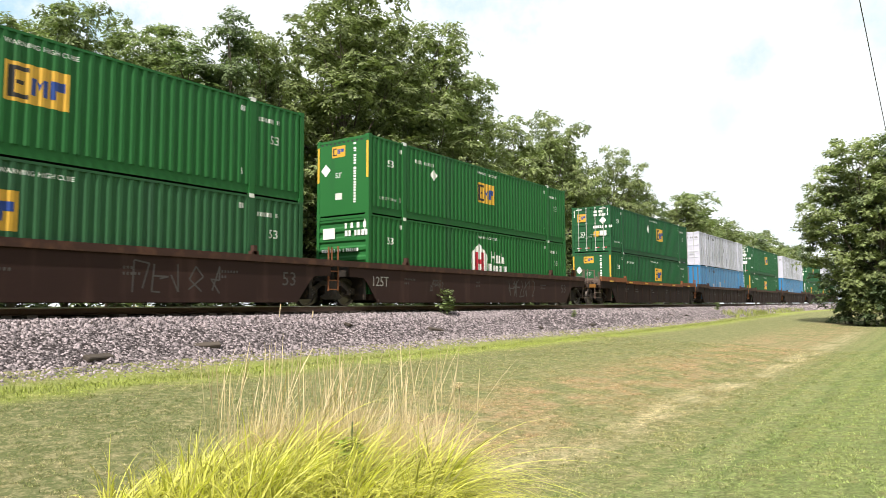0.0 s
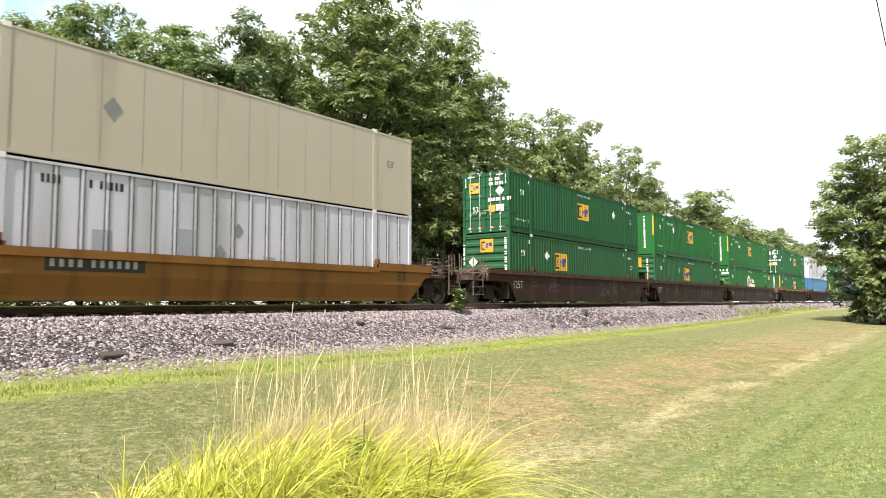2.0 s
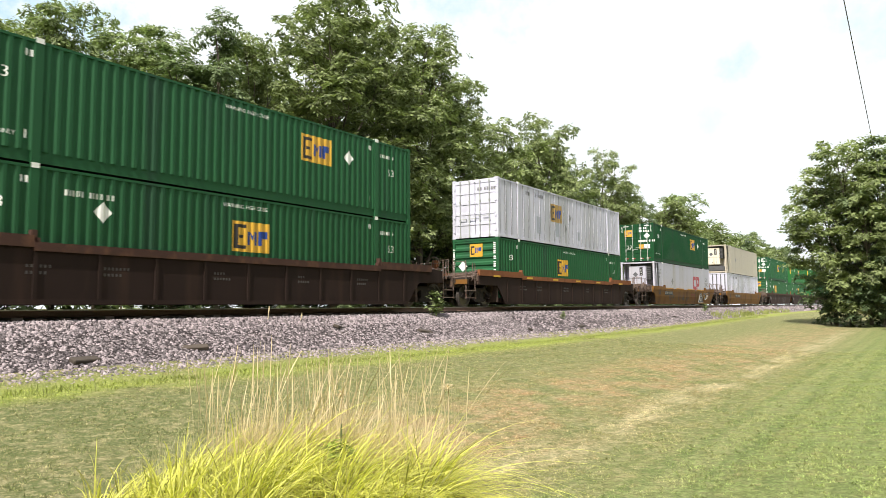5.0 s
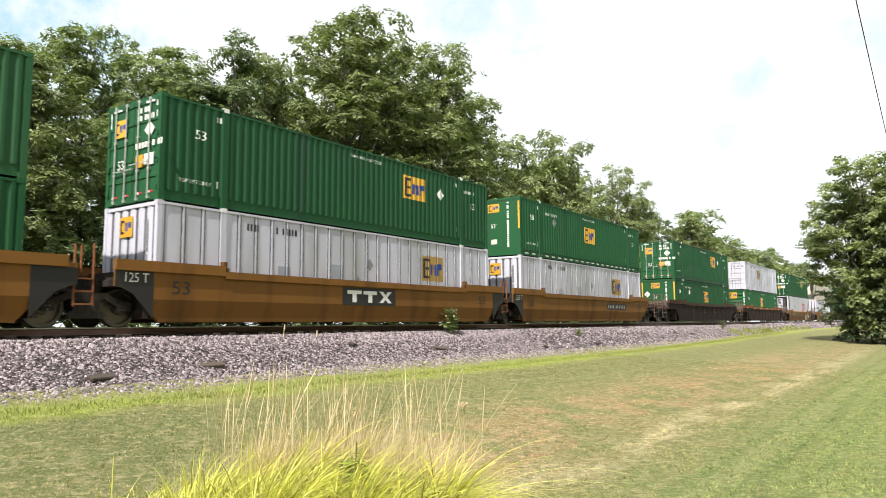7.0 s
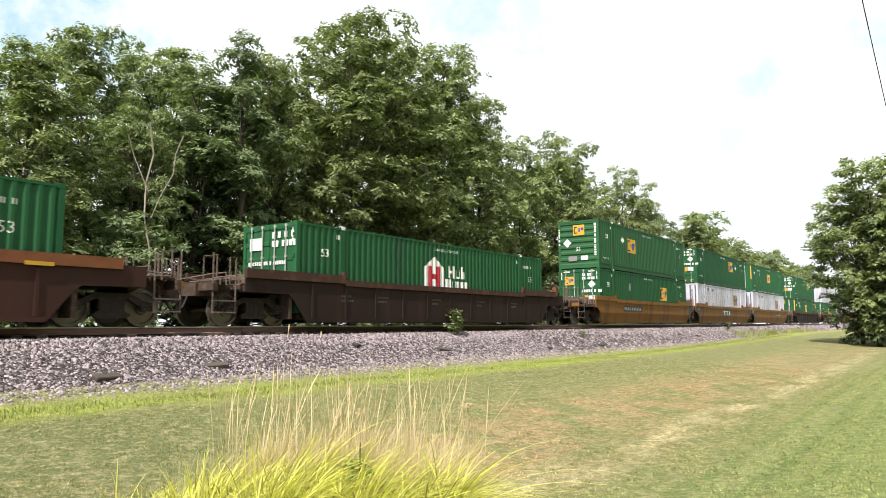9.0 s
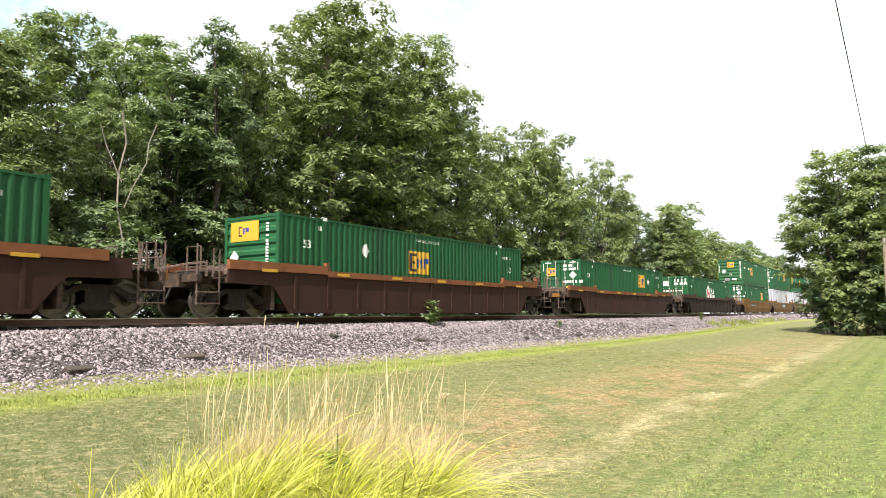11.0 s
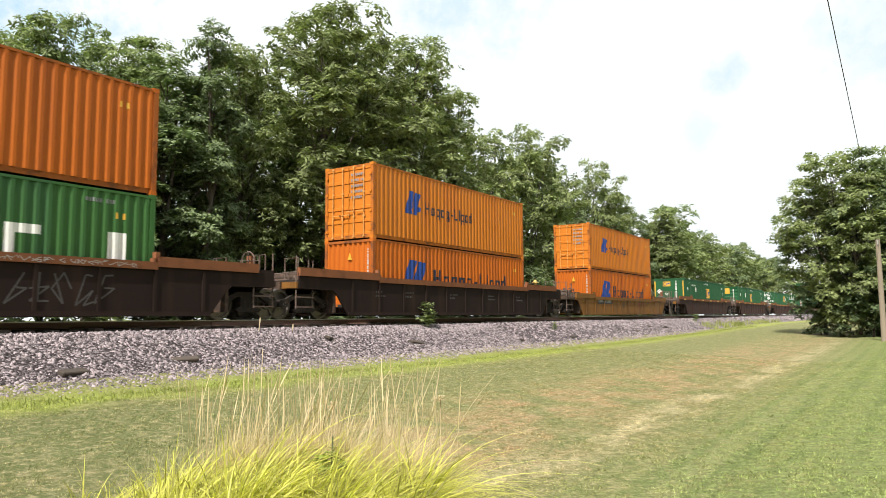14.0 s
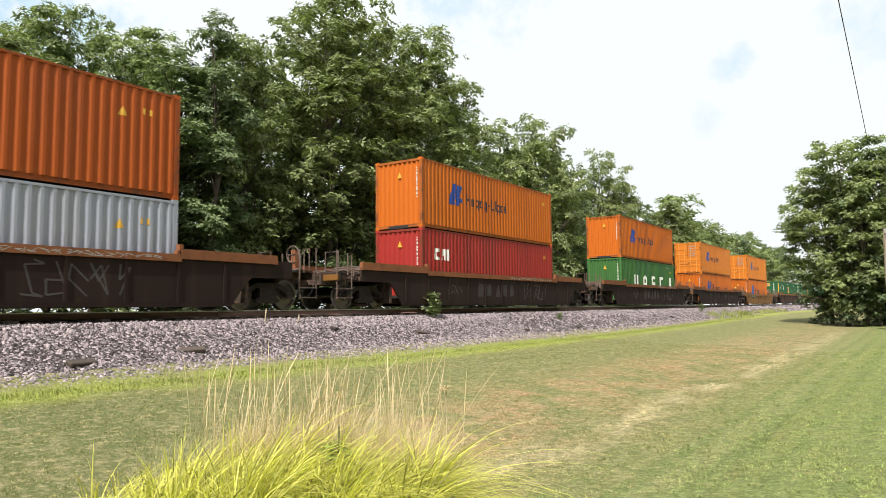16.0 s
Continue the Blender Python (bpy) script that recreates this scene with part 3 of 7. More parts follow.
def text_mesh(words, size):
    if (words, size) not in TEXTS:
        cu = bpy.data.curves.new("lettering", "FONT")
        cu.body, cu.size, cu.resolution_u = words, size, 2
        cu.align_x, cu.align_y = "CENTER", "CENTER"
        ob = bpy.data.objects.new("lettering", cu)
        scene.collection.objects.link(ob)
        me = bpy.data.meshes.new_from_object(ob)
        bpy.data.objects.remove(ob)
        bpy.data.curves.remove(cu)
        TEXTS[(words, size)] = ([tuple(v.co) for v in me.vertices], [tuple(p.vertices) for p in me.polygons])
        bpy.data.meshes.remove(me)
    return TEXTS[(words, size)]


def side_text(box_, words, W, kind, y, z, size, material, name="lettering"):
    vs, fs = text_mesh(words, size)
    x = W / 2 - 0.012 + 0.006
    return tagged(raw(name, [(x - corr(y + a, kind) * 0.9, y + a, z + b) for a, b, _ in vs], fs, material, box_), kind="stuff")


def end_text(box_, words, x, y, z, size, material, name="lettering", upright=False):
    vs, fs = text_mesh(words, size)
    return tagged(raw(name, [(x + (b if upright else a), y, z - (a if upright else -b)) for a, b, _ in vs], fs, material, box_), kind="stuff")


def flat(box_, name, x0, x1, y, z0, z1, material):
    """Thin paint or a sticker on an end wall."""
    return part(name, boxes((x0, x1, y - 0.002, y, z0, z1)), material, box_)


def diamond_end(box_, x, y, z, r, material):
    bm = bmesh.new()
    bm.faces.new([bm.verts.new(c) for c in ((x - r, y, z), (x, y, z - r), (x + r, y, z), (x, y, z + r))])
    return part("placard", bm, material, box_)


def welded(*dims):
    bm = boxes(*dims)
    bmesh.ops.remove_doubles(bm, verts=bm.verts[:], dist=0.0005)
    return bm


def emblem_end(box_, x, y, z, w, h, field):
    """The square company sign as plain blocks."""
    flat(box_, "sign_field", x - w / 2, x + w / 2, y, z - h / 2, z + h / 2, field)
    a = x - w / 2
    part("sign_mark", welded((a + 0.08 * w, a + 0.16 * w, y - 0.006, y - 0.003, z - 0.33 * h, z + 0.33 * h),
                            (a + 0.16 * w, a + 0.36 * w, y - 0.006, y - 0.003, z + 0.22 * h, z + 0.33 * h),
                            (a + 0.16 * w, a + 0.36 * w, y - 0.006, y - 0.003, z - 0.33 * h, z - 0.22 * h)), DECAL_BLACK, box_)
    for u in (0.42, 0.54):
        part("sign_mark", boxes((a + u * w, a + (u + 0.08) * w, y - 0.006, y - 0.003, z - 0.2 * h, z + 0.22 * h)), DECAL_BLUE, box_)
    part("sign_mark", boxes((a + 0.68 * w, a + 0.9 * w, y - 0.006, y - 0.003, z - 0.05 * h, z + 0.22 * h)), DECAL_BLUE, box_)


def emblem_side(box_, W, kind, y, z, w, h, field, faded=False):
    side_decal(box_, "sign_field", W, kind, y - w / 2, y + w / 2, z - h / 2, z + h / 2, field)
    dark, blue = (DECAL_GREY, DECAL_GREY) if faded else (DECAL_BLACK, DECAL_BLUE)
    a = y - w / 2
    for u0, u1, v0, v1, c in ((0.06, 0.15, -0.40, 0.40, dark), (0.15, 0.36, 0.29, 0.40, dark), (0.15, 0.36, -0.40, -0.29, dark), (0.17, 0.30, -0.05, 0.05, dark),
                              (0.40, 0.48, -0.26, 0.18, blue), (0.58, 0.66, -0.26, 0.18, blue), (0.70, 0.78, -0.26, 0.22, blue), (0.78, 0.93, -0.02, 0.22, blue)):
        side_decal(box_, "sign_mark", W, kind, a + u0 * w, a + u1 * w, z + v0 * h, z + v1 * h, c, 0.007)
    poly_decal(box_, "sign_mark", W, kind, [(a + 0.48 * w, z + 0.18 * h), (a + 0.53 * w, z - 0.12 * h), (a + 0.58 * w, z + 0.18 * h), (a + 0.53 * w, z + 0.05 * h)], blue, 0.007)


def diamond_side(box_, W, kind, y, z, r, material):
    poly_decal(box_, "placard", W, kind, [(y - r * 0.85, z), (y, z - r), (y + r * 0.85, z), (y, z + r)], material, 0.007)


def code_bars(box_, W, kind, y, z, h, n, material, seed=0):
    """A line of lettering too small to read, as plain bars."""
    rng = random.Random(seed)
    a = y
    bm = bmesh.new()
    x = W / 2 - 0.012 + 0.006
    for i in range(n):
        w = h * rng.uniform(0.3, 0.48)
        bm.faces.new([bm.verts.new((x - corr(p, kind), p, q)) for p, q in ((a, z), (a + w, z), (a + w, z + h), (a, z + h))])
        a += w + h * rng.choice((0.25, 0.25, 0.3, 0.9))
    tagged(part("marking", bm, material, box_), kind="stuff")


def end_bars(box_, x, y, z, h, n, material, seed=0, upright=False):
    rng = random.Random(seed)
    a, dims = 0.0, []
    for i in range(n):
        w = h * rng.uniform(0.45, 0.7)
        dims.append((x, x + h, y - 0.003, y, z - a - w, z - a) if upright else (x + a, x + a + w, y - 0.003, y, z, z + h))
        a += w + h * rng.choice((0.25, 0.25, 0.3, 0.9))
    tagged(part("marking", boxes(*dims), material, box_), kind="stuff")


def container_shell(name, label, L, W, H, colour, side, group, edge=None):
    """Frame, walls and roof; the origin is in the middle of the underside."""
    c = thing(name, label, "container", group)
    k = (L, W, H)
    e, hw = L / 2, W / 2
    folded = side in ("corr", "iso")

    def frame_mesh():
        bm = bmesh.new()
        for sx in (-1, 1):
            for sy in (-1, 1):
                x0, x1 = sorted((sx * hw, sx * (hw - 0.13)))
                y0, y1 = sorted((sy * e, sy * (e - 0.14)))
                box(bm, x0, x1, y0, y1, 0.12, H - 0.12)
            # the folded sheet overhangs the lower rail
            x0, x1 = sorted((sx * (hw - (0.046 if folded else 0.0)), sx * (hw - 0.08)))
            box(bm, x0, x1, -e + 0.16, e - 0.16, 0.03, 0.30 if side == 'corr' else 0.17)
            x0, x1 = sorted((sx * (hw - (0.009 if folded else 0.002)), sx * (hw - 0.07)))
            box(bm, x0, x1, -e + 0.16, e - 0.16, H - 0.10, H - 0.035)
        for sy in (-1, 1):
            y0, y1 = sorted((sy * (e - 0.004), sy * (e - 0.1)))
            box(bm, -hw + 0.13, hw - 0.13, y0, y1, 0.03, 0.16)
            box(bm, -hw + 0.13, hw - 0.13, y0, y1, H - 0.13, H - 0.035)
        return bm

    shared(("frame", k, side == "corr"), "frame", frame_mesh, edge or colour, c)
    for s in (1, -1):
        shared(("side", k, side, s), "side_panel", lambda: side_sheet(W, -e + (1.0 if side == "smooth" else 0.13), e - 0.13, 0.29 if side == "corr" else 0.16, H - 0.08, side, s), colour, c)
    shared(("roof", k), "roof", lambda: boxes((-hw + 0.06, hw - 0.06, -e + 0.09, e - 0.09, H - 0.07, H - 0.04)), colour, c)
    shared(("floor", k), "underframe", lambda: boxes((-hw + 0.08, hw - 0.08, -e + 0.1, e - 0.1, 0.03, 0.14)), STEEL_DARK, c)
    for sx in (-1, 1):
        for sy in (-1, 1):
            for z in (0.0, H - 0.118):
                shared(("casting",), "corner_casting", lambda: boxes((-0.09, 0.09, -0.09, 0.09, 0, 0.118)), colour, c, at=pose(sx * (hw - 0.086), sy * (e - 0.086), z))
    if L > 15:
        for sy in (-1, 1):
            y = sy * (12.192 / 2 - 0.08)
            for sx in (1, -1):
                shared(("mid_post", H, W), "lifting_post", lambda: boxes((-0.06, 0.004, -0.1, 0.1, 0.0, H)), colour, c, at=pose(sx * hw, y, 0, 0, 0, 0 if sx > 0 else 180))
            shared(("mid_cast",), "lifting_casting", lambda: boxes((-0.09, 0.01, -0.09, 0.09, 0, 0.12)), DECAL_WHITE, c, at=pose(hw + 0.002, y, H - 0.10))
    return c


def end_doors(c, L, W, H, colour, bars=None):
    y, hw = -L / 2, W / 2
    bars = bars or BAR_STEEL
    for s in (-1, 1):
        def door_mesh():
            bm = bmesh.new()
            x0, x1 = sorted((s * 0.015, s * (hw - 0.14)))
            n = 5
            h = (H - 0.34) / n
            line = [(y + 0.06, H - 0.13), (y + 0.06, 0.13)]
            for i in range(n + 1):
                z = 0.17 + i * h
                line += [(y + 0.005, z - 0.04), (y + 0.005, z + 0.07), (y + 0.03, z + 0.085), (y + 0.03, z + h - 0.055)]
            slab(bm, line[:-2], x0, x1)
            return bm
        d = shared(("door", L, W, H, s), "door", door_mesh, colour, c)
        for f in (0.26, 0.72):
            x = s * (hw - 0.14) * f

            def bar_mesh():
                bm = bmesh.new()
                tube(bm, (0, y - 0.035, 0.07), (0, y - 0.035, H - 0.06), 0.021, n=8)
                for z in (0.10, H * 0.3, H * 0.62, H - 0.12):
                    box(bm, -0.045, 0.045, y - 0.05, y + 0.005, z - 0.035, z + 0.035)
                return bm
            shared(("bar", L, H), "locking_bar", bar_mesh, bars, d, at=pose(x, 0, 0))
            shared(("handle", L, H), "handle", lambda: boxes((-0.02, 0.36, y - 0.075, y - 0.055, 0.99, 1.02), (0.32, 0.36, y - 0.075, y + 0.0, 0.97, 1.04)), bars, d, at=pose(x - (0.34 if s > 0 else 0), 0, 0.06 * s))
        for z in (0.35, 1.05, 1.8, H - 0.42):
            shared(("hinge", L), "hinge", lambda: boxes((-0.05, 0.05, y - 0.03, y + 0.01, -0.05, 0.05)), colour, d, at=pose(s * (hw - 0.12), 0, z))


def end_ribbed(c, L, W, H, colour, vertical=False, pitch=0.278, depth=0.04, back=None):
    """A closed end wall, folded level or upright."""
    y, hw = -L / 2, W / 2

    def mesh():
        bm = bmesh.new()
        a0, a1 = (-hw + 0.12, hw - 0.12) if vertical else (0.15, H - 0.11)
        pts, a = [], a0
        while a < a1 - 0.02:
            for f, d in ((0.0, 0.0), (0.30, 0.0), (0.5, depth), (0.8, depth)):
                if a + f * pitch < a1:
                    pts.append((a + f * pitch, d))
            a += pitch
        pts.append((a1, 0.0))
        prev = None
        for p, d in pts:
            if vertical:
                cur = (bm.verts.new((p, y + 0.02 + d, 0.15)), bm.verts.new((p, y + 0.02 + d, H - 0.11)))
            else:
                cur = (bm.verts.new((-hw + 0.12, y + 0.02 + d, p)), bm.verts.new((hw - 0.12, y + 0.02 + d, p)))
            if prev:
                q = (prev[0], cur[0], cur[1], prev[1])
                bm.faces.new(q if vertical else q[::-1])
            prev = cur
        return bm
    shared(("end", L, W, H, vertical, pitch, depth), "end_wall", mesh, colour, c)


def end_smooth(c, L, W, H, colour):
    y, hw = -L / 2, W / 2
    shared(("flat_end", L, W, H), "end_wall", lambda: boxes((-hw + 0.12, hw - 0.12, y + 0.012, y + 0.05, 0.15, H - 0.11)), colour, c)
    tagged(shared(("vent_row", L, W, H), "vent_row", lambda: boxes(*[(-hw + 0.2 + i * 0.22, -hw + 0.3 + i * 0.22, y + 0.006, y + 0.02, H - 0.2, H - 0.14) for i in range(10)]), DECAL_BLACK, c), kind="stuff")


def far_end(c, L, W, H, colour):
    y, hw = L / 2, W / 2
    shared(("far_end", L, W, H), "rear_wall", lambda: boxes((-hw + 0.12, hw - 0.12, y - 0.06, y - 0.015, 0.15, H - 0.11)), colour, c)


def end_reefer(c, L, W, H, colour, unit, fuel_low=True):
    """Open front frame with a cooling unit in it."""
    y, hw = -L / 2, W / 2
    part("bulkhead", boxes((-hw + 0.12, hw - 0.12, y + 0.95, y + 1.0, 0.15, H - 0.11)), colour, c)
    for x0 in (hw - 0.13, -hw + 0.05):
        part("side_brace", boxes((x0, x0 + 0.08, y + 0.72, y + 0.82, 0.16, H - 0.1)), colour, c)
    bm = bmesh.new()
    for s in (1, -1):
        tube(bm, (s * (hw - 0.07), y + 0.1, 0.3), (s * (hw - 0.07), y + 0.75, H - 0.3), 0.035)
    part("brace", bm, colour, c)
    bm = boxes((-0.72, 0.62, y + 0.14, y + 0.94, 0.84, H - 0.3))
    bmesh.ops.bevel(bm, geom=bm.edges[:], offset=0.06, segments=2, affect="EDGES")
    u = part("cooling_unit", bm, unit, c)
    part("unit_seam", boxes((-0.7, 0.6, y + 0.132, y + 0.142, 1.62, 1.65), (0.28, 0.30, y + 0.132, y + 0.142, 0.88, 1.62)), SEAM, u)
    bm = boxes((-0.62, 0.9, y + 0.2, y + 0.9, H - 0.3, H - 0.14))
    bmesh.ops.bevel(bm, geom=bm.edges[:], offset=0.04, segments=1, affect="EDGES")
    part("hood", bm, GLASS_DARK, u)
    part("grille", boxes((0.64, 0.95, y + 0.17, y + 0.9, 1.5, H - 0.32)), GLASS_DARK, u)
    for i in range(7):
        part("grille_bar", boxes((0.62, 0.96, y + 0.14, y + 0.17, 1.56 + 0.14 * i, 1.60 + 0.14 * i)), SEAM, u)
    part("control_panel", boxes((0.12, 0.36, y + 0.125, y + 0.142, 1.85, H - 0.42)), DECAL_BLACK, u)
    for i in range(4):
        part("gauge", boxes((0.21, 0.27, y + 0.118, y + 0.126, 1.92 + 0.13 * i, 1.97 + 0.13 * i)), DECAL_WHITE, u)
    diamond_end(u, -0.2, y + 0.13, H - 0.95, 0.2, SEAM)
    part("drain", boxes((-0.12, -0.02, y + 0.12, y + 0.142, 1.0, 1.1)), DECAL_BLACK, u)
    part("fuel_tank", boxes((-hw + 0.2, hw - 0.2, y + 0.1, y + 0.8, 0.24, 0.72)), TANK_GREY, c)


def sign_end(c, L, W, H, style):
    y, hw = -L / 2 - 0.004, W / 2
    if style == "doors":
        emblem_end(c, -0.62, y - 0.002, H - 0.72, 0.6, 0.5, DECAL_YELLOW)
        diamond_end(c, 0.80, y - 0.006, H - 0.95, 0.24, DECAL_WHITE)
        end_bars(c, 0.2, y, H - 0.45, 0.15, 4, DECAL_WHITE, 3)
        end_bars(c, 0.2, y, H - 0.66, 0.15, 6, DECAL_WHITE, 4)
        end_bars(c, 0.15, y, H - 1.42, 0.16, 8, DECAL_WHITE, 5)
        end_text(c, "53", -0.55, y - 0.004, 1.12, 0.36, DECAL_WHITE)
        flat(c, "sticker", 0.18, 0.55, y - 0.003, 0.95, 1.3, DECAL_YELLOW)
        flat(c, "sticker", 0.58, 1.02, y - 0.003, 0.98, 1.3, DECAL_WHITE)
        for x in (-0.95, -0.4, 0.25, 0.75):
            flat(c, "reflector", x, x + 0.14, y, 0.22, 0.28, DECAL_WHITE)
            flat(c, "reflector", x + 0.14, x + 0.28, y, 0.22, 0.28, DECAL_RED)
        flat(c, "corner_mark", hw - 0.2, hw - 0.15, y, H - 0.65, H - 0.2, DECAL_WHITE)
        flat(c, "corner_mark", -hw + 0.15, -hw + 0.2, y, H - 0.65, H - 0.2, DECAL_WHITE)
        flat(c, "corner_mark", -hw + 0.3, -hw + 0.7, y, H - 0.21, H - 0.15, DECAL_WHITE)
        flat(c, "corner_mark", hw - 0.7, hw - 0.3, y, H - 0.21, H - 0.15, DECAL_WHITE)
    elif style == "ribs":
        emblem_end(c, 0.05, y + 0.012, H - 0.6, 0.72, 0.62, DECAL_YELLOW)
        diamond_end(c, -0.72, y + 0.008, H - 1.35, 0.26, DECAL_WHITE)
        end_bars(c, hw - 0.28, y + 0.012, H - 0.25, 0.12, 18, DECAL_WHITE, 7, True)
        end_bars(c, -hw + 0.02, y, H - 0.5, 0.1, 10, DECAL_WHITE, 8, True)
        end_text(c, "53", 0.0, y + 0.01, H - 1.75, 0.3, DECAL_WHITE)
        flat(c, "sticker", -0.65, -0.1, y + 0.012, 0.45, 0.75, DECAL_GREY)
        flat(c, "sticker", 0.15, 0.6, y + 0.012, 0.5, 0.75, DECAL_WHITE)
    elif style == "plain":
        emblem_end(c, -0.2, y + 0.012, H - 0.5, 0.66, 0.42, DECAL_YELLOW)
        diamond_end(c, -0.85, y + 0.008, H - 1.15, 0.24, DECAL_WHITE)
        end_text(c, "53'", -0.2, y + 0.008, H - 1.4, 0.28, DECAL_WHITE)
        flat(c, "sticker", -0.36, -0.02, y + 0.012, 0.6, 0.84, DECAL_PALE)
        end_bars(c, 0.55, y + 0.012, H - 0.25, 0.12, 20, DECAL_WHITE, 11, True)
        flat(c, "corner_stripe", hw - 0.12, hw - 0.02, y + 0.002, H - 1.6, H - 0.25, DECAL_YELLOW)
        flat(c, "corner_stripe", -hw + 0.02, -hw + 0.12, y + 0.002, H - 1.6, H - 0.25, DECAL_YELLOW)
    elif style == "banner":
        flat(c, "banner", -1.0, 0.35, y + 0.012, H - 0.85, H - 0.2, DECAL_YELLOW)
        emblem_end(c, -0.35, y + 0.006, H - 0.52, 0.6, 0.5, DECAL_YELLOW)
        diamond_end(c, -0.8, y + 0.008, H - 1.35, 0.22, DECAL_WHITE)
        end_bars(c, 0.7, y + 0.012, H - 0.3, 0.12, 14, DECAL_WHITE, 12, True)
    elif style == "posts":
        emblem_end(c, -0.15, y - 0.005, H - 0.62, 0.62, 0.56, DECAL_YELLOW)
        end_bars(c, 0.78, y - 0.004, H - 0.5, 0.11, 14, DECAL_GREY, 13, True)


DECAL_PALE = mat("paint_pale", (0.58, 0.60, 0.56), 0.7, vary=0.2, scale=6)
TANK_GREY = mat("fuel_tank_grey", (0.09, 0.09, 0.095), 0.5, vary=0.3, scale=3)
L53, W53, L40, W40, H96 = 16.154, 2.591, 12.192, 2.438, 2.896


def domestic(end, logo=8.0, field=None, colour=None, plac=None, label="", low=False, house=False, seed=0, dashes=False):
    """A 53-foot folded-steel domestic container; end: what its rear wall looks like."""
    colour = colour or GREEN
    c = container_shell("container", label or "green corrugated steel shipping container with a yellow square sign", L53, W53, H96, colour, "corr", "containers on the train")
    if end == "doors":
        end_doors(c, L53, W53, H96, colour)
    elif end in ("ribs", "banner"):
        end_ribbed(c, L53, W53, H96, colour, False, 0.36, 0.05)
    else:
        end_smooth(c, L53, W53, H96, colour)
    far_end(c, L53, W53, H96, colour)
    if not house:
        sign_end(c, L53, W53, H96, end)
    a = -L53 / 2
    if house:
        flat(c, "end_sign", -0.95, -0.35, a - 0.006, H96 - 0.85, H96 - 0.45, DECAL_WHITE)
        end_bars(c, 0.15, a - 0.004, H96 - 0.5, 0.2, 4, DECAL_WHITE, 21)
        end_bars(c, 0.15, a - 0.004, H96 - 0.78, 0.2, 6, DECAL_WHITE, 22)
        end_bars(c, -1.0, a - 0.004, H96 - 1.35, 0.12, 16, DECAL_WHITE, 23)
        flat(c, "corner_mark", 1.1, 1.14, a - 0.006, H96 - 0.65, H96 - 0.2, DECAL_WHITE)
        y = a + logo
        poly_decal(c, "house_sign", W53, "corr", [(y, 0.5), (y, 1.86), (y + 0.65, 2.3), (y + 1.3, 1.86), (y + 1.3, 0.5)], DECAL_WHITE)
        for u0, u1, v0, v1 in ((0.28, 0.52, 0.85, 1.92), (0.78, 1.02, 0.85, 1.92), (0.52, 0.78, 1.4, 1.6)):
            side_decal(c, "house_sign_mark", W53, "corr", y + u0, y + u1, v0, v1, DECAL_RED, 0.007)
        for u0, u1, v0, v1 in ((1.62, 1.72, 1.5, 2.0), (1.92, 2.02, 1.5, 2.0), (1.72, 1.92, 1.7, 1.8), (2.12, 2.2, 1.5, 1.85), (2.34, 2.42, 1.5, 1.85), (2.2, 2.34, 1.5, 1.58), (2.52, 2.6, 1.5, 2.0), (2.6, 2.8, 1.5, 1.8), (1.38, 1.75, 1.12, 1.45), (1.85, 1.95, 1.12, 1.38), (2.05, 2.3, 1.12, 1.38), (2.4, 2.65, 1.12, 1.38), (2.75, 3.0, 1.02, 1.38)):
            side_decal(c, "name_block", W53, "corr", y + u0, y + u1, v0, v1, DECAL_WHITE)
    else:
        emblem_side(c, W53, "corr", a + logo, 1.95 if 10.8 < logo < 11.05 else 1.70, 1.42, 0.9, field or DECAL_YELLOW)
    if plac:
        diamond_side(c, W53, "corr", a + plac, 1.95, 0.27, DECAL_WHITE if not low else DECAL_GREY)
    for y in (1.25, L53 - 1.2):
        side_text(c, "53", W53, "corr", a + y, 1.95 if y < 5 else 1.75, 0.38, DECAL_WHITE)
    for y in (1.9, L53 - 2.35):
        code_bars(c, W53, "corr", a + y - 0.15, H96 - 0.45, 0.16, 2, DECAL_WHITE, 30 + seed)
        code_bars(c, W53, "corr", a + y - 0.1, 0.55, 0.2, 1, DECAL_WHITE, 31)
    side_text(c, "WARNING HIGH CUBE", W53, "corr", a + L53 * 0.50, H96 - 0.32, 0.16, DECAL_WHITE)
    if end == "plain":
        code_bars(c, W53, "corr", a + 2.75, H96 - 0.64, 0.14, 11, DECAL_PALE, 33 + seed)
    code_bars(c, W53, "corr", a + 14.35, H96 - 0.62, 0.13, 9, DECAL_PALE, 35 + seed)
    if dashes:
        x = W53 / 2 - 0.046
        tagged(part("reflective_strip", boxes(*[(x + 0.001, x + 0.004, a + 0.5 + 0.72 * i, a + 0.86 + 0.72 * i, 0.11, 0.17) for i in range(21)]), DECAL_WHITE, c, "white reflective dashes along the lower rail"), kind="stuff")
    side_text(c, "TOP LIFT ONLY", W53, "corr", a + 1.1, 0.62, 0.15, DECAL_WHITE)
    return c


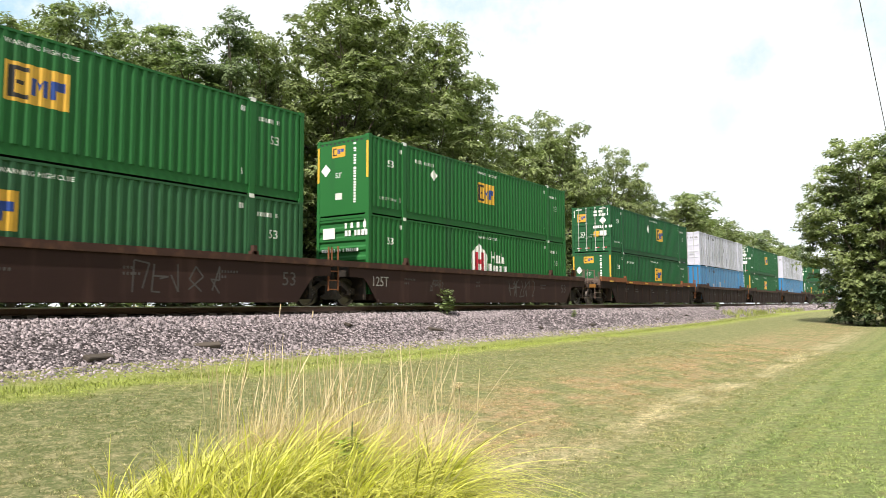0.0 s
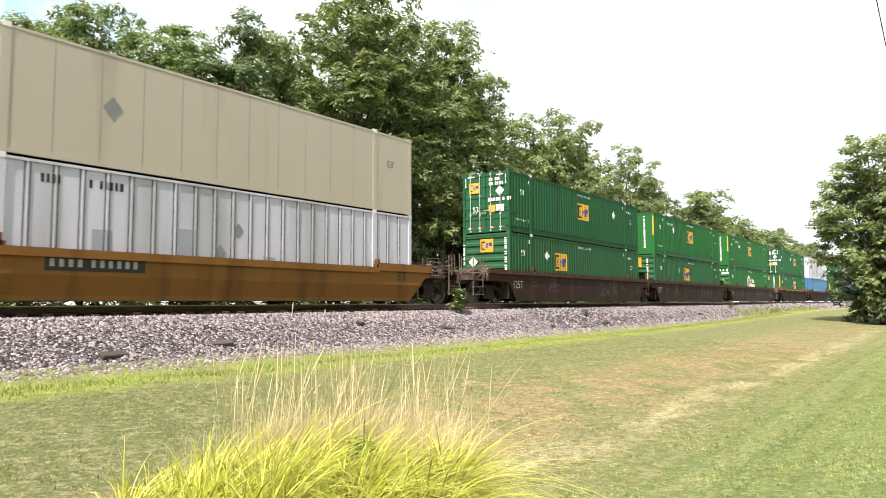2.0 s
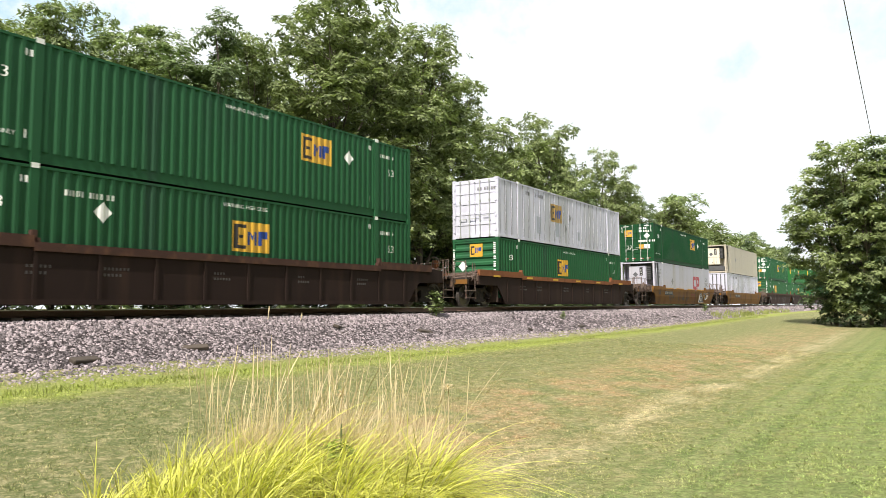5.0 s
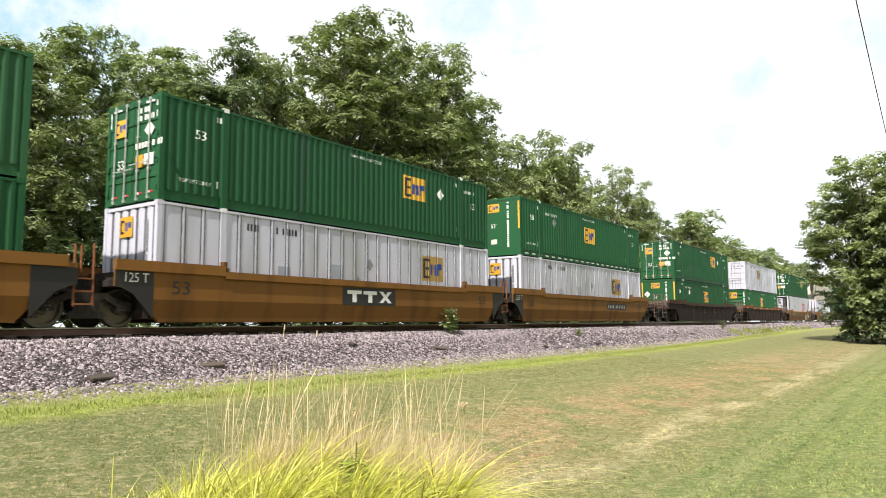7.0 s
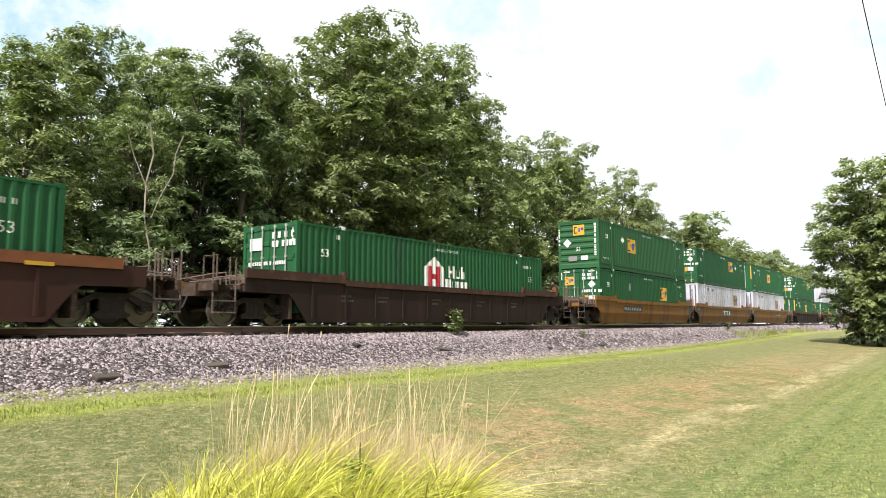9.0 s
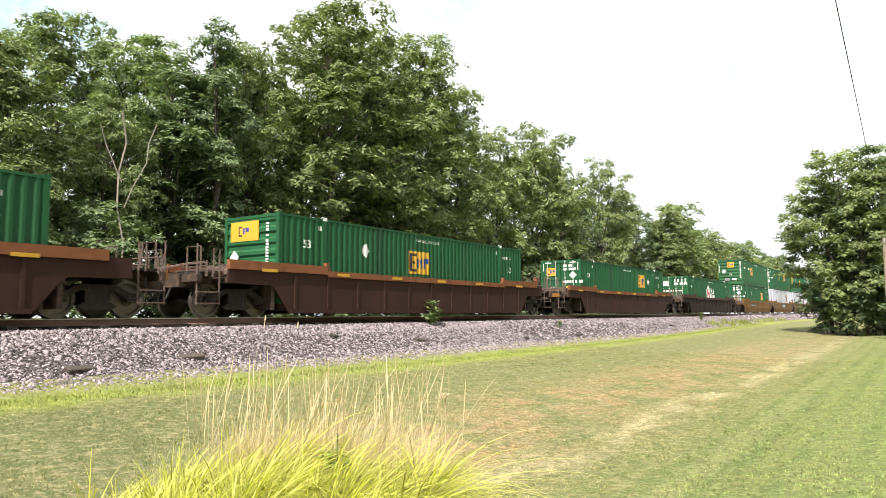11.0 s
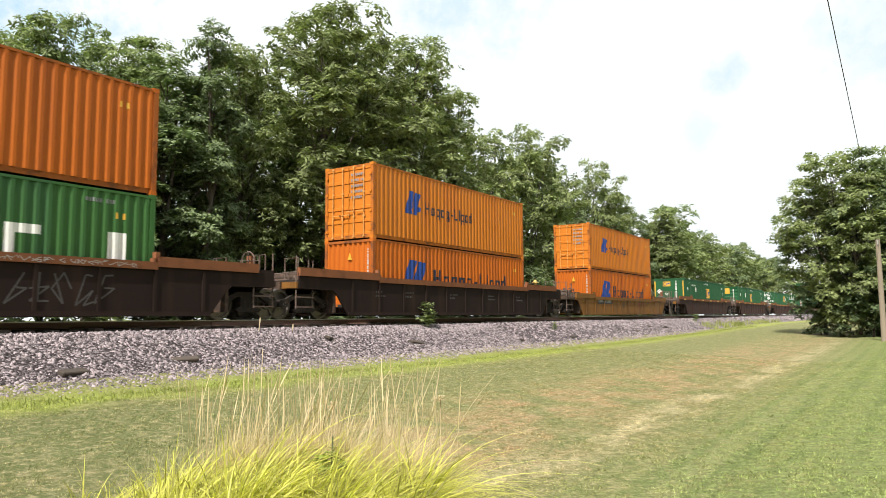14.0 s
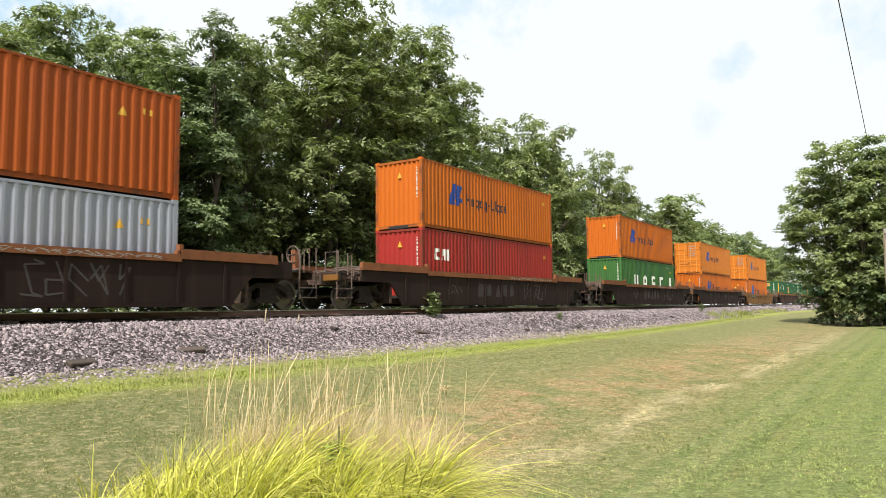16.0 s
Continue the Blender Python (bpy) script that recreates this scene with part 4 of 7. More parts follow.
def posted(end="posts", logo=13.0, colour=None, label="", faded=True):
    """A 53-foot container with flat sheets between upright posts."""
    colour = colour or WHITE
    c = container_shell("container", label or "dirty white panelled shipping container with upright posts", L53, W53, H96, colour, "post", "containers on the train")
    if end == "doors":
        end_doors(c, L53, W53, H96, colour)
        end_bars(c, 0.15, -L53 / 2 - 0.005, H96 - 0.6, 0.16, 6, DECAL_GREY, 41)
    else:
        end_ribbed(c, L53, W53, H96, colour, True, 0.40, 0.03)
        for i in range(6):
            x = -W53 / 2 + 0.12 + 0.40 * (i + 0.65)
            shared(("end_seam",), "end_groove", lambda: boxes((-0.05, 0.05, -0.005, 0.0, 0.18, H96 - 0.14)), SEAM, c, at=pose(x, -L53 / 2 + 0.048, 0))
        if logo:
            sign_end(c, L53, W53, H96, "posts")
    far_end(c, L53, W53, H96, colour)
    a = -L53 / 2
    x = W53 / 2
    shared(("post_edges",), "post_edge", lambda: boxes(*[(x - 0.040, x - 0.028, 0.61 * k + d, 0.61 * k + d + 0.046, 0.17, H96 - 0.09) for k in range(-13, 13) for d in (-0.046, 0.061)]), SEAM, c, "dark seams beside the posts")
    if logo:
        emblem_side(c, W53, "post", a + logo, 1.78, 1.42, 0.98, YELLOW_WORN)
    code_bars(c, W53, "post", a + 2.9, H96 - 0.52, 0.2, 4, DECAL_BLACK, 44)
    code_bars(c, W53, "post", a + 4.0, H96 - 0.52, 0.2, 6, DECAL_BLACK, 45)
    for y, z in ((8.3, 1.7), (7.7, 1.05)):
        diamond_side(c, W53, "post", a + y, z, 0.22, DECAL_GREY)
    for y, w, h in ((6.4, 0.5, 1.1), (9.2, 0.45, 0.5), (4.1, 0.5, 0.9)):
        side_decal(c, "patch", W53, "post", a + y, a + y + w, 0.5, 0.5 + h, SILVER, 0.003)
    return c


def smooth_reefer(colour, label, unit, name_shapes=False):
    c = container_shell("container", label, L53, W53, H96, colour, "smooth", "containers on the train")
    end_reefer(c, L53, W53, H96, colour, unit)
    far_end(c, L53, W53, H96, colour)
    a = -L53 / 2
    for i in range(1, 12):
        y = a + 2 + i * 1.1
        side_decal(c, "panel_seam", W53, "smooth", y, y + 0.012, 0.18, H96 - 0.1, DECAL_GREY, 0.003)
    diamond_side(c, W53, "smooth", a + 4.5, 1.5, 0.3, DECAL_GREY)
    for i, k in enumerate((9, 7, 6)):
        code_bars(c, W53, "smooth", a + 0.75, 2.25 - 0.28 * i, 0.13, k, DECAL_GREY, 51 + i)
    if name_shapes:
        y = a + 10.55
        poly_decal(c, "name_shape", W53, "smooth", [(y, 1.1), (y, 1.9), (y + 0.15, 2.08), (y + 0.98, 2.08), (y + 0.98, 1.78), (y + 0.32, 1.78), (y + 0.32, 1.22), (y + 0.98, 1.22), (y + 0.98, 0.92), (y + 0.15, 0.92)], DECAL_RED)
        poly_decal(c, "name_shape", W53, "smooth", [(y + 1.1, 0.92), (y + 1.1, 2.08), (y + 1.93, 2.08), (y + 2.1, 1.9), (y + 2.1, 1.42), (y + 1.93, 1.22), (y + 1.42, 1.22), (y + 1.42, 0.92)], DECAL_RED)
        side_decal(c, "name_gap", W53, "smooth", y + 1.42, y + 1.8, 1.5, 1.78, colour, 0.007)
        side_text(c, "53 ft", W53, "smooth", -a - 1.1, 1.85, 0.47, DECAL_BLACK)
        side_text(c, "XHC", W53, "smooth", -a - 1.1, 1.42, 0.47, DECAL_BLACK)
    else:
        side_text(c, "53'", W53, "smooth", -a - 1.2, 1.75, 0.36, DECAL_BLACK)
    return c


EDGES = {m.name: mat(m.name + "_edge", tone, 0.75, spec=0.2, vary=0.3, scale=1.5, dirt=(0.10, 0.045, 0.025), dirt_amount=0.3)
         for m, tone in ((ORANGE, (0.33, 0.095, 0.02)), (ORANGE_NEW, (0.42, 0.13, 0.02)), (ORANGE_DEEP, (0.27, 0.065, 0.018)), (RED, (0.21, 0.032, 0.022)))}
BAR_PALE = mat("locking_bar_orange", (0.56, 0.27, 0.07), 0.6, vary=0.2, scale=4)


def ocean(end, colour, label, marks, low=False, H96=2.896):
    """A 40-foot high-cube sea container; marks: which painted shapes its side carries."""
    c = container_shell("container", label, L40, W40, H96, colour, "iso", "containers on the train", EDGES.get(colour.name))
    if end == "doors":
        end_doors(c, L40, W40, H96, colour, BAR_PALE)
        for i in range(5):
            end_bars(c, 0.12, -L40 / 2 - 0.008, H96 - 0.45 - 0.22 * i, 0.1, 7, DECAL_GREY, 60 + i)
    else:
        end_ribbed(c, L40, W40, H96, colour, True, 0.25, 0.06)
        bm = bmesh.new()
        bm.faces.new([bm.verts.new((u, -L40 / 2 + 0.012, v)) for u, v in ((-0.05, H96 - 0.78), (0.17, H96 - 0.78), (0.06, H96 - 0.5))])
        part("warning_mark", bm, DECAL_YELLOW, c)
        end_bars(c, 0.92, -L40 / 2 + 0.012, H96 - 0.4, 0.07, 16, DECAL_PALE, 66, True)
        # no hollow here: a black block stands for the tunnel's shade
        part("tunnel_gap", boxes((-0.52, 0.52, -L40 / 2 - 0.003, -L40 / 2 + 0.05, 0.0, 0.125)), DECAL_BLACK, c, "black block standing for the shade in the recess under the end wall")
    far_end(c, L40, W40, H96, colour)
    a, k = -L40 / 2, "iso"
    if marks == "liner":
        # emblem: start, width, foot, height; name: start, length, foot, letter height
        ey, ew, ez, eh, ny, nl, nz, nh = (1.75, 1.75, 0.60, 1.32, 4.0, 6.25, 0.88, 0.72) if low else (2.0, 1.08, 1.16, 0.96, 3.4, 3.75, 1.28, 0.5)
        for shape in ([(0.0, 0.08), (0.32, 1.0), (0.61, 0.98), (0.44, 0.42), (0.50, 0.36), (0.42, 0.22), (0.46, 0.02), (0.05, 0.02)],
                      [(0.66, 0.97), (1.0, 0.93), (0.83, 0.38), (1.0, 0.35), (0.97, 0.18), (0.76, 0.16), (0.74, 0.0), (0.50, 0.02), (0.56, 0.28), (0.49, 0.40)]):
            poly_decal(c, "emblem", W40, k, [(a + ey + u * ew, ez + v * eh) for u, v in shape], DECAL_BLUE)
        q = nl / 4.84
        y, z = a + ny, nz
        for u0, u1, v0, v1 in ((0, 0.12, 0, 0.75), (0.30, 0.42, 0, 0.75), (0.12, 0.3, 0.32, 0.44), (0.58, 0.92, 0, 0.5), (1.08, 1.40, -0.2, 0.5), (1.56, 1.90, 0, 0.5), (2.06, 2.38, -0.2, 0.5),
                               (2.52, 2.74, 0.22, 0.34), (2.90, 3.02, 0, 0.75), (3.02, 3.28, 0, 0.12), (3.42, 3.52, 0, 0.75), (3.64, 3.94, -0.2, 0.5), (4.08, 4.40, 0, 0.5), (4.52, 4.84, 0, 0.5), (4.74, 4.84, 0.5, 0.75)):
            w, p = u1 - u0, nh / 0.75
            if w > 0.25 and v1 - v0 > 0.4:
                s = 0.1 * q
                bars = ((u0 * q, u0 * q + s, v0, v1), (u1 * q - s, u1 * q, v0, v1), (u0 * q + s, u1 * q - s, v1 - 0.1, v1), (u0 * q + s, u1 * q - s, 0.0, 0.1))
            else:
                bars = ((u0 * q, u1 * q, v0, v1),)
            for b in bars:
                side_decal(c, "name_block", W40, k, y + b[0], y + b[1], z + b[2] * p, z + b[3] * p, DECAL_NAVY)
    elif marks == "wide":
        z0, z1 = 0.72, 1.80
        for x, rects in ((2.6, ((0, 0.22, 0, 1), (0.58, 0.8, 0, 1), (0.22, 0.58, 0, 0.2))), (4.55, ((0, 0.22, 0, 0.9), (0.53, 0.75, 0, 0.9), (0.22, 0.53, 0.75, 1), (0.22, 0.53, 0.3, 0.5))),
                         (6.5, ((0, 0.75, 0.8, 1), (0, 0.24, 0.5, 0.8), (0, 0.75, 0.4, 0.6), (0.5, 0.75, 0, 0.4))), (8.5, ((0, 0.24, 0, 1), (0.24, 0.8, 0.8, 1), (0.24, 0.8, 0, 0.2))), (10.9, ((0, 0.5, 0, 1.0),))):
            for u0, u1, v0, v1 in rects:
                side_decal(c, "name_block", W40, k, a + x + u0, a + x + u1, z0 + v0 * (z1 - z0), z0 + v1 * (z1 - z0), DECAL_WHITE)
        code_bars(c, W40, k, a + 10.3, H96 - 0.38, 0.10, 11, DECAL_GREY, 71)
    elif marks == "lessor":
        y = a + 0.85
        for shape in ([(0, 1.68), (0.08, 2.08), (0.45, 2.08), (0.45, 1.95), (0.2, 1.92), (0.2, 1.74), (0.45, 1.72), (0.45, 1.6), (0.08, 1.6)],
                      [(0.53, 1.6), (0.69, 2.08), (0.86, 2.08), (0.86, 1.6), (0.76, 1.6), (0.76, 1.78), (0.66, 1.78), (0.61, 1.6)],
                      [(0.97, 1.6), (0.97, 2.08), (1.12, 2.08), (1.12, 1.6)]):
            poly_decal(c, "name_shape", W40, k, [(y + p, q) for p, q in shape], DECAL_WHITE)
    elif marks == "codes":
        poly_decal(c, "warning_mark", W40, k, [(a + 10.4, H96 - 0.9), (a + 10.66, H96 - 0.9), (a + 10.53, H96 - 0.66)], DECAL_YELLOW)
    code_bars(c, W40, k, -a - 1.1, H96 - 0.75, 0.16, 2, DECAL_YELLOW, 75)
    return c


# ---- railway cars ----


def lathe_x(profile, n=18):
    bm = bmesh.new()
    rings = []
    for x, r in profile:
        rings.append([bm.verts.new((x, r * math.cos(2 * math.pi * i / n), r * math.sin(2 * math.pi * i / n))) for i in range(n)])
    for a, b in zip(rings, rings[1:]):
        for i in range(n):
            bm.faces.new((a[i], a[(i + 1) % n], b[(i + 1) % n], b[i]))
    return bm


WHEEL_R = 0.483


def wheelset_mesh():
    R = WHEEL_R
    bm = lathe_x([(1.06, 0.001), (1.06, 0.10), (0.98, 0.12), (0.98, 0.09), (0.83, 0.09), (0.83, 0.16), (0.79, 0.18), (0.77, R - 0.09), (0.83, R - 0.08), (0.83, R), (0.73, R + 0.006), (0.705, R + 0.03), (0.685, R + 0.03), (0.68, R - 0.07), (0.72, R - 0.09), (0.735, 0.18), (0.68, 0.16), (0.66, 0.09), (0, 0.085)])
    g = bmesh.ops.mirror(bm, geom=bm.faces[:] + bm.edges[:] + bm.verts[:], axis="X", merge_dist=0.0005)
    for s in (1, -1):
        for i in range(3):
            a = 2 * math.pi * i / 3
            x0, x1 = sorted((s * 1.06, s * 1.085))
            y, z = 0.055 * math.cos(a), 0.055 * math.sin(a)
            box(bm, x0, x1, y - 0.016, y + 0.016, z - 0.016, z + 0.016)
    bmesh.ops.recalc_face_normals(bm, faces=bm.faces[:])
    return bm


SPINNING = []


def truck(car, y):
    t = shared(("bolster",), "truck", lambda: boxes((-0.95, 0.95, -0.2, 0.2, 0.42, 0.78), (-0.3, 0.3, -0.3, 0.3, 0.74, 0.86)), STEEL_DARK, car, "two-axle wheel truck", at=pose(0, y, 0))
    for s in (1, -1):
        def frame_mesh():
            bm = bmesh.new()
            slab(bm, [(-1.12, 0.40), (-1.12, 0.60), (-0.82, 0.66), (-0.45, 0.84), (0.45, 0.84), (0.82, 0.66), (1.12, 0.60), (1.12, 0.40), (0.95, 0.40), (0.72, 0.52), (0.42, 0.70), (0.32, 0.68), (0.32, 0.40), (0.50, 0.30), (0.38, 0.22), (-0.38, 0.22), (-0.50, 0.30), (-0.32, 0.40), (-0.32, 0.68), (-0.42, 0.70), (-0.72, 0.52), (-0.95, 0.40)], 0.93, 1.06)
            for k in (-0.18, 0.0, 0.18):
                tube(bm, (1.0, k, 0.32), (1.0, k, 0.62), 0.075, n=10)
            for k in (-0.915, 0.915):
                box(bm, 0.92, 1.08, k - 0.15, k + 0.15, 0.40, 0.62)
            return bm
        shared(("side_frame",), "side_frame", frame_mesh, STEEL_DARK, t, at=pose(0, 0, 0, 0, 0, 0 if s > 0 else 180))
    for dy in (-0.915, 0.915):
        w = shared(("wheelset",), "wheelset", wheelset_mesh, WHEEL_STEEL, t, "steel wheels with a bright tread", at=pose(0, dy, WHEEL_R + 0.003), smooth=False)
        SPINNING.append((w, pose(0, dy, WHEEL_R + 0.003)))
    for dy in (-0.915, 0.915):
        shared(("brake_beam",), "brake_beam", lambda: boxes((-0.7, 0.7, -0.06, 0.06, 0.36, 0.46)), STEEL_DARK, t, at=pose(0, dy * 0.45, 0))


DECAL_CHALK_LIGHT = mat("paint_worn_white", (0.36, 0.34, 0.32), 0.7, vary=0.3, scale=8)
YELLOW_WORN = mat("paint_yellow_worn", (0.40, 0.25, 0.07), 0.7, vary=0.3, scale=3)
OLD_PAINT = mat("paint_old_faded", (0.042, 0.031, 0.030), 0.85, vary=0.4, scale=5)
FADED_RED = mat("paint_faded_red", (0.22, 0.045, 0.02), 0.8, vary=0.3, scale=6)
# lighter yellow for ledge tops as if sunlit, and for a graffiti ring
YELLOW_BRIGHT = mat("yellow_sunlit_ledge_and_graffiti", (0.52, 0.26, 0.02), 0.6, vary=0.15, scale=2)
GRIME = mat("end_deck_grime", (0.060, 0.042, 0.034), 0.85, spec=0.2, vary=0.4, scale=3, dirt=(0.14, 0.085, 0.055), dirt_amount=0.3)
PIPE_GRIME = mat("pipe_worn", (0.125, 0.09, 0.075), 0.7, vary=0.4, scale=4, dirt=(0.12, 0.05, 0.03), dirt_amount=0.3, thing=0.4)
WHEEL_STEEL = mat("wheel_steel", (0.15, 0.13, 0.12), 0.38, 0.7, vary=0.3, scale=5)


def stanchion(parent, pts, material, r=0.022, name="grab_rail"):
    bm = bmesh.new()
    pipe(bm, pts, r)
    return part(name, bm, material, parent)


def scrawl(rng, x, y, count, w, z, h, r):
    """Meaningless painted strokes, a knot of bent lines in each cell."""
    bm = bmesh.new()
    spots = [(0, 0), (0, 1), (0.5, 1), (1, 1), (1, 0.5), (1, 0), (0.5, 0), (0, 0.5), (0.5, 0.5)]
    for g in range(count):
        last = None
        for a, b in rng.sample(spots, rng.randint(4, 6)):
            q = Vector((x, y + (g + a * 0.85 + rng.uniform(-0.08, 0.08)) * w, z + (b + rng.uniform(-0.08, 0.08)) * h))
            if last is not None:
                d = (q - last).normalized().cross(Vector((1, 0, 0))) * r
                bm.faces.new([bm.verts.new(v) for v in (last - d, q - d, q + d, last + d)])
            last = q
    return bm


def end_gear(car, sgn, half, e, seed):
    """Brake gear, pipes and hand rails on an open end deck."""
    rng = random.Random(seed * 2 + (sgn > 0))
    y = lambda v: sgn * v
    bm = bmesh.new()
    tube(bm, (-0.75, y(9.05), 1.42), (0.55, y(9.05), 1.42), 0.2, n=14)
    for x in (-0.75, 0.55):
        tube(bm, (x - 0.05, y(9.05), 1.42), (x + 0.05, y(9.05), 1.42), 0.13, n=10)
    part("air_reservoir", bm, GRIME, car, "grimy cylindrical air reservoir")
    bm = boxes((0.72, 1.12, *sorted((y(9.25), y(9.62))), 1.17, 1.56), (0.78, 1.0, *sorted((y(9.62), y(9.76))), 1.24, 1.44), (0.82, 0.94, *sorted((y(9.38), y(9.5))), 1.56, 1.7))
    bmesh.ops.bevel(bm, geom=bm.edges[:], offset=0.03, segments=1, affect="EDGES")
    part("brake_valve", bm, PIPE_GRIME, car, "rusty cast brake valve")
    for k in range(5):
        x, z = rng.uniform(-0.2, 1.3), rng.uniform(1.2, 1.62)
        bm = bmesh.new()
        pipe(bm, [(x, y(8.5), z), (x, y(rng.uniform(9.2, 9.7)), z), (x + rng.uniform(-0.2, 0.1), y(10.0), z - rng.uniform(-0.1, 0.25)), (x, y(half - 0.75), rng.uniform(1.2, 1.45))], rng.choice((0.016, 0.022, 0.03)), 6)
        part("brake_pipe", bm, PIPE_GRIME, car)
    for k in range(3):
        yy, z = rng.uniform(9.2, half - 0.7), rng.uniform(1.25, 1.6)
        bm = bmesh.new()
        pipe(bm, [(-1.2, y(yy), z - 0.1), (0.4, y(yy), z), (1.34, y(yy + 0.1), z), (1.36, y(yy + 0.1), 1.15)], 0.02, 6)
        part("brake_pipe", bm, PIPE_GRIME, car)
    for x in (1.36, -1.36):
        a, b = (e + 0.12, e + 0.85) if e < 9.5 else (8.6, 9.1)
        if e < 9.5:
            stanchion(car, [(x, y(a), 1.1), (x, y(b), 1.1), (x, y(b), 1.62), (x, y(a), 1.62), (x, y(a), 1.1)], PIPE_GRIME, 0.026, "step_frame")
        stanchion(car, [(x * 0.9, y(half - 0.7), 1.2), (x * 0.9, y(half - 0.7), 2.0), (x * 0.45, y(half - 0.7), 2.0), (x * 0.45, y(half - 0.7), 1.2)], PIPE_GRIME, 0.022)
    # levers and hangers below the deck
    for x, u, v in ((1.2, 10.6, 0.35), (1.05, 10.72, 0.45), (-1.1, 10.6, 0.4)):
        if u < half - 0.3:
            stanchion(car, [(x, y(u), 1.05), (x + 0.03, y(u + 0.05), v + 0.2), (x - 0.12, y(u + 0.1), v)], STEEL_DARK, 0.028, "hanger")


def well_car(label, paint, chord, half_near, half_far, share_near=False, share_far=False, top=1.52, marks=(), brake_far=False, seed=0, ribs=True, raise_by=0.15):
    """A container well car; the origin is on the rail's top in the middle of the well. half_*: to the coupling at its two ends."""
    car = thing("well_car", label, "railcar", "cars of the train")
    creased = paint is YELLOW_CAR and not ribs
    xo = 1.44
    en = min(half_near - 0.45, 10.1)
    ef = min(half_far - 0.45, 10.1)
    if paint is YELLOW_CAR:
        en, ef = (e if s else 9.0 for e, s in ((en, share_near), (ef, share_far)))
    cut = 8.0 if paint is YELLOW_CAR else 7.75
    outline = [(-cut, 0.14), (-cut - 0.55, 0.82), (-cut - 0.75, 0.97), (-en, 1.0), (-en, top - 0.02), (-6.05, top - 0.02), (6.05, top - 0.02), (ef, top - 0.02), (ef, 1.0), (cut + 0.75, 0.97), (cut + 0.55, 0.82), (cut, 0.14)]
    for s in (1, -1):
        x0, x1 = sorted((s * (xo - 0.05), s * xo))

        def sheet():
            bm = bmesh.new()
            slab(bm, outline, x0, x1)
            if creased:
                bmesh.ops.bisect_plane(bm, geom=bm.verts[:] + bm.edges[:] + bm.faces[:], dist=0.0001, plane_co=(0, 0, 0.70), plane_no=(0, 0, 1))
                for v in bm.verts:
                    v.co.x -= s * 0.15 * max(0.0, 0.70 - v.co.z) / 0.56
            return bm
        side = shared(("sheet", en, ef, cut, top, s, creased), "side_sheet", sheet, paint, car)
        a0, a1 = sorted((s * (xo - 0.08), s * (xo + 0.055)))
        shared(("chord", top, s), "top_chord", lambda: boxes((a0, a1, -6.05, 6.05, top - 0.2, top)), chord, car)
        for e0, e1 in ((-en, -6.052), (6.052, ef)):
            shared(("end_chord", top, s, e0, raise_by), "end_chord", lambda: boxes((a0, a1, e0, e1, top - (0.12 if raise_by > 0.05 else 0.2), top + raise_by), (min(a0, a1) + (0.0 if s < 0 else 0.0), a1, e0, e1, top + raise_by - 0.03, top + raise_by)), chord, car)
        b0, b1 = sorted((s * (xo - 0.12), s * (xo + 0.03)))
        lean = 0.15 if creased else 0.0
        shared(("low_sill", cut, s, creased), "lower_sill", lambda: boxes((b0 - s * lean, b1 - s * lean, 0.02 - cut, cut - 0.02, 0.12, 0.24)), paint, car)
        if s > 0 and ribs:
            for i in range(11):
                y = -7.5 + 1.5 * i
                shared(("rib", top), "side_rib", lambda: boxes((xo + 0.001, xo + 0.032, -0.045, 0.045, 0.245, top - 0.205)), paint, car, at=pose(0, y, 0))
        for y in (-6.05, 6.05):
            shared(("guide", s, top), "container_guide", lambda: boxes((b0, b1, -0.06, 0.06, top, top + 0.27), (b0, b1, -0.13, 0.13, top, top + 0.1)), chord, car, at=pose(0, y, 0))
    shared(("well_floor",), "well_floor", lambda: boxes(*[(-1.27, 1.27, y - 0.3, y + 0.3, 0.2, 0.40) for y in (-7.7, -5.9, -3, 0, 3, 5.9, 7.7)], (-0.12, 0.12, -8.2, 8.2, 0.2, 0.3)), paint, car)
    for sgn, half, share, e in ((-1, half_near, share_near, en), (1, half_far, share_far, ef)):
        # end platform over the truck, narrower than the sides
        def platform():
            bm = bmesh.new()
            y0, y1 = sorted((sgn * 8.3, sgn * max(e + 0.02, min(half - 0.7, 10.1))))
            box(bm, -1.38, 1.38, y0, y1, 1.0, 1.16)
            y0, y1 = sorted((sgn * 8.3, sgn * 8.42))
            box(bm, -1.38, 1.38, y0, y1, 0.22, 1.46)
            y0, y1 = sorted((sgn * (e - 0.1), sgn * (half - 0.35)))
            box(bm, -0.75, 0.75, y0, y1, 0.86, 1.22)
            y0, y1 = sorted((sgn * (half - 0.62), sgn * (half - 0.5)))
            box(bm, -1.4, 1.4, y0, y1, 0.98, 1.22)
            return bm
        shared(("platform", sgn, half, e), "end_platform", platform, GRIME if not share else STEEL_DARK, car)
        if not share:
            truck(car, sgn * 9.45)
            shared(("coupler", sgn, half), "coupler", lambda: boxes((-0.12, 0.12, *sorted((sgn * (half - 0.6), sgn * (half + 0.02))), 0.76, 0.96), (-0.2, 0.2, *sorted((sgn * (half - 0.2), sgn * half)), 0.7, 1.02)), STEEL_DARK, car)
            for x in (0.35, -0.3):
                bm = bmesh.new()
                pipe(bm, [(x, sgn * (half - 0.4), 0.9), (x * 1.1, sgn * (half - 0.22), 0.55), (x * 0.8, sgn * (half + 0.0), 0.42)], 0.03)
                part("air_hose", bm, RUBBER, car)
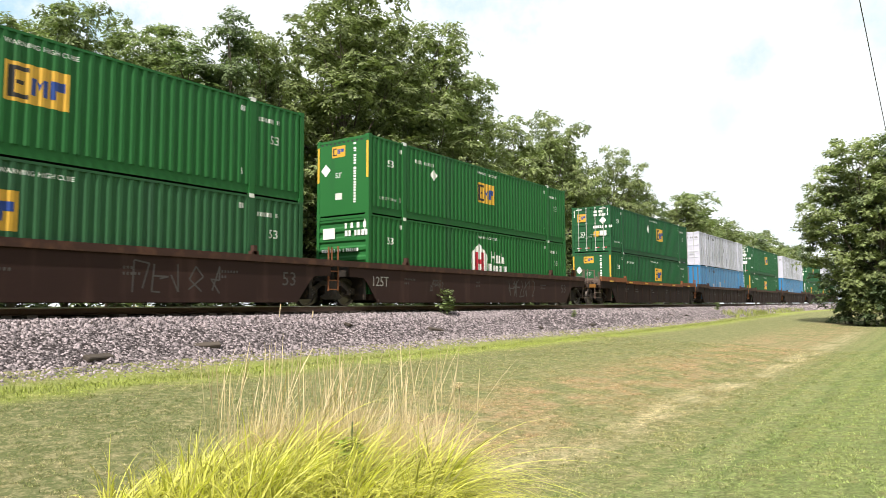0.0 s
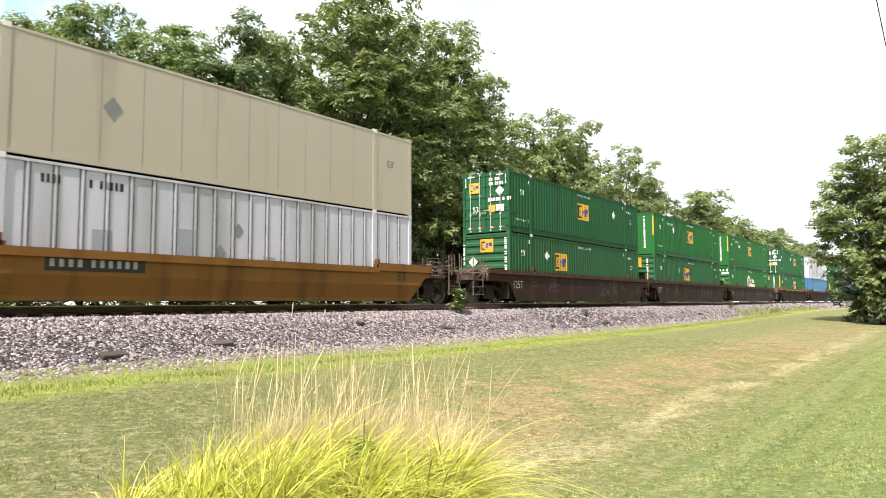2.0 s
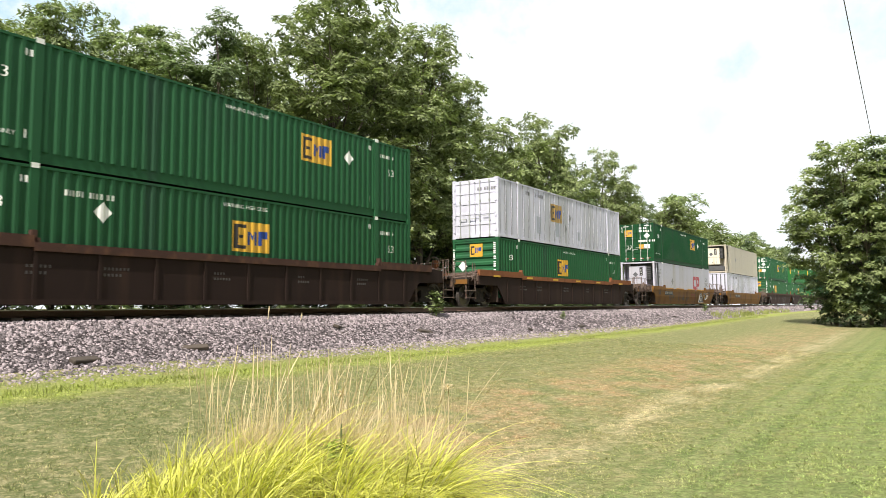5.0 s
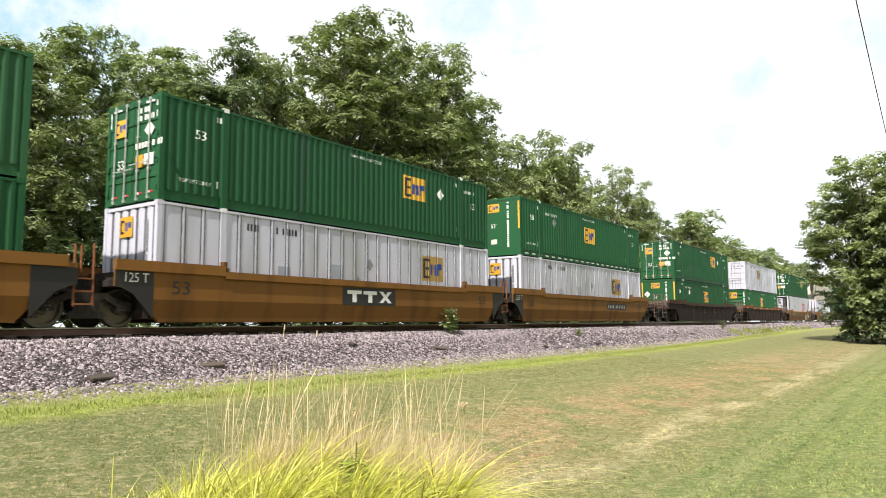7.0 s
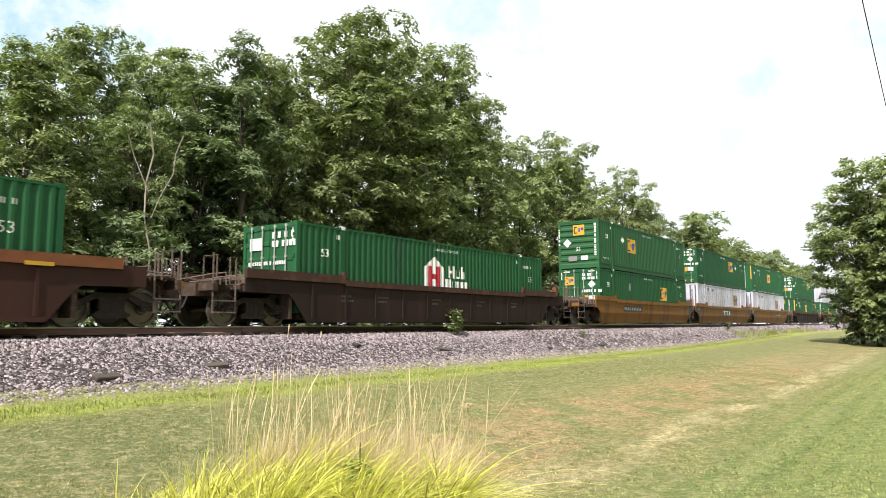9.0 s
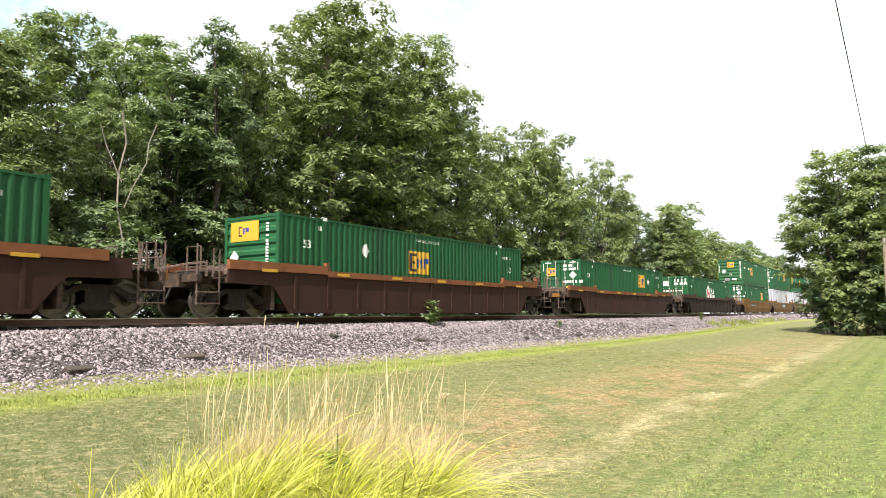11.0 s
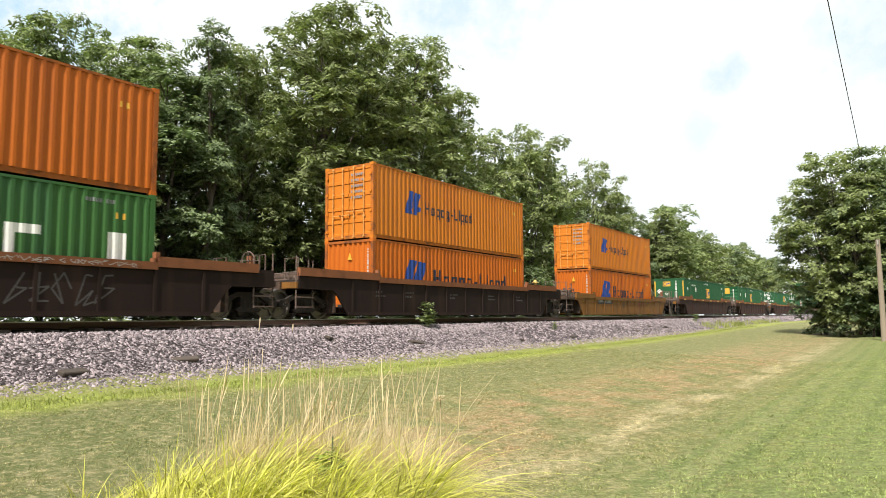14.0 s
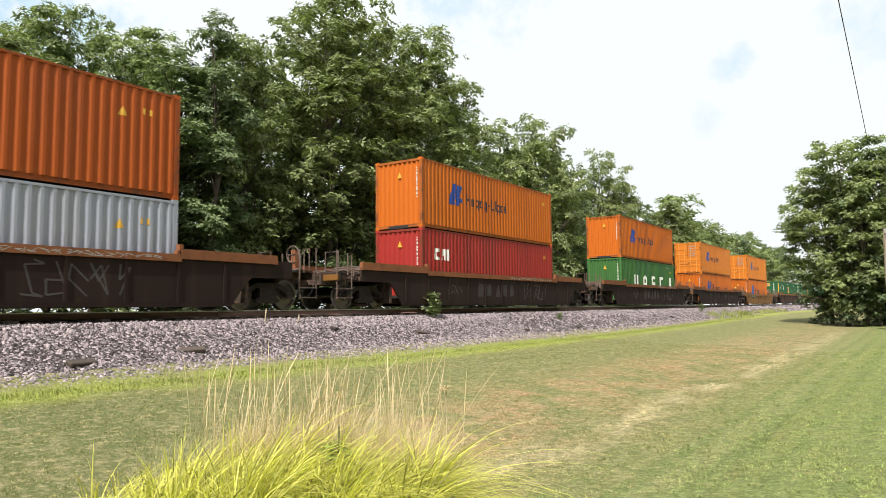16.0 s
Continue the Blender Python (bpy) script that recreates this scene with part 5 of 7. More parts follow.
            for x in (1.34, -1.34):
                yy = sgn * (half - 0.5)
                stanchion(car, [(x, yy, 0.35), (x, yy, 2.05)], PIPE_GRIME)
                stanchion(car, [(x, yy - sgn * 0.75, 0.35), (x, yy - sgn * 0.75, 1.95), (x, yy - sgn * 0.55, 1.95), (x, yy - sgn * 0.55, 1.2)], PIPE_GRIME)
                for z in (0.4, 0.72):
                    part("step", boxes((x - 0.06, x + 0.06, *sorted((yy, yy - sgn * 0.75)), z - 0.02, z + 0.015)), PIPE_GRIME, car)
            part("crossover", boxes((-1.3, 1.3, *sorted((sgn * (half - 1.35), sgn * (half - 0.62))), 1.23, 1.28)), STEEL_DARK, car)
            part("end_beam", boxes((-1.42, 1.42, *sorted((sgn * (half - 0.5), sgn * (half - 0.44))), 1.0, 1.2)), YELLOW_CAR if seed % 2 else GRIME, car)
            end_gear(car, sgn, half, e, seed)
        elif sgn < 0:
            truck(car, sgn * half)
        else:
            stanchion(car, [(1.38, half - 0.05, 0.5), (1.38, half - 0.05, 2.0)], RUST_CAR, 0.03)
            stanchion(car, [(1.38, half - 0.5, 0.5), (1.38, half - 0.5, 1.95), (1.38, half - 0.35, 1.95), (1.38, half - 0.35, 1.3)], RUST_CAR, 0.03)
            for z in (0.55, 0.85, 1.15):
                part("step", boxes((1.35, 1.42, half - 0.5, half - 0.05, z - 0.02, z + 0.02)), RUST_CAR, car)
        if share:
            part("articulation", boxes((-0.3, 0.3, *sorted((sgn * (half - 0.6), sgn * half)), 0.7, 0.95)), STEEL_DARK, car)
    if brake_far:
        y = half_far - 0.8
        bm = bmesh.new()
        for i in range(16):
            a, b = 2 * math.pi * i / 16, 2 * math.pi * (i + 1) / 16
            tube(bm, (0.55 + 0.28 * math.cos(a), y, 1.85 + 0.28 * math.sin(a)), (0.55 + 0.28 * math.cos(b), y, 1.85 + 0.28 * math.sin(b)), 0.02, n=5)
        for i in range(4):
            a = math.pi * i / 2
            tube(bm, (0.55, y, 1.85), (0.55 + 0.28 * math.cos(a), y, 1.85 + 0.28 * math.sin(a)), 0.012, n=5)
        part("brake_wheel", bm, PIPE_GRIME, car)
        part("brake_stand", boxes((0.45, 0.65, y + 0.02, y + 0.2, 1.2, 2.0)), RUST_CAR, car)
    for sgn, share, e in ((-1, share_near, en), (1, share_far, ef)):
        if share and paint is YELLOW_CAR:
            bm = bmesh.new()
            slab(bm, [(sgn * a, b) for a, b in ((8.2, 0.2), (8.75, 0.82), (9.05, 0.96), (e, 1.0), (e, top - 0.13), (8.2, top - 0.13))], xo + 0.001, xo + 0.004)
            part("end_panel", bm, DECAL_BLACK, car, "black painted end section")
    rng = random.Random(seed)
    x = xo + 0.056
    for k in marks:
        if k == "53":
            vs, fs = text_mesh("53", 0.6 if paint is YELLOW_CAR else 0.6)
            for y in (-7.4, 7.3) if paint is YELLOW_CAR else (7.4,):
                raw("lettering", [(xo + 0.004, y + a, (1.0 if creased else 0.82) + b * (0.8 if creased else 1.0)) for a, b, _ in vs], fs, DECAL_BLACK if paint is YELLOW_CAR else DECAL_CHALK, car)
        elif k == "53 mid":
            vs, fs = text_mesh("53", 0.5)
            raw("lettering", [(xo + 0.004, -0.8 + a, 0.74 + b) for a, b, _ in vs], fs, DECAL_BLACK, car)
            for u in (2.1, 2.8):
                part("faded_mark", welded((xo + 0.001, xo + 0.004, u, u + 0.5, 0.82, 0.94), (xo + 0.001, xo + 0.004, u + 0.18, u + 0.34, 0.5, 0.82)), FADED_RED, car, "faded red painted bars")
        elif k == "125T":
            vs, fs = text_mesh("125T", 0.5)
            raw("lettering", [(xo + 0.004, -7.6 + a * 0.9, 0.85 + b) for a, b, _ in vs], fs, DECAL_CHALK_LIGHT, car)
        elif k == "125 T":
            vs, fs = text_mesh("125 T", 0.34)
            raw("lettering", [(xo + 0.007, -en + 0.55 + a * 0.85, 1.22 + b) for a, b, _ in vs], fs, DECAL_WHITE, car)
        elif isinstance(k, tuple):
            y, h = k
            part("number_plate", boxes((xo + 0.001, xo + 0.006, y - h, y + h, 0.80, 1.16)), DECAL_BLACK, car)
            u = 2 * h / 11.5
            part("plate_marking", boxes(*[(xo + 0.006, xo + 0.009, y - h + u * (0.5 + i + (0.5 if i > 3 else 0)), y - h + u * (0.98 + i + (0.5 if i > 3 else 0)), 0.89, 1.07) for i in range(10)]), DECAL_CHALK_LIGHT, car)["kind"] = "stuff"
        elif k == "name":
            y = 0.05
            part("name_plate", boxes((xo + 0.001, xo + 0.006, y - 1.38, y + 1.38, 0.68, 1.28)), DECAL_BLACK, car)
            for u in (-1.15, -0.35):
                part("name_bar", welded((xo + 0.006, xo + 0.009, y + u, y + u + 0.7, 1.06, 1.18), (xo + 0.006, xo + 0.009, y + u + 0.25, y + u + 0.45, 0.78, 1.06)), DECAL_WHITE, car)
            for flip in (1, -1):
                bm = bmesh.new()
                bm.faces.new([bm.verts.new((xo + (0.009 if flip > 0 else 0.0095), y + 0.82 + flip * p, q)) for p, q in ((-0.34, 0.78), (-0.14, 0.78), (0.34, 1.18), (0.14, 1.18))])
                part("name_bar", bm, DECAL_WHITE, car)
        elif k == "reflectors":
            for y in (-8.9, -5.6, -2.6, 0.4, 3.4, 7.2):
                part("reflector", boxes((x, x + 0.004, y, y + 0.62, top - 0.15, top - 0.06)), DECAL_YELLOW, car)
        elif k == "codes":
            for y in (-6.2, -4.4, -1.2, 2.0, 4.8):
                tagged(part("marking", boxes(*[(xo + 0.001, xo + 0.004, y + 0.1 * i, y + 0.1 * i + 0.05, z, z + 0.07) for z in (0.95, 0.8) for i in range(rng.randint(3, 7))]), DECAL_CHALK, car), kind="stuff")
        elif k == "mural":
            for y, n, h in ((-5.2, 18, 0.42), (-2.7, 18, 0.42), (-0.4, 9, 0.3)):
                tagged(part("graffiti", scrawl(rng, xo + 0.004, y, n // 3, 0.32, 0.40, h, 0.016), DECAL_BLACK, car), "scrawled black graffiti strokes", kind="stuff")
            for u in (1.2, 1.9):
                part("faded_mark", welded((xo + 0.001, xo + 0.004, u, u + 0.55, 0.86, 0.98), (xo + 0.001, xo + 0.004, u + 0.2, u + 0.36, 0.5, 0.86)), FADED_RED, car, "faded red painted bars")
            bm = bmesh.new()
            bm.faces.new([bm.verts.new((xo + 0.004, u, v)) for u, v in ((3.55, 0.28), (5.05, 0.28), (4.5, 1.08), (4.15, 1.08))])
            part("graffiti", bm, DECAL_NAVY, car, "dark painted bell-shaped graffiti")
            for k, line in enumerate(([(3.5, 0.26), (4.12, 1.1), (4.33, 1.16), (4.54, 1.1), (5.1, 0.26), (3.5, 0.26)], [(3.95, 0.62), (4.7, 0.62)], [(4.0, 0.34), (4.12, 0.56)], [(4.32, 0.34), (4.32, 0.58)], [(4.65, 0.34), (4.53, 0.56)],
                                      [(4.33 + 0.19 * math.cos(t), 0.86 + 0.13 * math.sin(t)) for t in (0.7 * i for i in range(10))])):
                bm = bmesh.new()
                pipe(bm, [(xo + 0.006, u, v) for u, v in line], 0.022, 5)
                part("graffiti", bm, DECAL_CHALK_LIGHT, car, "pale painted graffiti outline")
            ring = [(5.75 + 0.42 * math.cos(t) * (1 + 0.3 * math.sin(3 * t)), 0.76 + 0.27 * math.sin(t)) for t in (0.35 * i for i in range(18))]
            bm = bmesh.new()
            bm.faces.new([bm.verts.new((xo + 0.004, u, v)) for u, v in ring])
            part("graffiti", bm, DECAL_BLACK, car, "dark painted looped graffiti figure")
            for line, paint_ in ((ring + ring[:1], DECAL_CHALK_LIGHT), ([(5.3, 1.0), (5.75, 1.14), (6.3, 1.02), (6.75, 1.1)], DECAL_CHALK_LIGHT), ([(5.95, 0.55), (6.4, 0.62), (6.7, 0.9)], DECAL_CHALK_LIGHT),
                                 ([(5.62 + 0.13 * math.cos(t), 0.78 + 0.1 * math.sin(t)) for t in (0.7 * i for i in range(10))], YELLOW_BRIGHT)):
                bm = bmesh.new()
                pipe(bm, [(xo + 0.006, u, v) for u, v in line], 0.024, 5)
                part("graffiti", bm, paint_, car, "looped painted graffiti outline")
            # ledges along the chord, the sun on them painted as brighter yellow
            for y in (-6.0, -3.0, 0.2, 3.2):
                part("ledge", boxes((xo - 0.02, xo + 0.075, y, y + 1.9, top + 0.0, top + 0.07)), YELLOW_BRIGHT, car, "yellow top ledge, sunlight put into its brighter colour")
        elif k == "old_paint":
            for u, shape in enumerate((((0, 0), (0.45, 0), (0.6, 0.55), (0.1, 0.6)), ((0.05, 0), (0.5, 0.1), (0.45, 0.6), (0, 0.5)), ((0.1, 0), (0.6, 0), (0.35, 0.62)), ((0, 0.1), (0.4, 0), (0.5, 0.6), (0.08, 0.55)), ((0, 0), (0.4, 0.1), (0.35, 0.55), (0.05, 0.6)))):
                bm = bmesh.new()
                bm.faces.new([bm.verts.new((xo + 0.003, -2.2 + 0.75 * u + p, 0.5 + q)) for p, q in shape])
                part("faded_mark", bm, OLD_PAINT, car, "faded patch of old painted graffiti")
            tagged(part("graffiti", scrawl(rng, x + 0.003, 0.8, 18, 0.26, top - 0.16, 0.1, 0.008), DECAL_CHALK_LIGHT, car), "small scrawled graffiti along the top chord", kind="stuff")
        elif k == "tags":
            y = rng.uniform(1.2, 2.4)
            tagged(part("graffiti", scrawl(rng, xo + 0.004, y, 5, 0.52, 0.42, 0.72, 0.022), DECAL_CHALK, car), "scrawled chalk-white graffiti strokes", kind="stuff")
            tagged(part("graffiti", scrawl(rng, xo + 0.004, -4.6, 4, 0.28, 0.6, 0.35, 0.012), DECAL_CHALK, car), "faint scrawled graffiti strokes", kind="stuff")
    return car

# ---- the train ----
SPEED = 23.64
LOW_Z, TOP_Z = 0.42, 3.316
PLAIN_GREEN = "green corrugated steel container with a yellow sign and plain end"
DOOR_GREEN = "green corrugated steel container with a yellow sign and barred doors"
RIB_GREEN = "green corrugated steel container with a yellow sign and ribbed end"


def cars_and_loads():
    """Rows: where the load's near end is at 8 s, its length, lower and upper load, and the car's look."""
    G = domestic
    return [
        (328.4, L53, lambda: G("plain", 8, label=PLAIN_GREEN), lambda: posted("doors", 0), "brown", (True, True)),
        (309.0, L53, lambda: G("ribs", 5, label=RIB_GREEN), lambda: G("doors", 8, label=DOOR_GREEN), "brown", (True, True)),
        (289.6, L53, lambda: posted("posts", 0, BLUE, "plain blue panelled steel container"), lambda: posted("doors", 0), "brown", (True, True)),
        (270.2, L53, lambda: G("plain", 8, label=PLAIN_GREEN), lambda: G("doors", 9, label=DOOR_GREEN), "brown", (True, True)),
        (250.8, L53, lambda: posted("posts", 0, BLUE, "blue panelled container with white markings"), lambda: posted("doors", 0), "brown", (True, True)),
        (231.0, L53, lambda: G("plain", 9, label=PLAIN_GREEN), lambda: G("doors", 9.5, label=DOOR_GREEN, plac=7), "rustbrown", (False, True)),
        (208.36, L53, lambda: G("ribs", 6.75, colour=GREEN_FRESH, label="green corrugated container with a white house-shaped sign", house=True), lambda: G("plain", 8, colour=GREEN_FRESH, label=PLAIN_GREEN, plac=4.0), "tagged", (True, False)),
        (189.05, L53, lambda: G("banner", 7.0, DECAL_YELLOW, GREEN_OLD, 5.2, "faded green corrugated container with an orange square sign", True), lambda: G("plain", 8.0, colour=GREEN_FRESH, label=PLAIN_GREEN, plac=4.1), "tagged", (True, True)),
        (169.81, L53, lambda: G("ribs", 5.2, None, GREEN_OLD, 3.7, "faded green corrugated container with a yellow square sign"), lambda: G("doors", 8.0, label=DOOR_GREEN, plac=12.3), "tagged", (False, True)),
        (146.46, L53, lambda: posted("posts", 0), lambda: smooth_reefer(TAN, "tan refrigerated container with a cooling unit in its end", CREAM), "yellow_low", (False, False)),
        (123.04, L53, lambda: smooth_reefer(OFFWHITE, "white refrigerated container with red painted shapes", OFFWHITE, True), lambda: G("doors", 10.9, colour=GREEN_DEEP, label=DOOR_GREEN, plac=12.6), "yellow_tags", (False, False)),
        (99.73, L53, lambda: G("ribs", 7.2, None, GREEN, None, RIB_GREEN), lambda: posted("doors", 6.5), "rustbrown", (False, False)),
        (76.65, L53, lambda: G("plain", 8.3, None, GREEN, 3.7, PLAIN_GREEN), lambda: G("doors", 11.0, label=DOOR_GREEN, plac=12.6), "brown", (False, False)),
        (53.10, L53, lambda: posted("posts", 12.0), lambda: G("plain", 8.2, None, GREEN, 3.7, PLAIN_GREEN, True, dashes=True), "plated_a", (True, False)),
        (33.95, L53, lambda: posted("posts", 12.05), lambda: G("doors", 10.9, label=DOOR_GREEN, plac=12.6), "plated_c", (True, True)),
        (14.58, L53, lambda: G("doors", 11.1, None, GREEN, 4.75, DOOR_GREEN, True), lambda: G("ribs", 5.2, None, GREEN_OLD, 3.75, RIB_GREEN), "plated_b", (False, True)),
        (-8.71, L53, lambda: G("doors", 6.6, house=True, label="green corrugated container with a white house-shaped sign"), None, "brown", (False, False)),
        (-31.97, L53, lambda: G("doors", 11.0, None, GREEN, 12.6, DOOR_GREEN), None, "rust", (False, False)),
        (-55.68, L53, lambda: G("banner", 7.5, None, GREEN, 4.2, "green corrugated container with a yellow banner on its ribbed end"), None, "rust", (False, False)),
        (-78.85, L53, lambda: G("plain", 8.6, None, GREEN, 4.1, PLAIN_GREEN), None, "rust", (False, False)),
        (-100.12, L40, lambda: ocean("front", ORANGE, "orange corrugated sea container with blue painted shapes", "liner", True, 2.591), lambda: ocean("doors", ORANGE_NEW, "orange corrugated sea container with barred doors", "liner"), "yellow_ribbed", (False, False)),
        (-121.40, L40, lambda: ocean("front", ORANGE, "orange corrugated sea container with blue painted shapes", "liner", True, 2.591), lambda: ocean("doors", ORANGE_NEW, "orange corrugated sea container with barred doors", "liner"), "rustplain", (False, False)),
        (-142.66, L40, lambda: ocean("front", GREEN_PALE, "light green corrugated sea container with broad white blocks", "wide"), lambda: ocean("front", ORANGE, "orange corrugated sea container with blue painted shapes", "liner"), "rusttop", (False, False)),
        (-165.66, L40, lambda: ocean("front", RED, "red corrugated sea container with white painted shapes", "lessor"), lambda: ocean("front", ORANGE, "orange corrugated sea container with blue painted shapes", "liner"), "rusttop", (False, False)),
        (-189.19, L40, lambda: ocean("front", SILVER, "silver-grey corrugated sea container", "codes", False, 2.591), lambda: ocean("front", ORANGE_DEEP, "deep orange corrugated sea container", "codes"), "rusttop", (False, False)),
    ]


STYLES = {
    "brown": ("dark brown steel well car, grimy", lambda: BROWN_CAR, lambda: MAROON_EDGE, ("codes",)),
    "tagged": ("dark brown steel well car with chalky graffiti", lambda: MAROON_CAR, lambda: MAROON_EDGE, ("codes", "tags", "53", "125T")),
    "rustbrown": ("brown steel well car with a rusty top edge", lambda: BROWN_CAR, lambda: RUST_CAR, ("codes", "reflectors")),
    "rust": ("rusty brown steel well car with orange top chords", lambda: REDBROWN_CAR, lambda: RUST_CAR, ("reflectors",)),
    "rusttop": ("dark well car with rusty top chords and faint graffiti", lambda: BROWN_CAR, lambda: RUST_CAR, ("tags", "old_paint")),
    "rustplain": ("dark brown well car with dusty rust-coloured top chords", lambda: BROWN_CAR, lambda: RUST_CAR, ("codes",)),
    "yellow_low": ("yellow steel well car with low sides", lambda: YELLOW_CAR, lambda: YELLOW_CAR, ("53", (-3.9, 1.2))),
    "yellow_tags": ("yellow steel well car with graffiti", lambda: YELLOW_CAR, lambda: YELLOW_CAR, ("53", (-5.1, 1.05), "mural")),
    "yellow_ribbed": ("dusty yellow steel well car with side ribs", lambda: YELLOW_CAR, lambda: YELLOW_CAR, ((-4.3, 1.25), "53 mid")),
    "plated_a": ("yellow articulated well car unit with a number plate", lambda: YELLOW_CAR, lambda: YELLOW_CAR, ("53", (3.5, 1.5), "125 T")),
    "plated_c": ("yellow articulated well car unit with a black name plate", lambda: YELLOW_CAR, lambda: YELLOW_CAR, ("53", "name", "125 T")),
    "plated_b": ("yellow articulated well car unit with a black number plate", lambda: YELLOW_CAR, lambda: YELLOW_CAR, ("53", (-3.3, 1.6))),
}
COVER_YELLOW = mat("cover_pale_yellow", (0.55, 0.40, 0.13), 0.7, vary=0.3, scale=5)
MOVING = []


def build_train():
    rows = cars_and_loads()
    mids = [near + length / 2 for near, length, *_ in rows]
    for i, (near, length, low, up, style, share) in enumerate(rows):
        half_near = (mids[i] - mids[i + 1]) / 2 if i + 1 < len(rows) else 11.6
        half_far = (mids[i - 1] - mids[i]) / 2 if i else 9.7
        label, paint, chord, marks = STYLES[style]
        top = {"yellow_low": 1.30, "yellow_tags": 1.30, "yellow_ribbed": 1.24}.get(style, 1.52)
        car = well_car(label, paint(), chord(), round(half_near, 3), round(half_far, 3), share[0], share[1], top, marks,
                       brake_far=not share[1] and i % 2 == 0, seed=i, ribs=not style.startswith("plated") and style != "tagged" and top != 1.30, raise_by=0.0 if style == "tagged" else 0.15)
        if -130 < near < -110:
            bm = boxes((1.30, 1.62, 6.72, 7.08, top + 0.15, top + 0.42))
            bmesh.ops.bevel(bm, geom=bm.edges[:], offset=0.11, segments=3, affect="EDGES")
            part("chord_cover", bm, COVER_YELLOW, car, "rounded pale yellow cover on the top chord", True)
        MOVING.append((car, mids[i], 0.0))
        MOVING.append((low(), mids[i], LOW_Z))
        if up:
            short = -130 < near < -95 or near < -180
            MOVING.append((up(), mids[i], TOP_Z - (0.305 if short else 0.0)))


build_train()

# ---- plants ----


def mesh_np(name, v, f, material, per=4):
    me = bpy.data.meshes.new(name)
    me.vertices.add(len(v))
    me.vertices.foreach_set("co", np.ascontiguousarray(v, dtype=np.float32).ravel())
    me.loops.add(f.size)
    me.loops.foreach_set("vertex_index", np.ascontiguousarray(f, dtype=np.int32).ravel())
    me.polygons.add(len(f))
    me.polygons.foreach_set("loop_start", np.arange(0, f.size, per, dtype=np.int32))
    me.update(calc_edges=True)
    me.materials.append(material)
    return me


def leaves(rng, centres, axes, per, size):
    """Rosettes: leaflets that radiate from a twig's end and droop, their faces turned along its axis."""
    n = len(centres)
    u = np.cross(axes, rng.normal(0, 1, (n, 3)))
    u /= np.linalg.norm(u, axis=1)[:, None] + 1e-6
    k = np.cross(axes, u)
    a = (np.arange(per) * 2 * math.pi / per)[None] + rng.normal(0, 0.35, (n, per))
    radial = u[:, None] * np.cos(a)[..., None] + k[:, None] * np.sin(a)[..., None]
    d = radial + axes[:, None] * rng.uniform(-0.1, 0.5, (n, per, 1)) - np.array((0, 0, 0.38))
    d /= np.linalg.norm(d, axis=2)[..., None]
    up = axes[:, None] + rng.normal(0, 0.28, (n, per, 3))
    s = np.cross(d, up)
    s /= np.linalg.norm(s, axis=2)[..., None] + 1e-6
    L = size * (0.6 + 0.7 * rng.random((n, per, 1)))
    w = L * 0.21
    c = centres[:, None] + d * size * 0.12 + rng.normal(0, size * 0.16, (n, per, 3))
    v = np.stack([c, c + d * L * 0.5 + s * w, c + d * L, c + d * L * 0.5 - s * w], 2).reshape(-1, 3)
    return v, np.arange(4 * n * per).reshape(-1, 4)


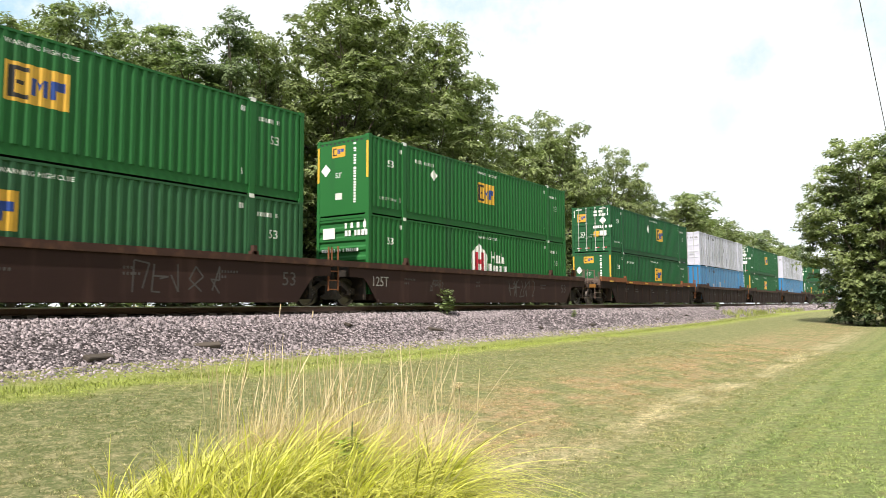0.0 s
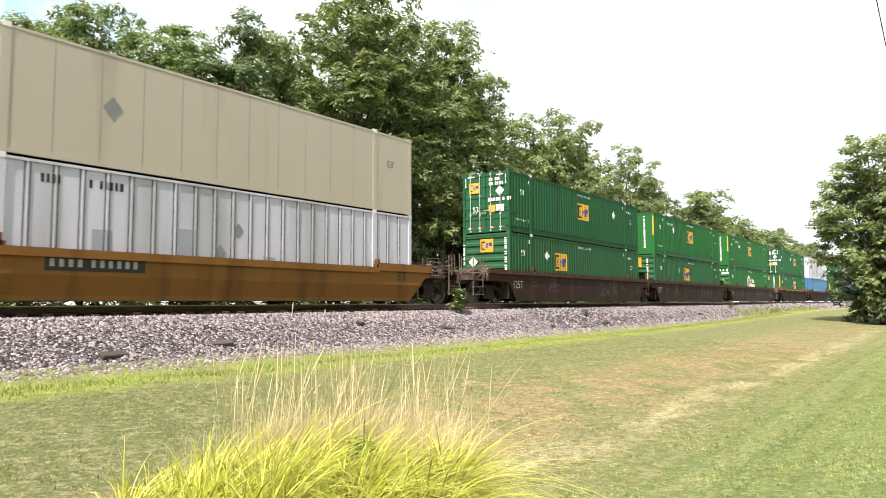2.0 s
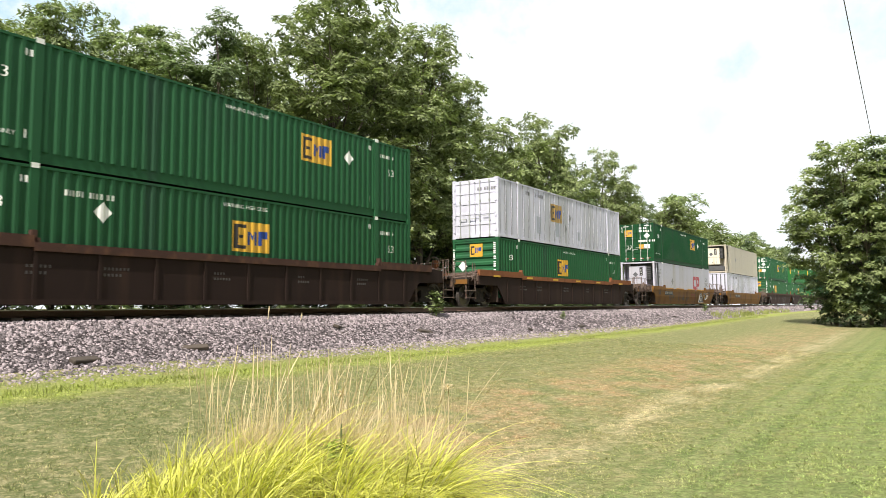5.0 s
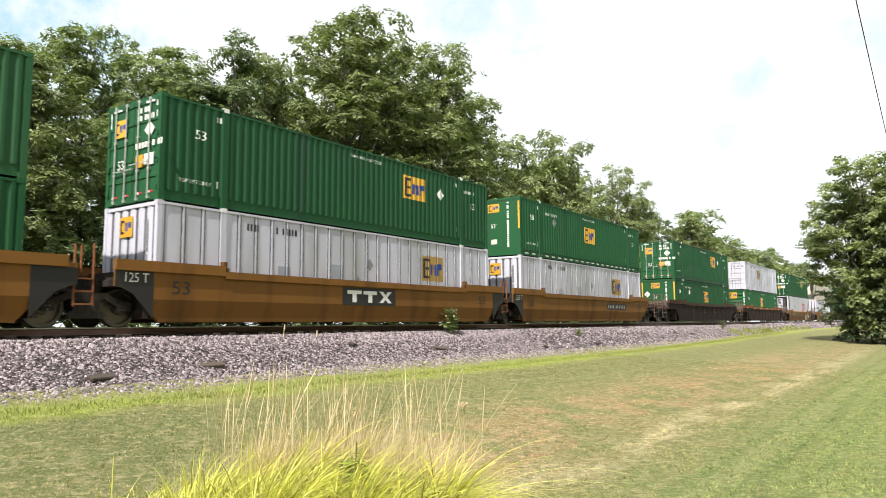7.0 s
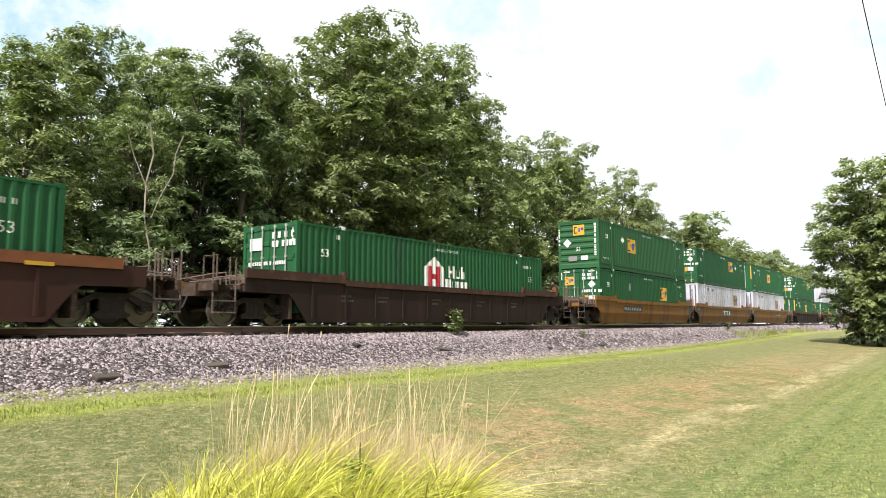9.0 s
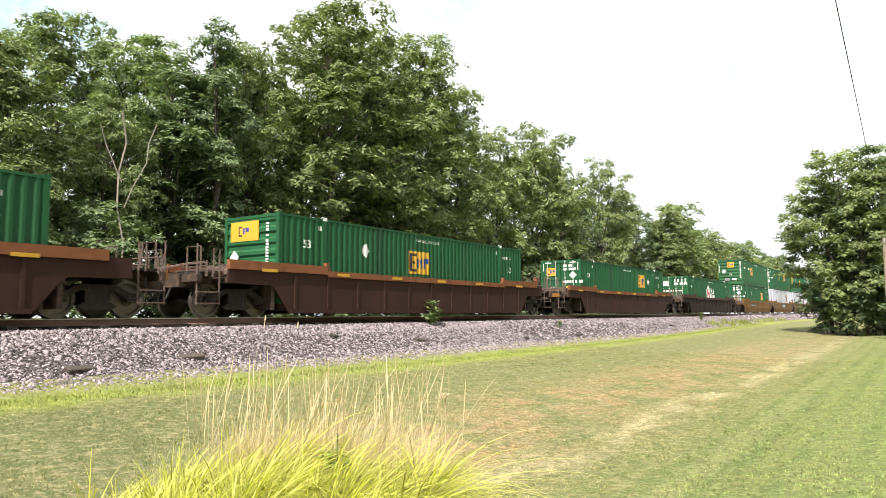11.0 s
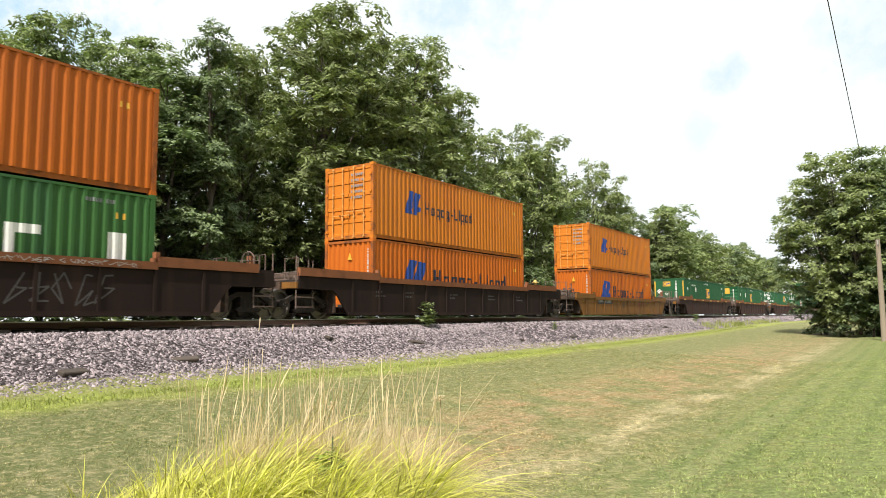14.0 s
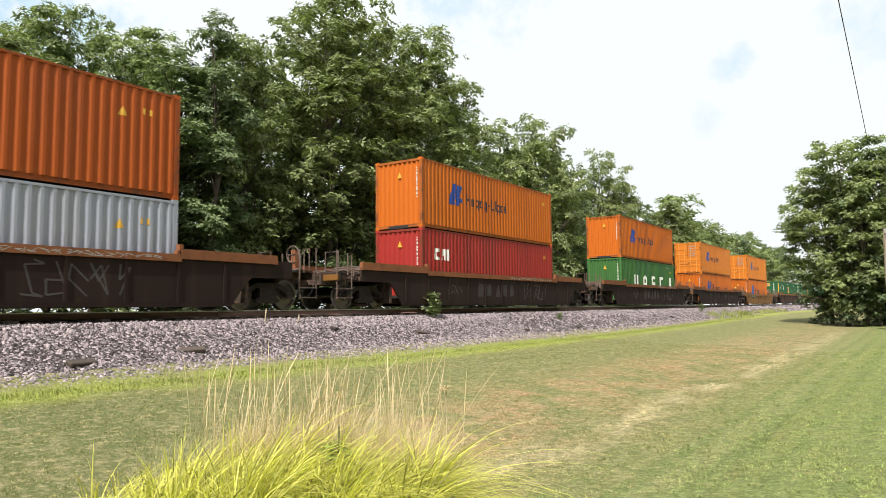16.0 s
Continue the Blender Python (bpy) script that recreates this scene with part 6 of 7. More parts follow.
def tree_variant(seed, height, radius, tufts, twigs, per, size, leaf, trunk_h=0.2, bark=None, lobes=14, top=0.55, puff=0.85):
    """Trunk, limbs and a crown of leafy tufts on upright lobes, with gaps between; returns two meshes round the origin.
    tufts: how many; twigs: rosettes in each; top: how far the widest part lies up the crown; puff: a tuft's size in metres."""
    rng = np.random.default_rng(seed)
    r = random.Random(seed)
    bm = bmesh.new()
    base_r = 0.014 * height
    pts = [Vector((0, 0, -0.3))]
    for i in range(1, 7):
        pts.append(Vector((r.uniform(-0.2, 0.2) * i * 0.4, r.uniform(-0.2, 0.2) * i * 0.4, height * 0.86 * i / 6)))
    for i in range(6):
        tube(bm, pts[i], pts[i + 1], base_r * (1 - i / 6.6), base_r * (1 - (i + 1) / 6.6), 8, False)
    centres, sizes = [], []
    for i in range(lobes):
        q = (i + 0.5) / lobes
        h = trunk_h + (0.94 - trunk_h) * q
        k = math.sqrt(max(0.05, 1 - ((q - (1 - top)) / (1 - top if q < 1 - top else top)) ** 2 * 0.92))
        a = i * 2.4 + r.uniform(-0.4, 0.4)
        s = radius * r.uniform(0.30, 0.46) * (0.55 + 0.45 * k)
        off = max(0.0, radius * k * r.uniform(0.86, 1.06) - s)
        c = Vector((off * math.cos(a), off * math.sin(a), min(height * h, height - s * 1.15)))
        centres.append(c)
        sizes.append(s)
        st = pts[min(5, max(1, int(h * 5.2)))]
        mid = st.lerp(c, 0.5) + Vector((0, 0, 0.03 * height * r.random()))
        tube(bm, st, mid, base_r * 0.34, base_r * 0.2, 6, False)
        tube(bm, mid, c, base_r * 0.2, base_r * 0.08, 5, False)
        for _ in range(4):
            e = c + Vector((r.gauss(0, 1), r.gauss(0, 1), r.gauss(0.4, 0.7))).normalized() * s * 0.85
            tube(bm, mid.lerp(c, 0.6), e, base_r * 0.09, base_r * 0.03, 4, False)
    wood = bpy.data.meshes.new("trunk")
    bm.to_mesh(wood)
    bm.free()
    wood.materials.append(bark or BARK)
    w = np.array(sizes) ** 2
    pick = rng.choice(len(centres), tufts, p=w / w.sum())
    d = rng.normal(0, 1, (tufts, 3))
    d[:, 2] = d[:, 2] * 0.9 + 0.25
    d /= np.linalg.norm(d, axis=1)[:, None]
    deep = np.where(rng.random(tufts) < 0.22, 0.55, 1.0)
    rad = np.array(sizes)[pick] * (0.80 + 0.34 * rng.random(tufts)) * deep
    heart = np.array([tuple(q) for q in centres])[pick] + d * rad[:, None] * np.array((1, 1, 1.2))
    heart[:, 2] = np.minimum(heart[:, 2], height - 0.2)
    n = tufts * twigs
    own = np.repeat(np.arange(tufts), twigs)
    e = rng.normal(0, 1, (n, 3))
    e[:, 2] = np.abs(e[:, 2]) * 0.95 - 0.3
    e += d[own] * 0.45
    e /= np.linalg.norm(e, axis=1)[:, None]
    tuft = puff * (0.55 + 0.75 * rng.random(tufts))
    c = heart[own] + e * (tuft[own] * (0.35 + 0.75 * rng.random(n) ** 0.6))[:, None] * np.array((1.1, 1.1, 0.8))
    axes = e * 0.55 + np.array((0, 0, 0.75)) + rng.normal(0, 0.22, (n, 3))
    axes /= np.linalg.norm(axes, axis=1)[:, None]
    v, f = leaves(rng, c, axes, per, size)
    return wood, mesh_np("crown", v, f, leaf)


def plant(variant, x, y, z, s, turn, name, label, category, group, kind="", wide=1.0):
    t = thing(name, label, category, group, kind)
    for n, me in zip(("trunk", "crown"), variant):
        o = new(n, me)
        o.parent = t
    t.matrix_basis = Matrix.LocRotScale((x, y, z), Euler((0, 0, turn)), (s * wide, s * wide, s))
    return t


VARIANTS = [
    tree_variant(1, 18, 5.6, 300, 19, 11, 0.27, LEAF, 0.16, lobes=24),
    tree_variant(2, 18, 2.6, 120, 17, 11, 0.27, LEAF_DARK, 0.2, lobes=13, top=0.7, puff=0.7),
    tree_variant(3, 18, 3.6, 190, 18, 11, 0.27, LEAF, 0.18, lobes=16, top=0.65),
    tree_variant(4, 18, 4.6, 220, 17, 11, 0.27, LEAF_PALE, 0.14, lobes=18, top=0.5),
]
MID_VARIANTS = [
    tree_variant(31, 18, 6.0, 200, 12, 9, 0.42, LEAF, 0.12, lobes=22),
    tree_variant(32, 18, 5.2, 170, 12, 9, 0.42, LEAF_DARK, 0.12, lobes=18),
    tree_variant(33, 18, 4.2, 140, 12, 9, 0.42, LEAF, 0.14, lobes=16, top=0.65),
]
FAR_VARIANTS = [
    tree_variant(21, 18, 5.8, 95, 8, 8, 0.66, LEAF, 0.1, lobes=14, puff=1.2),
    tree_variant(22, 18, 5.2, 90, 8, 8, 0.66, LEAF_DARK, 0.1, lobes=14, puff=1.2),
    tree_variant(23, 18, 4.6, 85, 8, 8, 0.66, LEAF_PALE, 0.1, lobes=14, puff=1.2),
]
# the first and third carry leaves darkened to stand for canopy shade
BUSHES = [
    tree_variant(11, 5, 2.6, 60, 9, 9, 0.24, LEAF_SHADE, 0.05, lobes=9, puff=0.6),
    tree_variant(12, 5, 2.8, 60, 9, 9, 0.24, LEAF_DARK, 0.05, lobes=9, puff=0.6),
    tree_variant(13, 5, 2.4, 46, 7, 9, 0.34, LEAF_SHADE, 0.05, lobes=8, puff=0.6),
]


def build_woods():
    r = random.Random(9)
    # x, y, height above the rail, variant, width: the crowns that make the skyline behind the track
    skyline = [
        (-30, 2.5, 11.6, 3, 1.0), (-30, 7.5, 11.6, 2, 1.1), (-29, 12.4, 11.6, 2, 1.0), (-35, 17.4, 15.7, 3, 0.85), (-36, 22.2, 16.6, 3, 0.9), (-30, 17.3, 10.6, 3, 0.8),
        (-30.5, 20.9, 13.2, 1, 1.3), (-29, 22.3, 15.2, 1, 0.85), (-30.5, 25.6, 15.8, 2, 0.8),
        (-30, 31.8, 20.0, 0, 0.98), (-30.5, 37.0, 20.6, 2, 0.7), (-30, 40.9, 21.6, 2, 0.88), (-30, 46.2, 19.0, 2, 0.88),
    ]
    middle = [(-31, 54.6, 16.8, 2, 0.8, ), (-30, 60.4, 18.2, 0, 0.78), (-30.5, 65.8, 17.6, 2, 0.8), (-31, 71.5, 14.4, 1, 0.7), (-30, 77.0, 17.7, 0, 0.72), (-30.5, 84, 15.8, 2, 0.8), (-31, 91, 14.2, 1, 0.9), (-29, 97, 14.8, 2, 1.0)]
    far = [(-29, 104.0, 17.0, 2, 1.1), (-31, 114, 13, 1, 1.0), (-31, 124, 13.0, 0, 1.0), (-31, 134, 14.0, 0, 1.0), (-29, 154, 15.6, 2, 1.1), (-31, 163, 12.5, 1, 1.0), (-30, 175, 13, 0, 1.0), (-30, 190, 14, 1, 1.0), (-30, 210, 16.5, 2, 1.0), (-30, 240, 14, 0, 1.0), (-30, 280, 15, 1, 1.0),
           (-28, 98, 13.8, 0, 1.0), (-28, 111, 13.8, 2, 1.0), (-28, 119, 13.4, 0, 1.0), (-28.5, 128, 13.2, 2, 1.0), (-28, 141, 12.8, 1, 1.0), (-28.5, 148, 13, 0, 1.0), (-28.5, 168, 13.5, 2, 1.0), (-29, 182, 13.5, 0, 1.0), (-29, 200, 14, 1, 1.0)]
    for rows, made in ((skyline, VARIANTS), (middle, MID_VARIANTS), (far, FAR_VARIANTS)):
        for x, y, h, k, w in rows:
            z = ground_z(x, y) - 0.1
            plant(made[k], x, y, z, (h - z) / 18, r.uniform(0, 6.28), "tree", "tall leafy green tree at the edge of the wood", "tree", "trees behind the track", wide=w)
    # a second row behind, which closes the wood up to a little below the skyline
    for x, y, h, k in ((-37, 3, 12.4, 1), (-37, 9, 12.6, 0), (-38, 15, 13.2, 1), (-38, 27, 14.6, 0), (-37, 31.5, 17.4, 1), (-37, 36.5, 19.2, 2), (-38, 42.5, 20.8, 1), (-37, 48.5, 21.4, 2),
                       (-37, 55.5, 18.8, 1), (-38, 66, 15.2, 2), (-37, 73, 19.0, 1), (-37, 82, 18.2, 2), (-38, 93, 17.0, 1), (-37, 104, 15.4, 1)):
        z = ground_z(x, y) - 0.1
        plant(MID_VARIANTS[k], x, y, z, (h - z) / 18, r.uniform(0, 6.28), "tree", "leafy green tree deeper in the wood", "tree", "trees behind the track", wide=0.85)
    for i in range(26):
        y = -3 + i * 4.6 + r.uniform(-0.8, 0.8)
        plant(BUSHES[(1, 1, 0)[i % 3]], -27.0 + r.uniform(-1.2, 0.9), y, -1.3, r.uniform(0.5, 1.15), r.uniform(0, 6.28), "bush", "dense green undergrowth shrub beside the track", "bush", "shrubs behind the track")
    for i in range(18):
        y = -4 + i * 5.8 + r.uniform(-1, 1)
        plant(BUSHES[2], -33.5 + r.uniform(-1.5, 1.5), y, -1.3, r.uniform(1.4, 1.9), r.uniform(0, 6.28), "bush", "tall shrub, its leaf colour darkened for the shade under the trees", "bush", "shrubs behind the track")
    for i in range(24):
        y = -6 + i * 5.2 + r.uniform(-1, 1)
        plant(BUSHES[2], -31.5 + r.uniform(-1, 1), y, -1.6, r.uniform(0.55, 0.75), r.uniform(0, 6.28), "bush", "low shrub on the wood's floor, its leaf colour darkened for shade", "bush", "shrubs behind the track", wide=1.9)
    # the clump on the far side of the lawn
    for x, y, h, k in ((-4.2, 57, 11.7, 0), (-5.3, 58.5, 9.2, 1), (-3.0, 55.8, 10.2, 2), (-2.0, 58, 11.6, 1), (-0.2, 60, 12.2, 0), (1.6, 56, 11.0, 1), (4.6, 58, 11.5, 0)):
        z = ground_z(x, y) - 0.2
        plant(MID_VARIANTS[k % 3], x, y, z, (h - z) / 18, r.uniform(0, 6.28), "tree", "leafy green tree standing on the lawn's edge", "tree", "trees on the lawn's edge")
    for x, y, s in ((-5.6, 58.0, 0.75), (-4.2, 56.6, 0.85), (-2.2, 55.4, 1.0), (0.2, 55.0, 1.2), (2.4, 55.5, 1.3), (4.6, 56.5, 1.4), (-0.8, 57.5, 1.4)):
        plant(BUSHES[0], x, y, ground_z(x, y) - 0.2, s, r.uniform(0, 6.28), "bush", "shrub below the trees on the lawn, its leaf colour darkened for shade", "bush", "shrubs on the lawn's edge")
    # unseen rows, added to keep low sky light off the train's sides
    for x, n in ((12.5, 21), (19, 16)):
        for i in range(n):
            plant(FAR_VARIANTS[i % 2], x + r.uniform(-1, 1.5), -48 + 126 * i / n, -1.6, r.uniform(0.82, 1.0), r.uniform(0, 6.28), "tree", "unseen tree added to block low sky light on the open side", "tree", "trees round the lawn")


build_woods()


def blades(name, rng, base, height, lean, width, material, label, segs=3, head=0.0, droop=0.35, wind=0.0):
    """Bent strips of grass, each rooted at a base point; droop: how far the tips hang, wind: a common lean towards +x."""
    n = len(base)
    a = rng.random(n) * 2 * math.pi
    side = np.stack([np.cos(a), np.sin(a), np.zeros(n)], 1)
    b = a + math.pi / 2 + rng.normal(0, 0.5, n)
    out = np.stack([np.cos(b) + wind, np.sin(b) + wind, np.zeros(n)], 1) * lean[:, None]
    hang = droop * np.minimum(lean, 1.2) * (0.6 + 0.8 * rng.random(n))
    vs = []
    for i in range(segs + 1):
        t = i / segs
        p = base + out * (t ** 1.8) * height[:, None] + np.array((0, 0, 1.0)) * (height * (t - hang * t ** 2.6))[:, None]
        w = width * (1 - t ** 1.7) * 0.5 + width * 0.04
        if head:
            w = width * (0.3 if t < 0.75 else (head if t < 0.99 else 0.2)) * np.ones(n)
        vs += [p - side * w[:, None], p + side * w[:, None]]
    v = np.stack(vs, 1).reshape(-1, 3)
    k = 2 * (segs + 1)
    f = np.concatenate([np.arange(n)[:, None] * k + np.array([2 * i, 2 * i + 1, 2 * i + 3, 2 * i + 2]) for i in range(segs)])
    return tagged(new(name, mesh_np(name, v, f, material)), label, "grass", kind="stuff")


def build_grass():
    rng = np.random.default_rng(3)

    def rim(base, cx, cy, r0):
        """Shorter towards the rim of a clump."""
        q = np.hypot(base[:, 0] - cx, base[:, 1] - cy) / r0
        return 1.0 - 0.42 * np.minimum(1.0, q) ** 2

    def spots(n, cx, cy, rx, ry, turn):
        """Scattered in an oval, thinner towards its rim."""
        a, q = rng.random(n) * 2 * math.pi, rng.random(n) ** 0.6
        p = np.stack([np.cos(a) * q * rx, np.sin(a) * q * ry], 1)
        c, s = math.cos(turn), math.sin(turn)
        x, y = cx + p[:, 0] * c - p[:, 1] * s, cy + p[:, 0] * s + p[:, 1] * c
        return np.stack([x, y, np.array([ground_z(a, b) for a, b in zip(x, y)]) - 0.02], 1)

    n = 12000
    base = spots(n, -4.0, 3.56, 1.2, 0.92, 0.72)
    tuft = np.array([noise.noise((a * 2.6, b * 2.6, 2.0)) for a, b, _ in base])
    blades("tall_grass", rng, base, (0.98 + 0.42 * rng.random(n) + 0.7 * tuft) * rim(base, -3.9, 3.65, 1.9), 0.3 + 0.5 * rng.random(n), 0.011 + 0.012 * rng.random(n), BLADE, "clump of tall yellow-green arching grass", 8, 0.0, 1.25, 0.42)
    n = 7500
    base = spots(n, -4.18, 4.4, 1.0, 0.6, 0.72)
    tuft = np.array([noise.noise((a * 3.5, b * 3.5, 6.0)) for a, b, _ in base])
    blades("dry_grass", rng, base, (0.66 + 0.42 * rng.random(n) + 0.35 * tuft) * rim(base, -4.3, 4.4, 2.0), 0.05 + 0.42 * rng.random(n), 0.0032 + 0.004 * rng.random(n), STRAW, "tall dry straw-coloured grass stalks", 6, 0.0, 0.4, 0.5)
    n = 900
    base = spots(n, -4.8, 3.95, 0.8, 0.5, 0.72)
    blades("dry_grass", rng, base, 0.5 + 0.45 * rng.random(n), 0.05 + 0.5 * rng.random(n), 0.003 + 0.003 * rng.random(n), STALK, "thin greenish-grey grass stalks", 6, 0.0, 0.4, 0.35)
    n = 290
    blades("seed_heads", rng, spots(n, -4.2, 4.45, 1.2, 0.62, 0.76), 1.0 + 0.6 * rng.random(n), 0.03 + 0.26 * rng.random(n), 0.0036 + 0.002 * rng.random(n), STRAW, "pale dry grass stems with seed heads", 9, 0.8, 0.35, 0.35)
    # short lawn grass, thick near the camera
    n = 400000
    x, y = rng.uniform(-13.2, 0.8, n), 0.8 + 30 * rng.random(n) ** 1.5
    tuft = np.array([noise.noise((a * 5.0, b * 5.0, 1.0)) + 0.6 * noise.noise((a * 1.3, b * 0.8, 4.0)) for a, b in zip(x, y)])
    x, y = x[tuft > -0.12], y[tuft > -0.12]
    n = len(x)
    base = np.stack([x, y, np.array([ground_z(a, b) for a, b in zip(x, y)]) - 0.005], 1)
    blades("lawn_grass", rng, base, 0.016 + 0.026 * rng.random(n), 0.3 + 0.9 * rng.random(n), (0.008 + 0.009 * rng.random(n)) * (0.8 + 0.03 * y), LAWN_TUFT, "short mown lawn grass with dry blades", 1)
    # longer fringe where the lawn meets the ballast
    n = 11000
    x, y = TOE + rng.normal(0.3, 0.32, n), 3 + 70 * rng.random(n) ** 1.5
    base = np.stack([x, y, np.array([ground_z(a, b) for a, b in zip(x, y)]) - 0.01], 1)
    blades("verge_grass", rng, base, 0.05 + 0.09 * rng.random(n), 0.2 + 0.6 * rng.random(n), 0.010 + 0.010 * rng.random(n), VERGE, "bright uncut grass fringe along the ballast", 2)


    # uncut tufts at the far end of the ballast's foot
    n = 900
    y = rng.choice((62.0, 67.5, 72.0, 74.5, 82.0, 88.0, 96.0), n) + rng.normal(0, 0.9, n)
    x = -14.25 + rng.normal(0, 0.35, n)
    base = np.stack([x, y, np.array([ground_z(a, b) for a, b in zip(x, y)]) - 0.01], 1)
    blades("verge_grass", rng, base, 0.25 + 0.4 * rng.random(n), 0.15 + 0.4 * rng.random(n), 0.03 + 0.02 * rng.random(n), VERGE, "tall uncut grass tufts beside the ballast", 3)


build_grass()


STALKS = ((-16.05, 14.25, 0.36), (-15.92, 15.45, 0.2))


def build_small_plants():
    weed = thing("weed", "leafy green weed growing out of the ballast", "weed")
    rng = np.random.default_rng(8)
    bm = bmesh.new()
    for k in range(3):
        pipe(bm, [(0, 0, 0), (0.03 * k, 0.04 * k - 0.04, 0.5), (0.05 * k - 0.05, 0.1 * k - 0.1, 1.0)], 0.008, 5)
    part("stem", bm, LEAF_DARK, weed)
    c = np.stack([rng.normal(0, 0.08, 38), rng.normal(0, 0.12, 38), rng.uniform(0.15, 1.05, 38)], 1)
    v, f = leaves(rng, c, np.tile((0.0, 0.0, 1.0), (38, 1)) + rng.normal(0, 0.2, (38, 3)), 8, 0.2)
    o = new("foliage", mesh_np("foliage", v, f, LEAF_PALE))
    o.parent = weed
    weed.location = (-16.0, 22.9, -0.42)
    for x, y, s in ((-15.2, 33.0, 0.4), (-15.4, 62.0, 0.7)):
        copy_thing(weed, pose(x, y, ballast_z(x) - 0.05, 0, 0, y * 40) @ Matrix.Scale(s, 4))
    sprout = thing("weed", "broad-leaved green weed standing among the tall grass", "weed")
    bm = bmesh.new()
    pipe(bm, [(0, 0, 0), (0.01, 0.01, 0.5), (0.03, 0.0, 1.02)], 0.007, 5)
    part("stem", bm, LEAF_DARK, sprout)
    c = np.stack([rng.normal(0, 0.03, 26), rng.normal(0, 0.03, 26), rng.uniform(0.4, 0.95, 26)], 1)
    v, f = leaves(rng, c, np.tile((0.0, 0.0, 1.0), (26, 1)) + rng.normal(0, 0.15, (26, 3)), 6, 0.11)
    o = new("foliage", mesh_np("foliage", v, f, BLADE_GREEN))
    o.parent = sprout
    sprout.location = (-3.75, 4.05, ground_z(-3.75, 4.05) - 0.05)
    for x, y, h in STALKS:
        stalk = thing("dry_stalk", "pale dry weed stalk standing in the ballast", "weed")
        bm = bmesh.new()
        pipe(bm, [(0, 0, -0.05), (0.01, 0.02, h * 0.5), (0.0, 0.05, h)], 0.014, 5)
        part("stem", bm, STRAW, stalk)
        bm = bmesh.new()
        tube(bm, (0, 0.05, h * 0.75), (0, 0.06, h + 0.06), 0.03, 0.012, 6)
        part("seed_head", bm, STRAW, stalk)
        stalk.location = (x, y, ballast_z(x) - 0.03)
    # a wild carrot with a pale flower head beside the tall grass
    for x, y, h in ((-4.3, 6.35, 0.95), (-4.6, 5.0, 1.0)):
        flower = thing("wildflower", "thin dried wildflower with a pale flat head", "flower")
        bm = bmesh.new()
        pipe(bm, [(0, 0, -0.02), (0.02, 0, h * 0.5), (0.0, 0.03, h)], 0.006, 5)
        part("stem", bm, STRAW, flower)
        c = np.stack([rng.normal(0, 0.022, 30), rng.normal(0, 0.022, 30), h + rng.uniform(-0.02, 0.03, 30)], 1)
        v, f = leaves(rng, c, np.tile((0.0, 0.0, 1.0), (30, 1)), 6, 0.03)
        o = new("flower_head", mesh_np("flower_head", v, f, STRAW))
        o.parent = flower
        flower.location = (x, y, ground_z(x, y))


build_small_plants()


def build_dead_trunk():
    t = thing("dead_tree", "bare pale dead trunk among the leafy trees", "tree")
    bm = bmesh.new()
    pipe(bm, [(0, 0, -1), (0.15, 0.1, 2.2), (0.05, -0.15, 3.6), (-0.18, 0.0, 5.0), (-0.05, 0.2, 6.2), (0.1, -0.1, 7.4)], 0.034, 7)
    pipe(bm, [(0.1, 0.1, 3.6), (0.3, 0.3, 4.4), (0.55, 0.7, 5.4), (0.5, 0.8, 6.2), (0.7, 1.0, 7.0)], 0.022, 6)
    pipe(bm, [(0.05, 0.0, 4.6), (-0.1, -0.3, 5.4), (-0.25, -0.5, 6.0), (-0.2, -0.8, 6.8)], 0.02, 6)
    part("trunk", bm, BARK_PALE, t)
    t.location = (-25.2, 15.1, 0.6)


build_dead_trunk()


WIRE_GREY = mat("wire_weathered", (0.07, 0.07, 0.07), 0.7, vary=0.2)


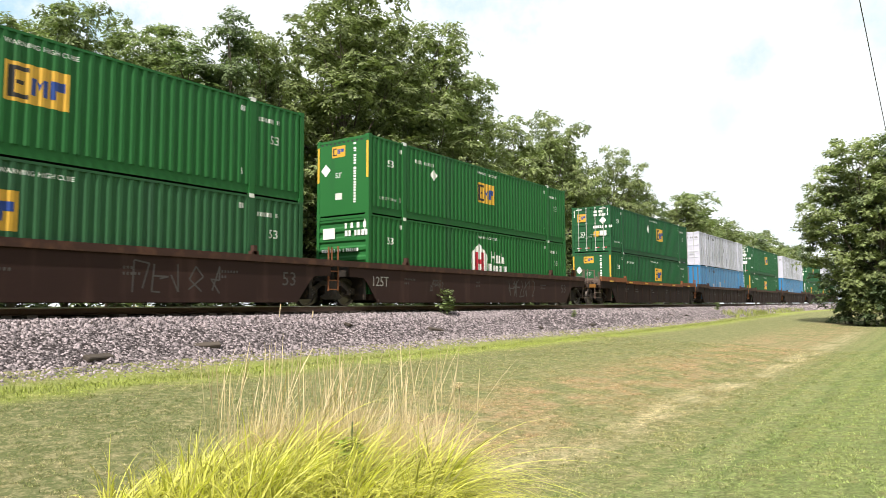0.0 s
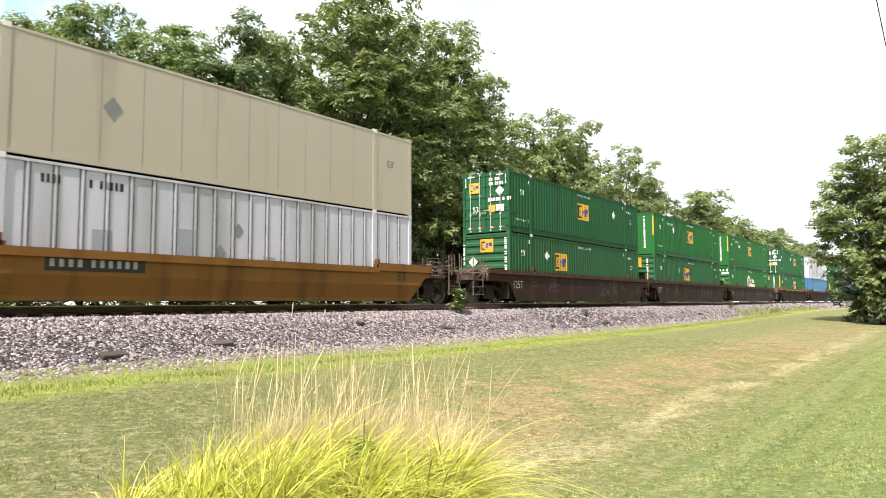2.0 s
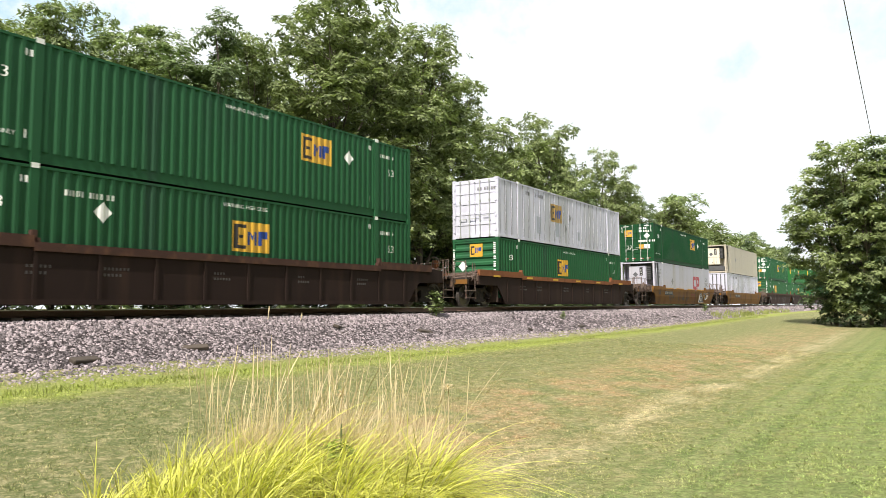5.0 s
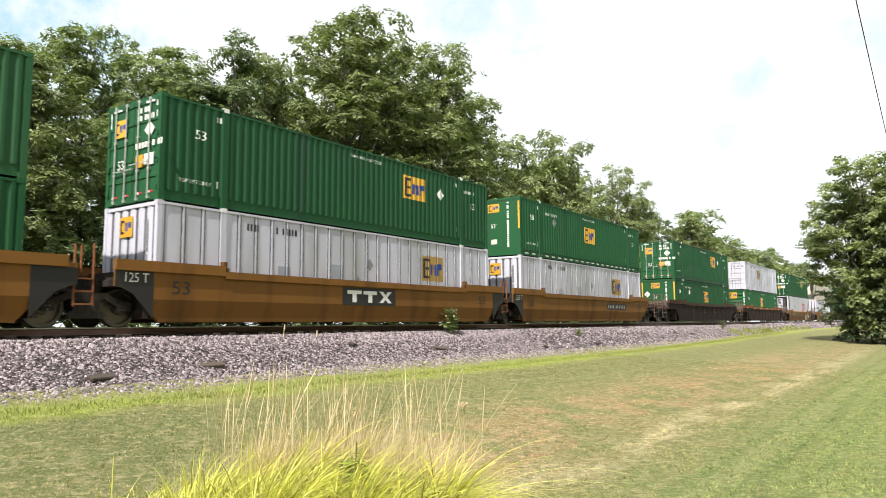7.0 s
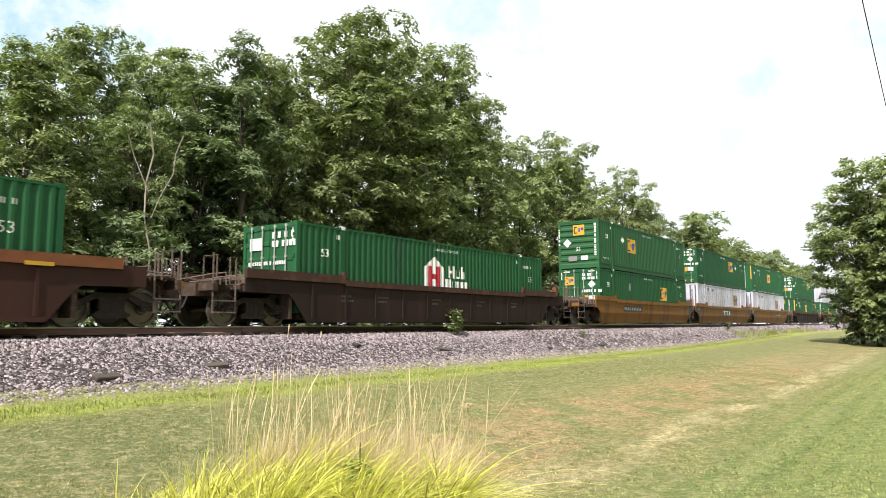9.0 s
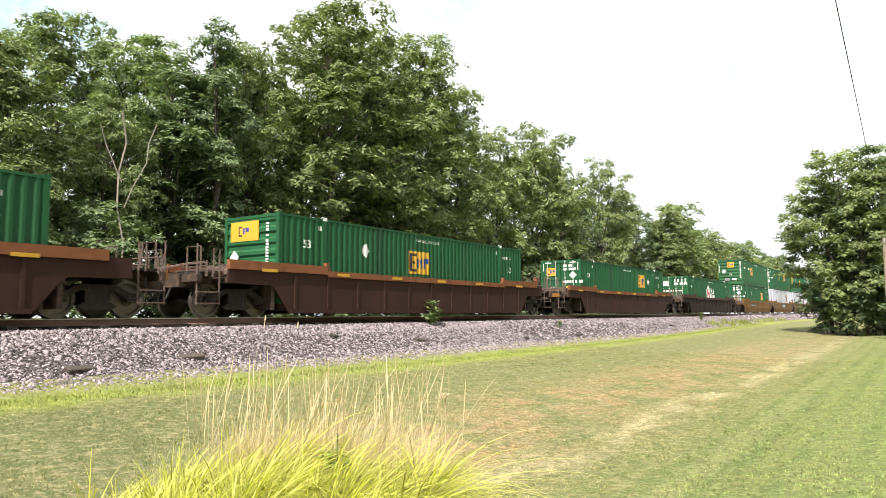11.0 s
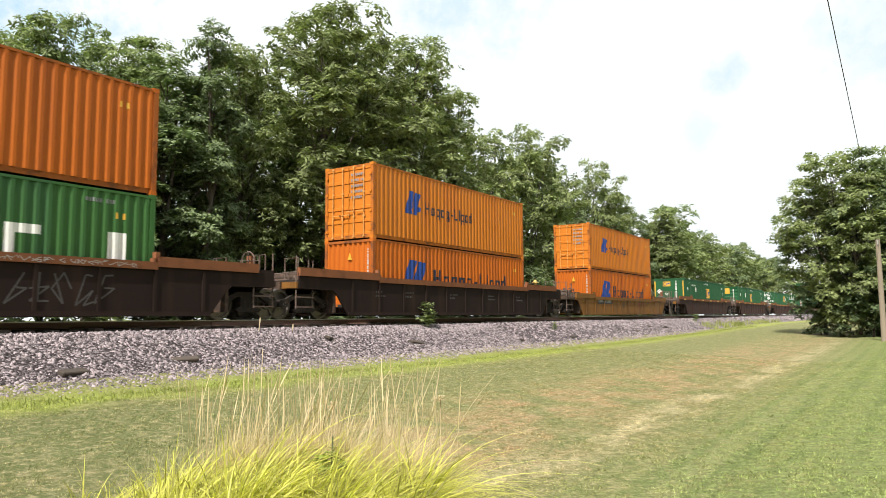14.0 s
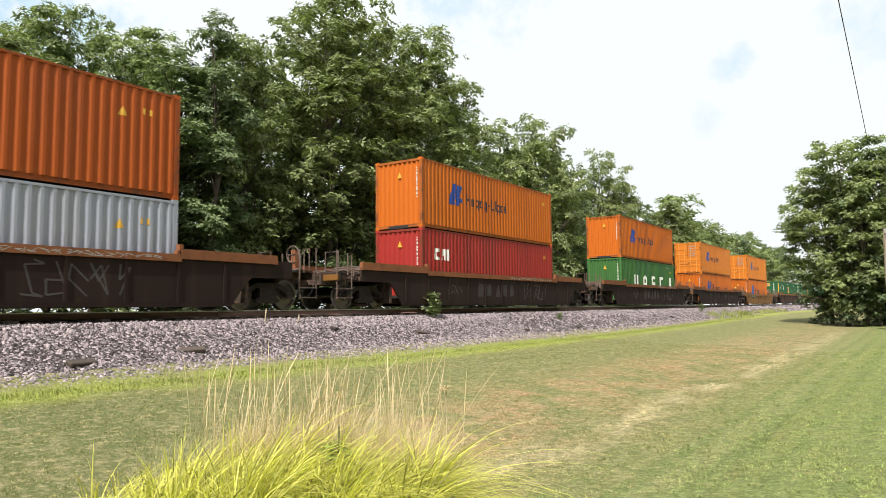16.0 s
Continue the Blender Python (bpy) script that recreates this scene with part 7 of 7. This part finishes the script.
def build_pole_and_wire():
    pole = thing("utility_pole", "weathered wooden utility pole at the lawn's edge", "pole")
    bm = bmesh.new()
    tube(bm, (0, 0, -0.4), (0, 0, 5.9), 0.16, 0.12, 14)
    part("shaft", bm, POLE_WOOD, pole)
    bm = bmesh.new()
    tube(bm, (0.0, -0.16, 5.6), (0.0, -0.16, 5.85), 0.04, 0.05, 8)
    part("insulator", bm, GALV, pole)
    x, y = -1.42, 48.0
    z = ground_z(x, y)
    pole.location = (x, y, z)
    wire = thing("wire", "thin black overhead wire", "wire")
    a, b = Vector((x + 0.06, y - 0.16, z + 5.8)), Vector((-0.21, -32.0, 6.6))
    pts = [a.lerp(b, i / 40) - Vector((0, 0, 4 * 0.05 * (i / 40) * (1 - i / 40))) for i in range(41)]
    bm = bmesh.new()
    pipe(bm, pts, 0.009, 5)
    part("cable", bm, WIRE_GREY, wire)


build_pole_and_wire()


def build_debris():
    rng = random.Random(12)
    bm = boxes((-0.1, 0.1, -0.32, 0.32, -0.05, 0.05))
    bmesh.ops.bevel(bm, geom=bm.edges[:], offset=0.02, segments=1, affect="EDGES")
    first = tagged(part("wood_scrap", bm, TIE_WOOD), "dark splintered scrap of old tie on the ballast", "wood scrap", "scraps on the ballast")
    spots = ((-14.12, 7.74), (-14.4, 10.53), (-14.6, 20.2), (-14.2, 27.5), (-14.2, 33.0), (-14.4, 43.5), (-14.9, 48.0), (-14.7, 50.5), (-15.3, 16.5))
    for i, (x, y) in enumerate(spots):
        m = pose(x, y, ballast_z(x) - 0.01, rng.uniform(-8, 8), 20, rng.uniform(-40, 40))
        if i:
            copy_thing(first, m)
        else:
            first.matrix_basis = m


build_debris()
build_ties()


# degrees of wheel turn in a thirtieth of a second
TURN = 89.0


def motions():
    """The train runs along the track at a nearly steady speed; its wheels turn with it."""
    for ob, mid, z in MOVING:
        walk(ob, [(t, pose(XT, mid + SPEED * (t - 8) - 0.0082 * (t - 8) ** 2, z)) for t in range(0, 17, 2)])
    for w, at in SPINNING:
        walk(w, [(k / 30, at @ pose(0, 0, 0, -TURN * k)) for k in range(481)])


motions()
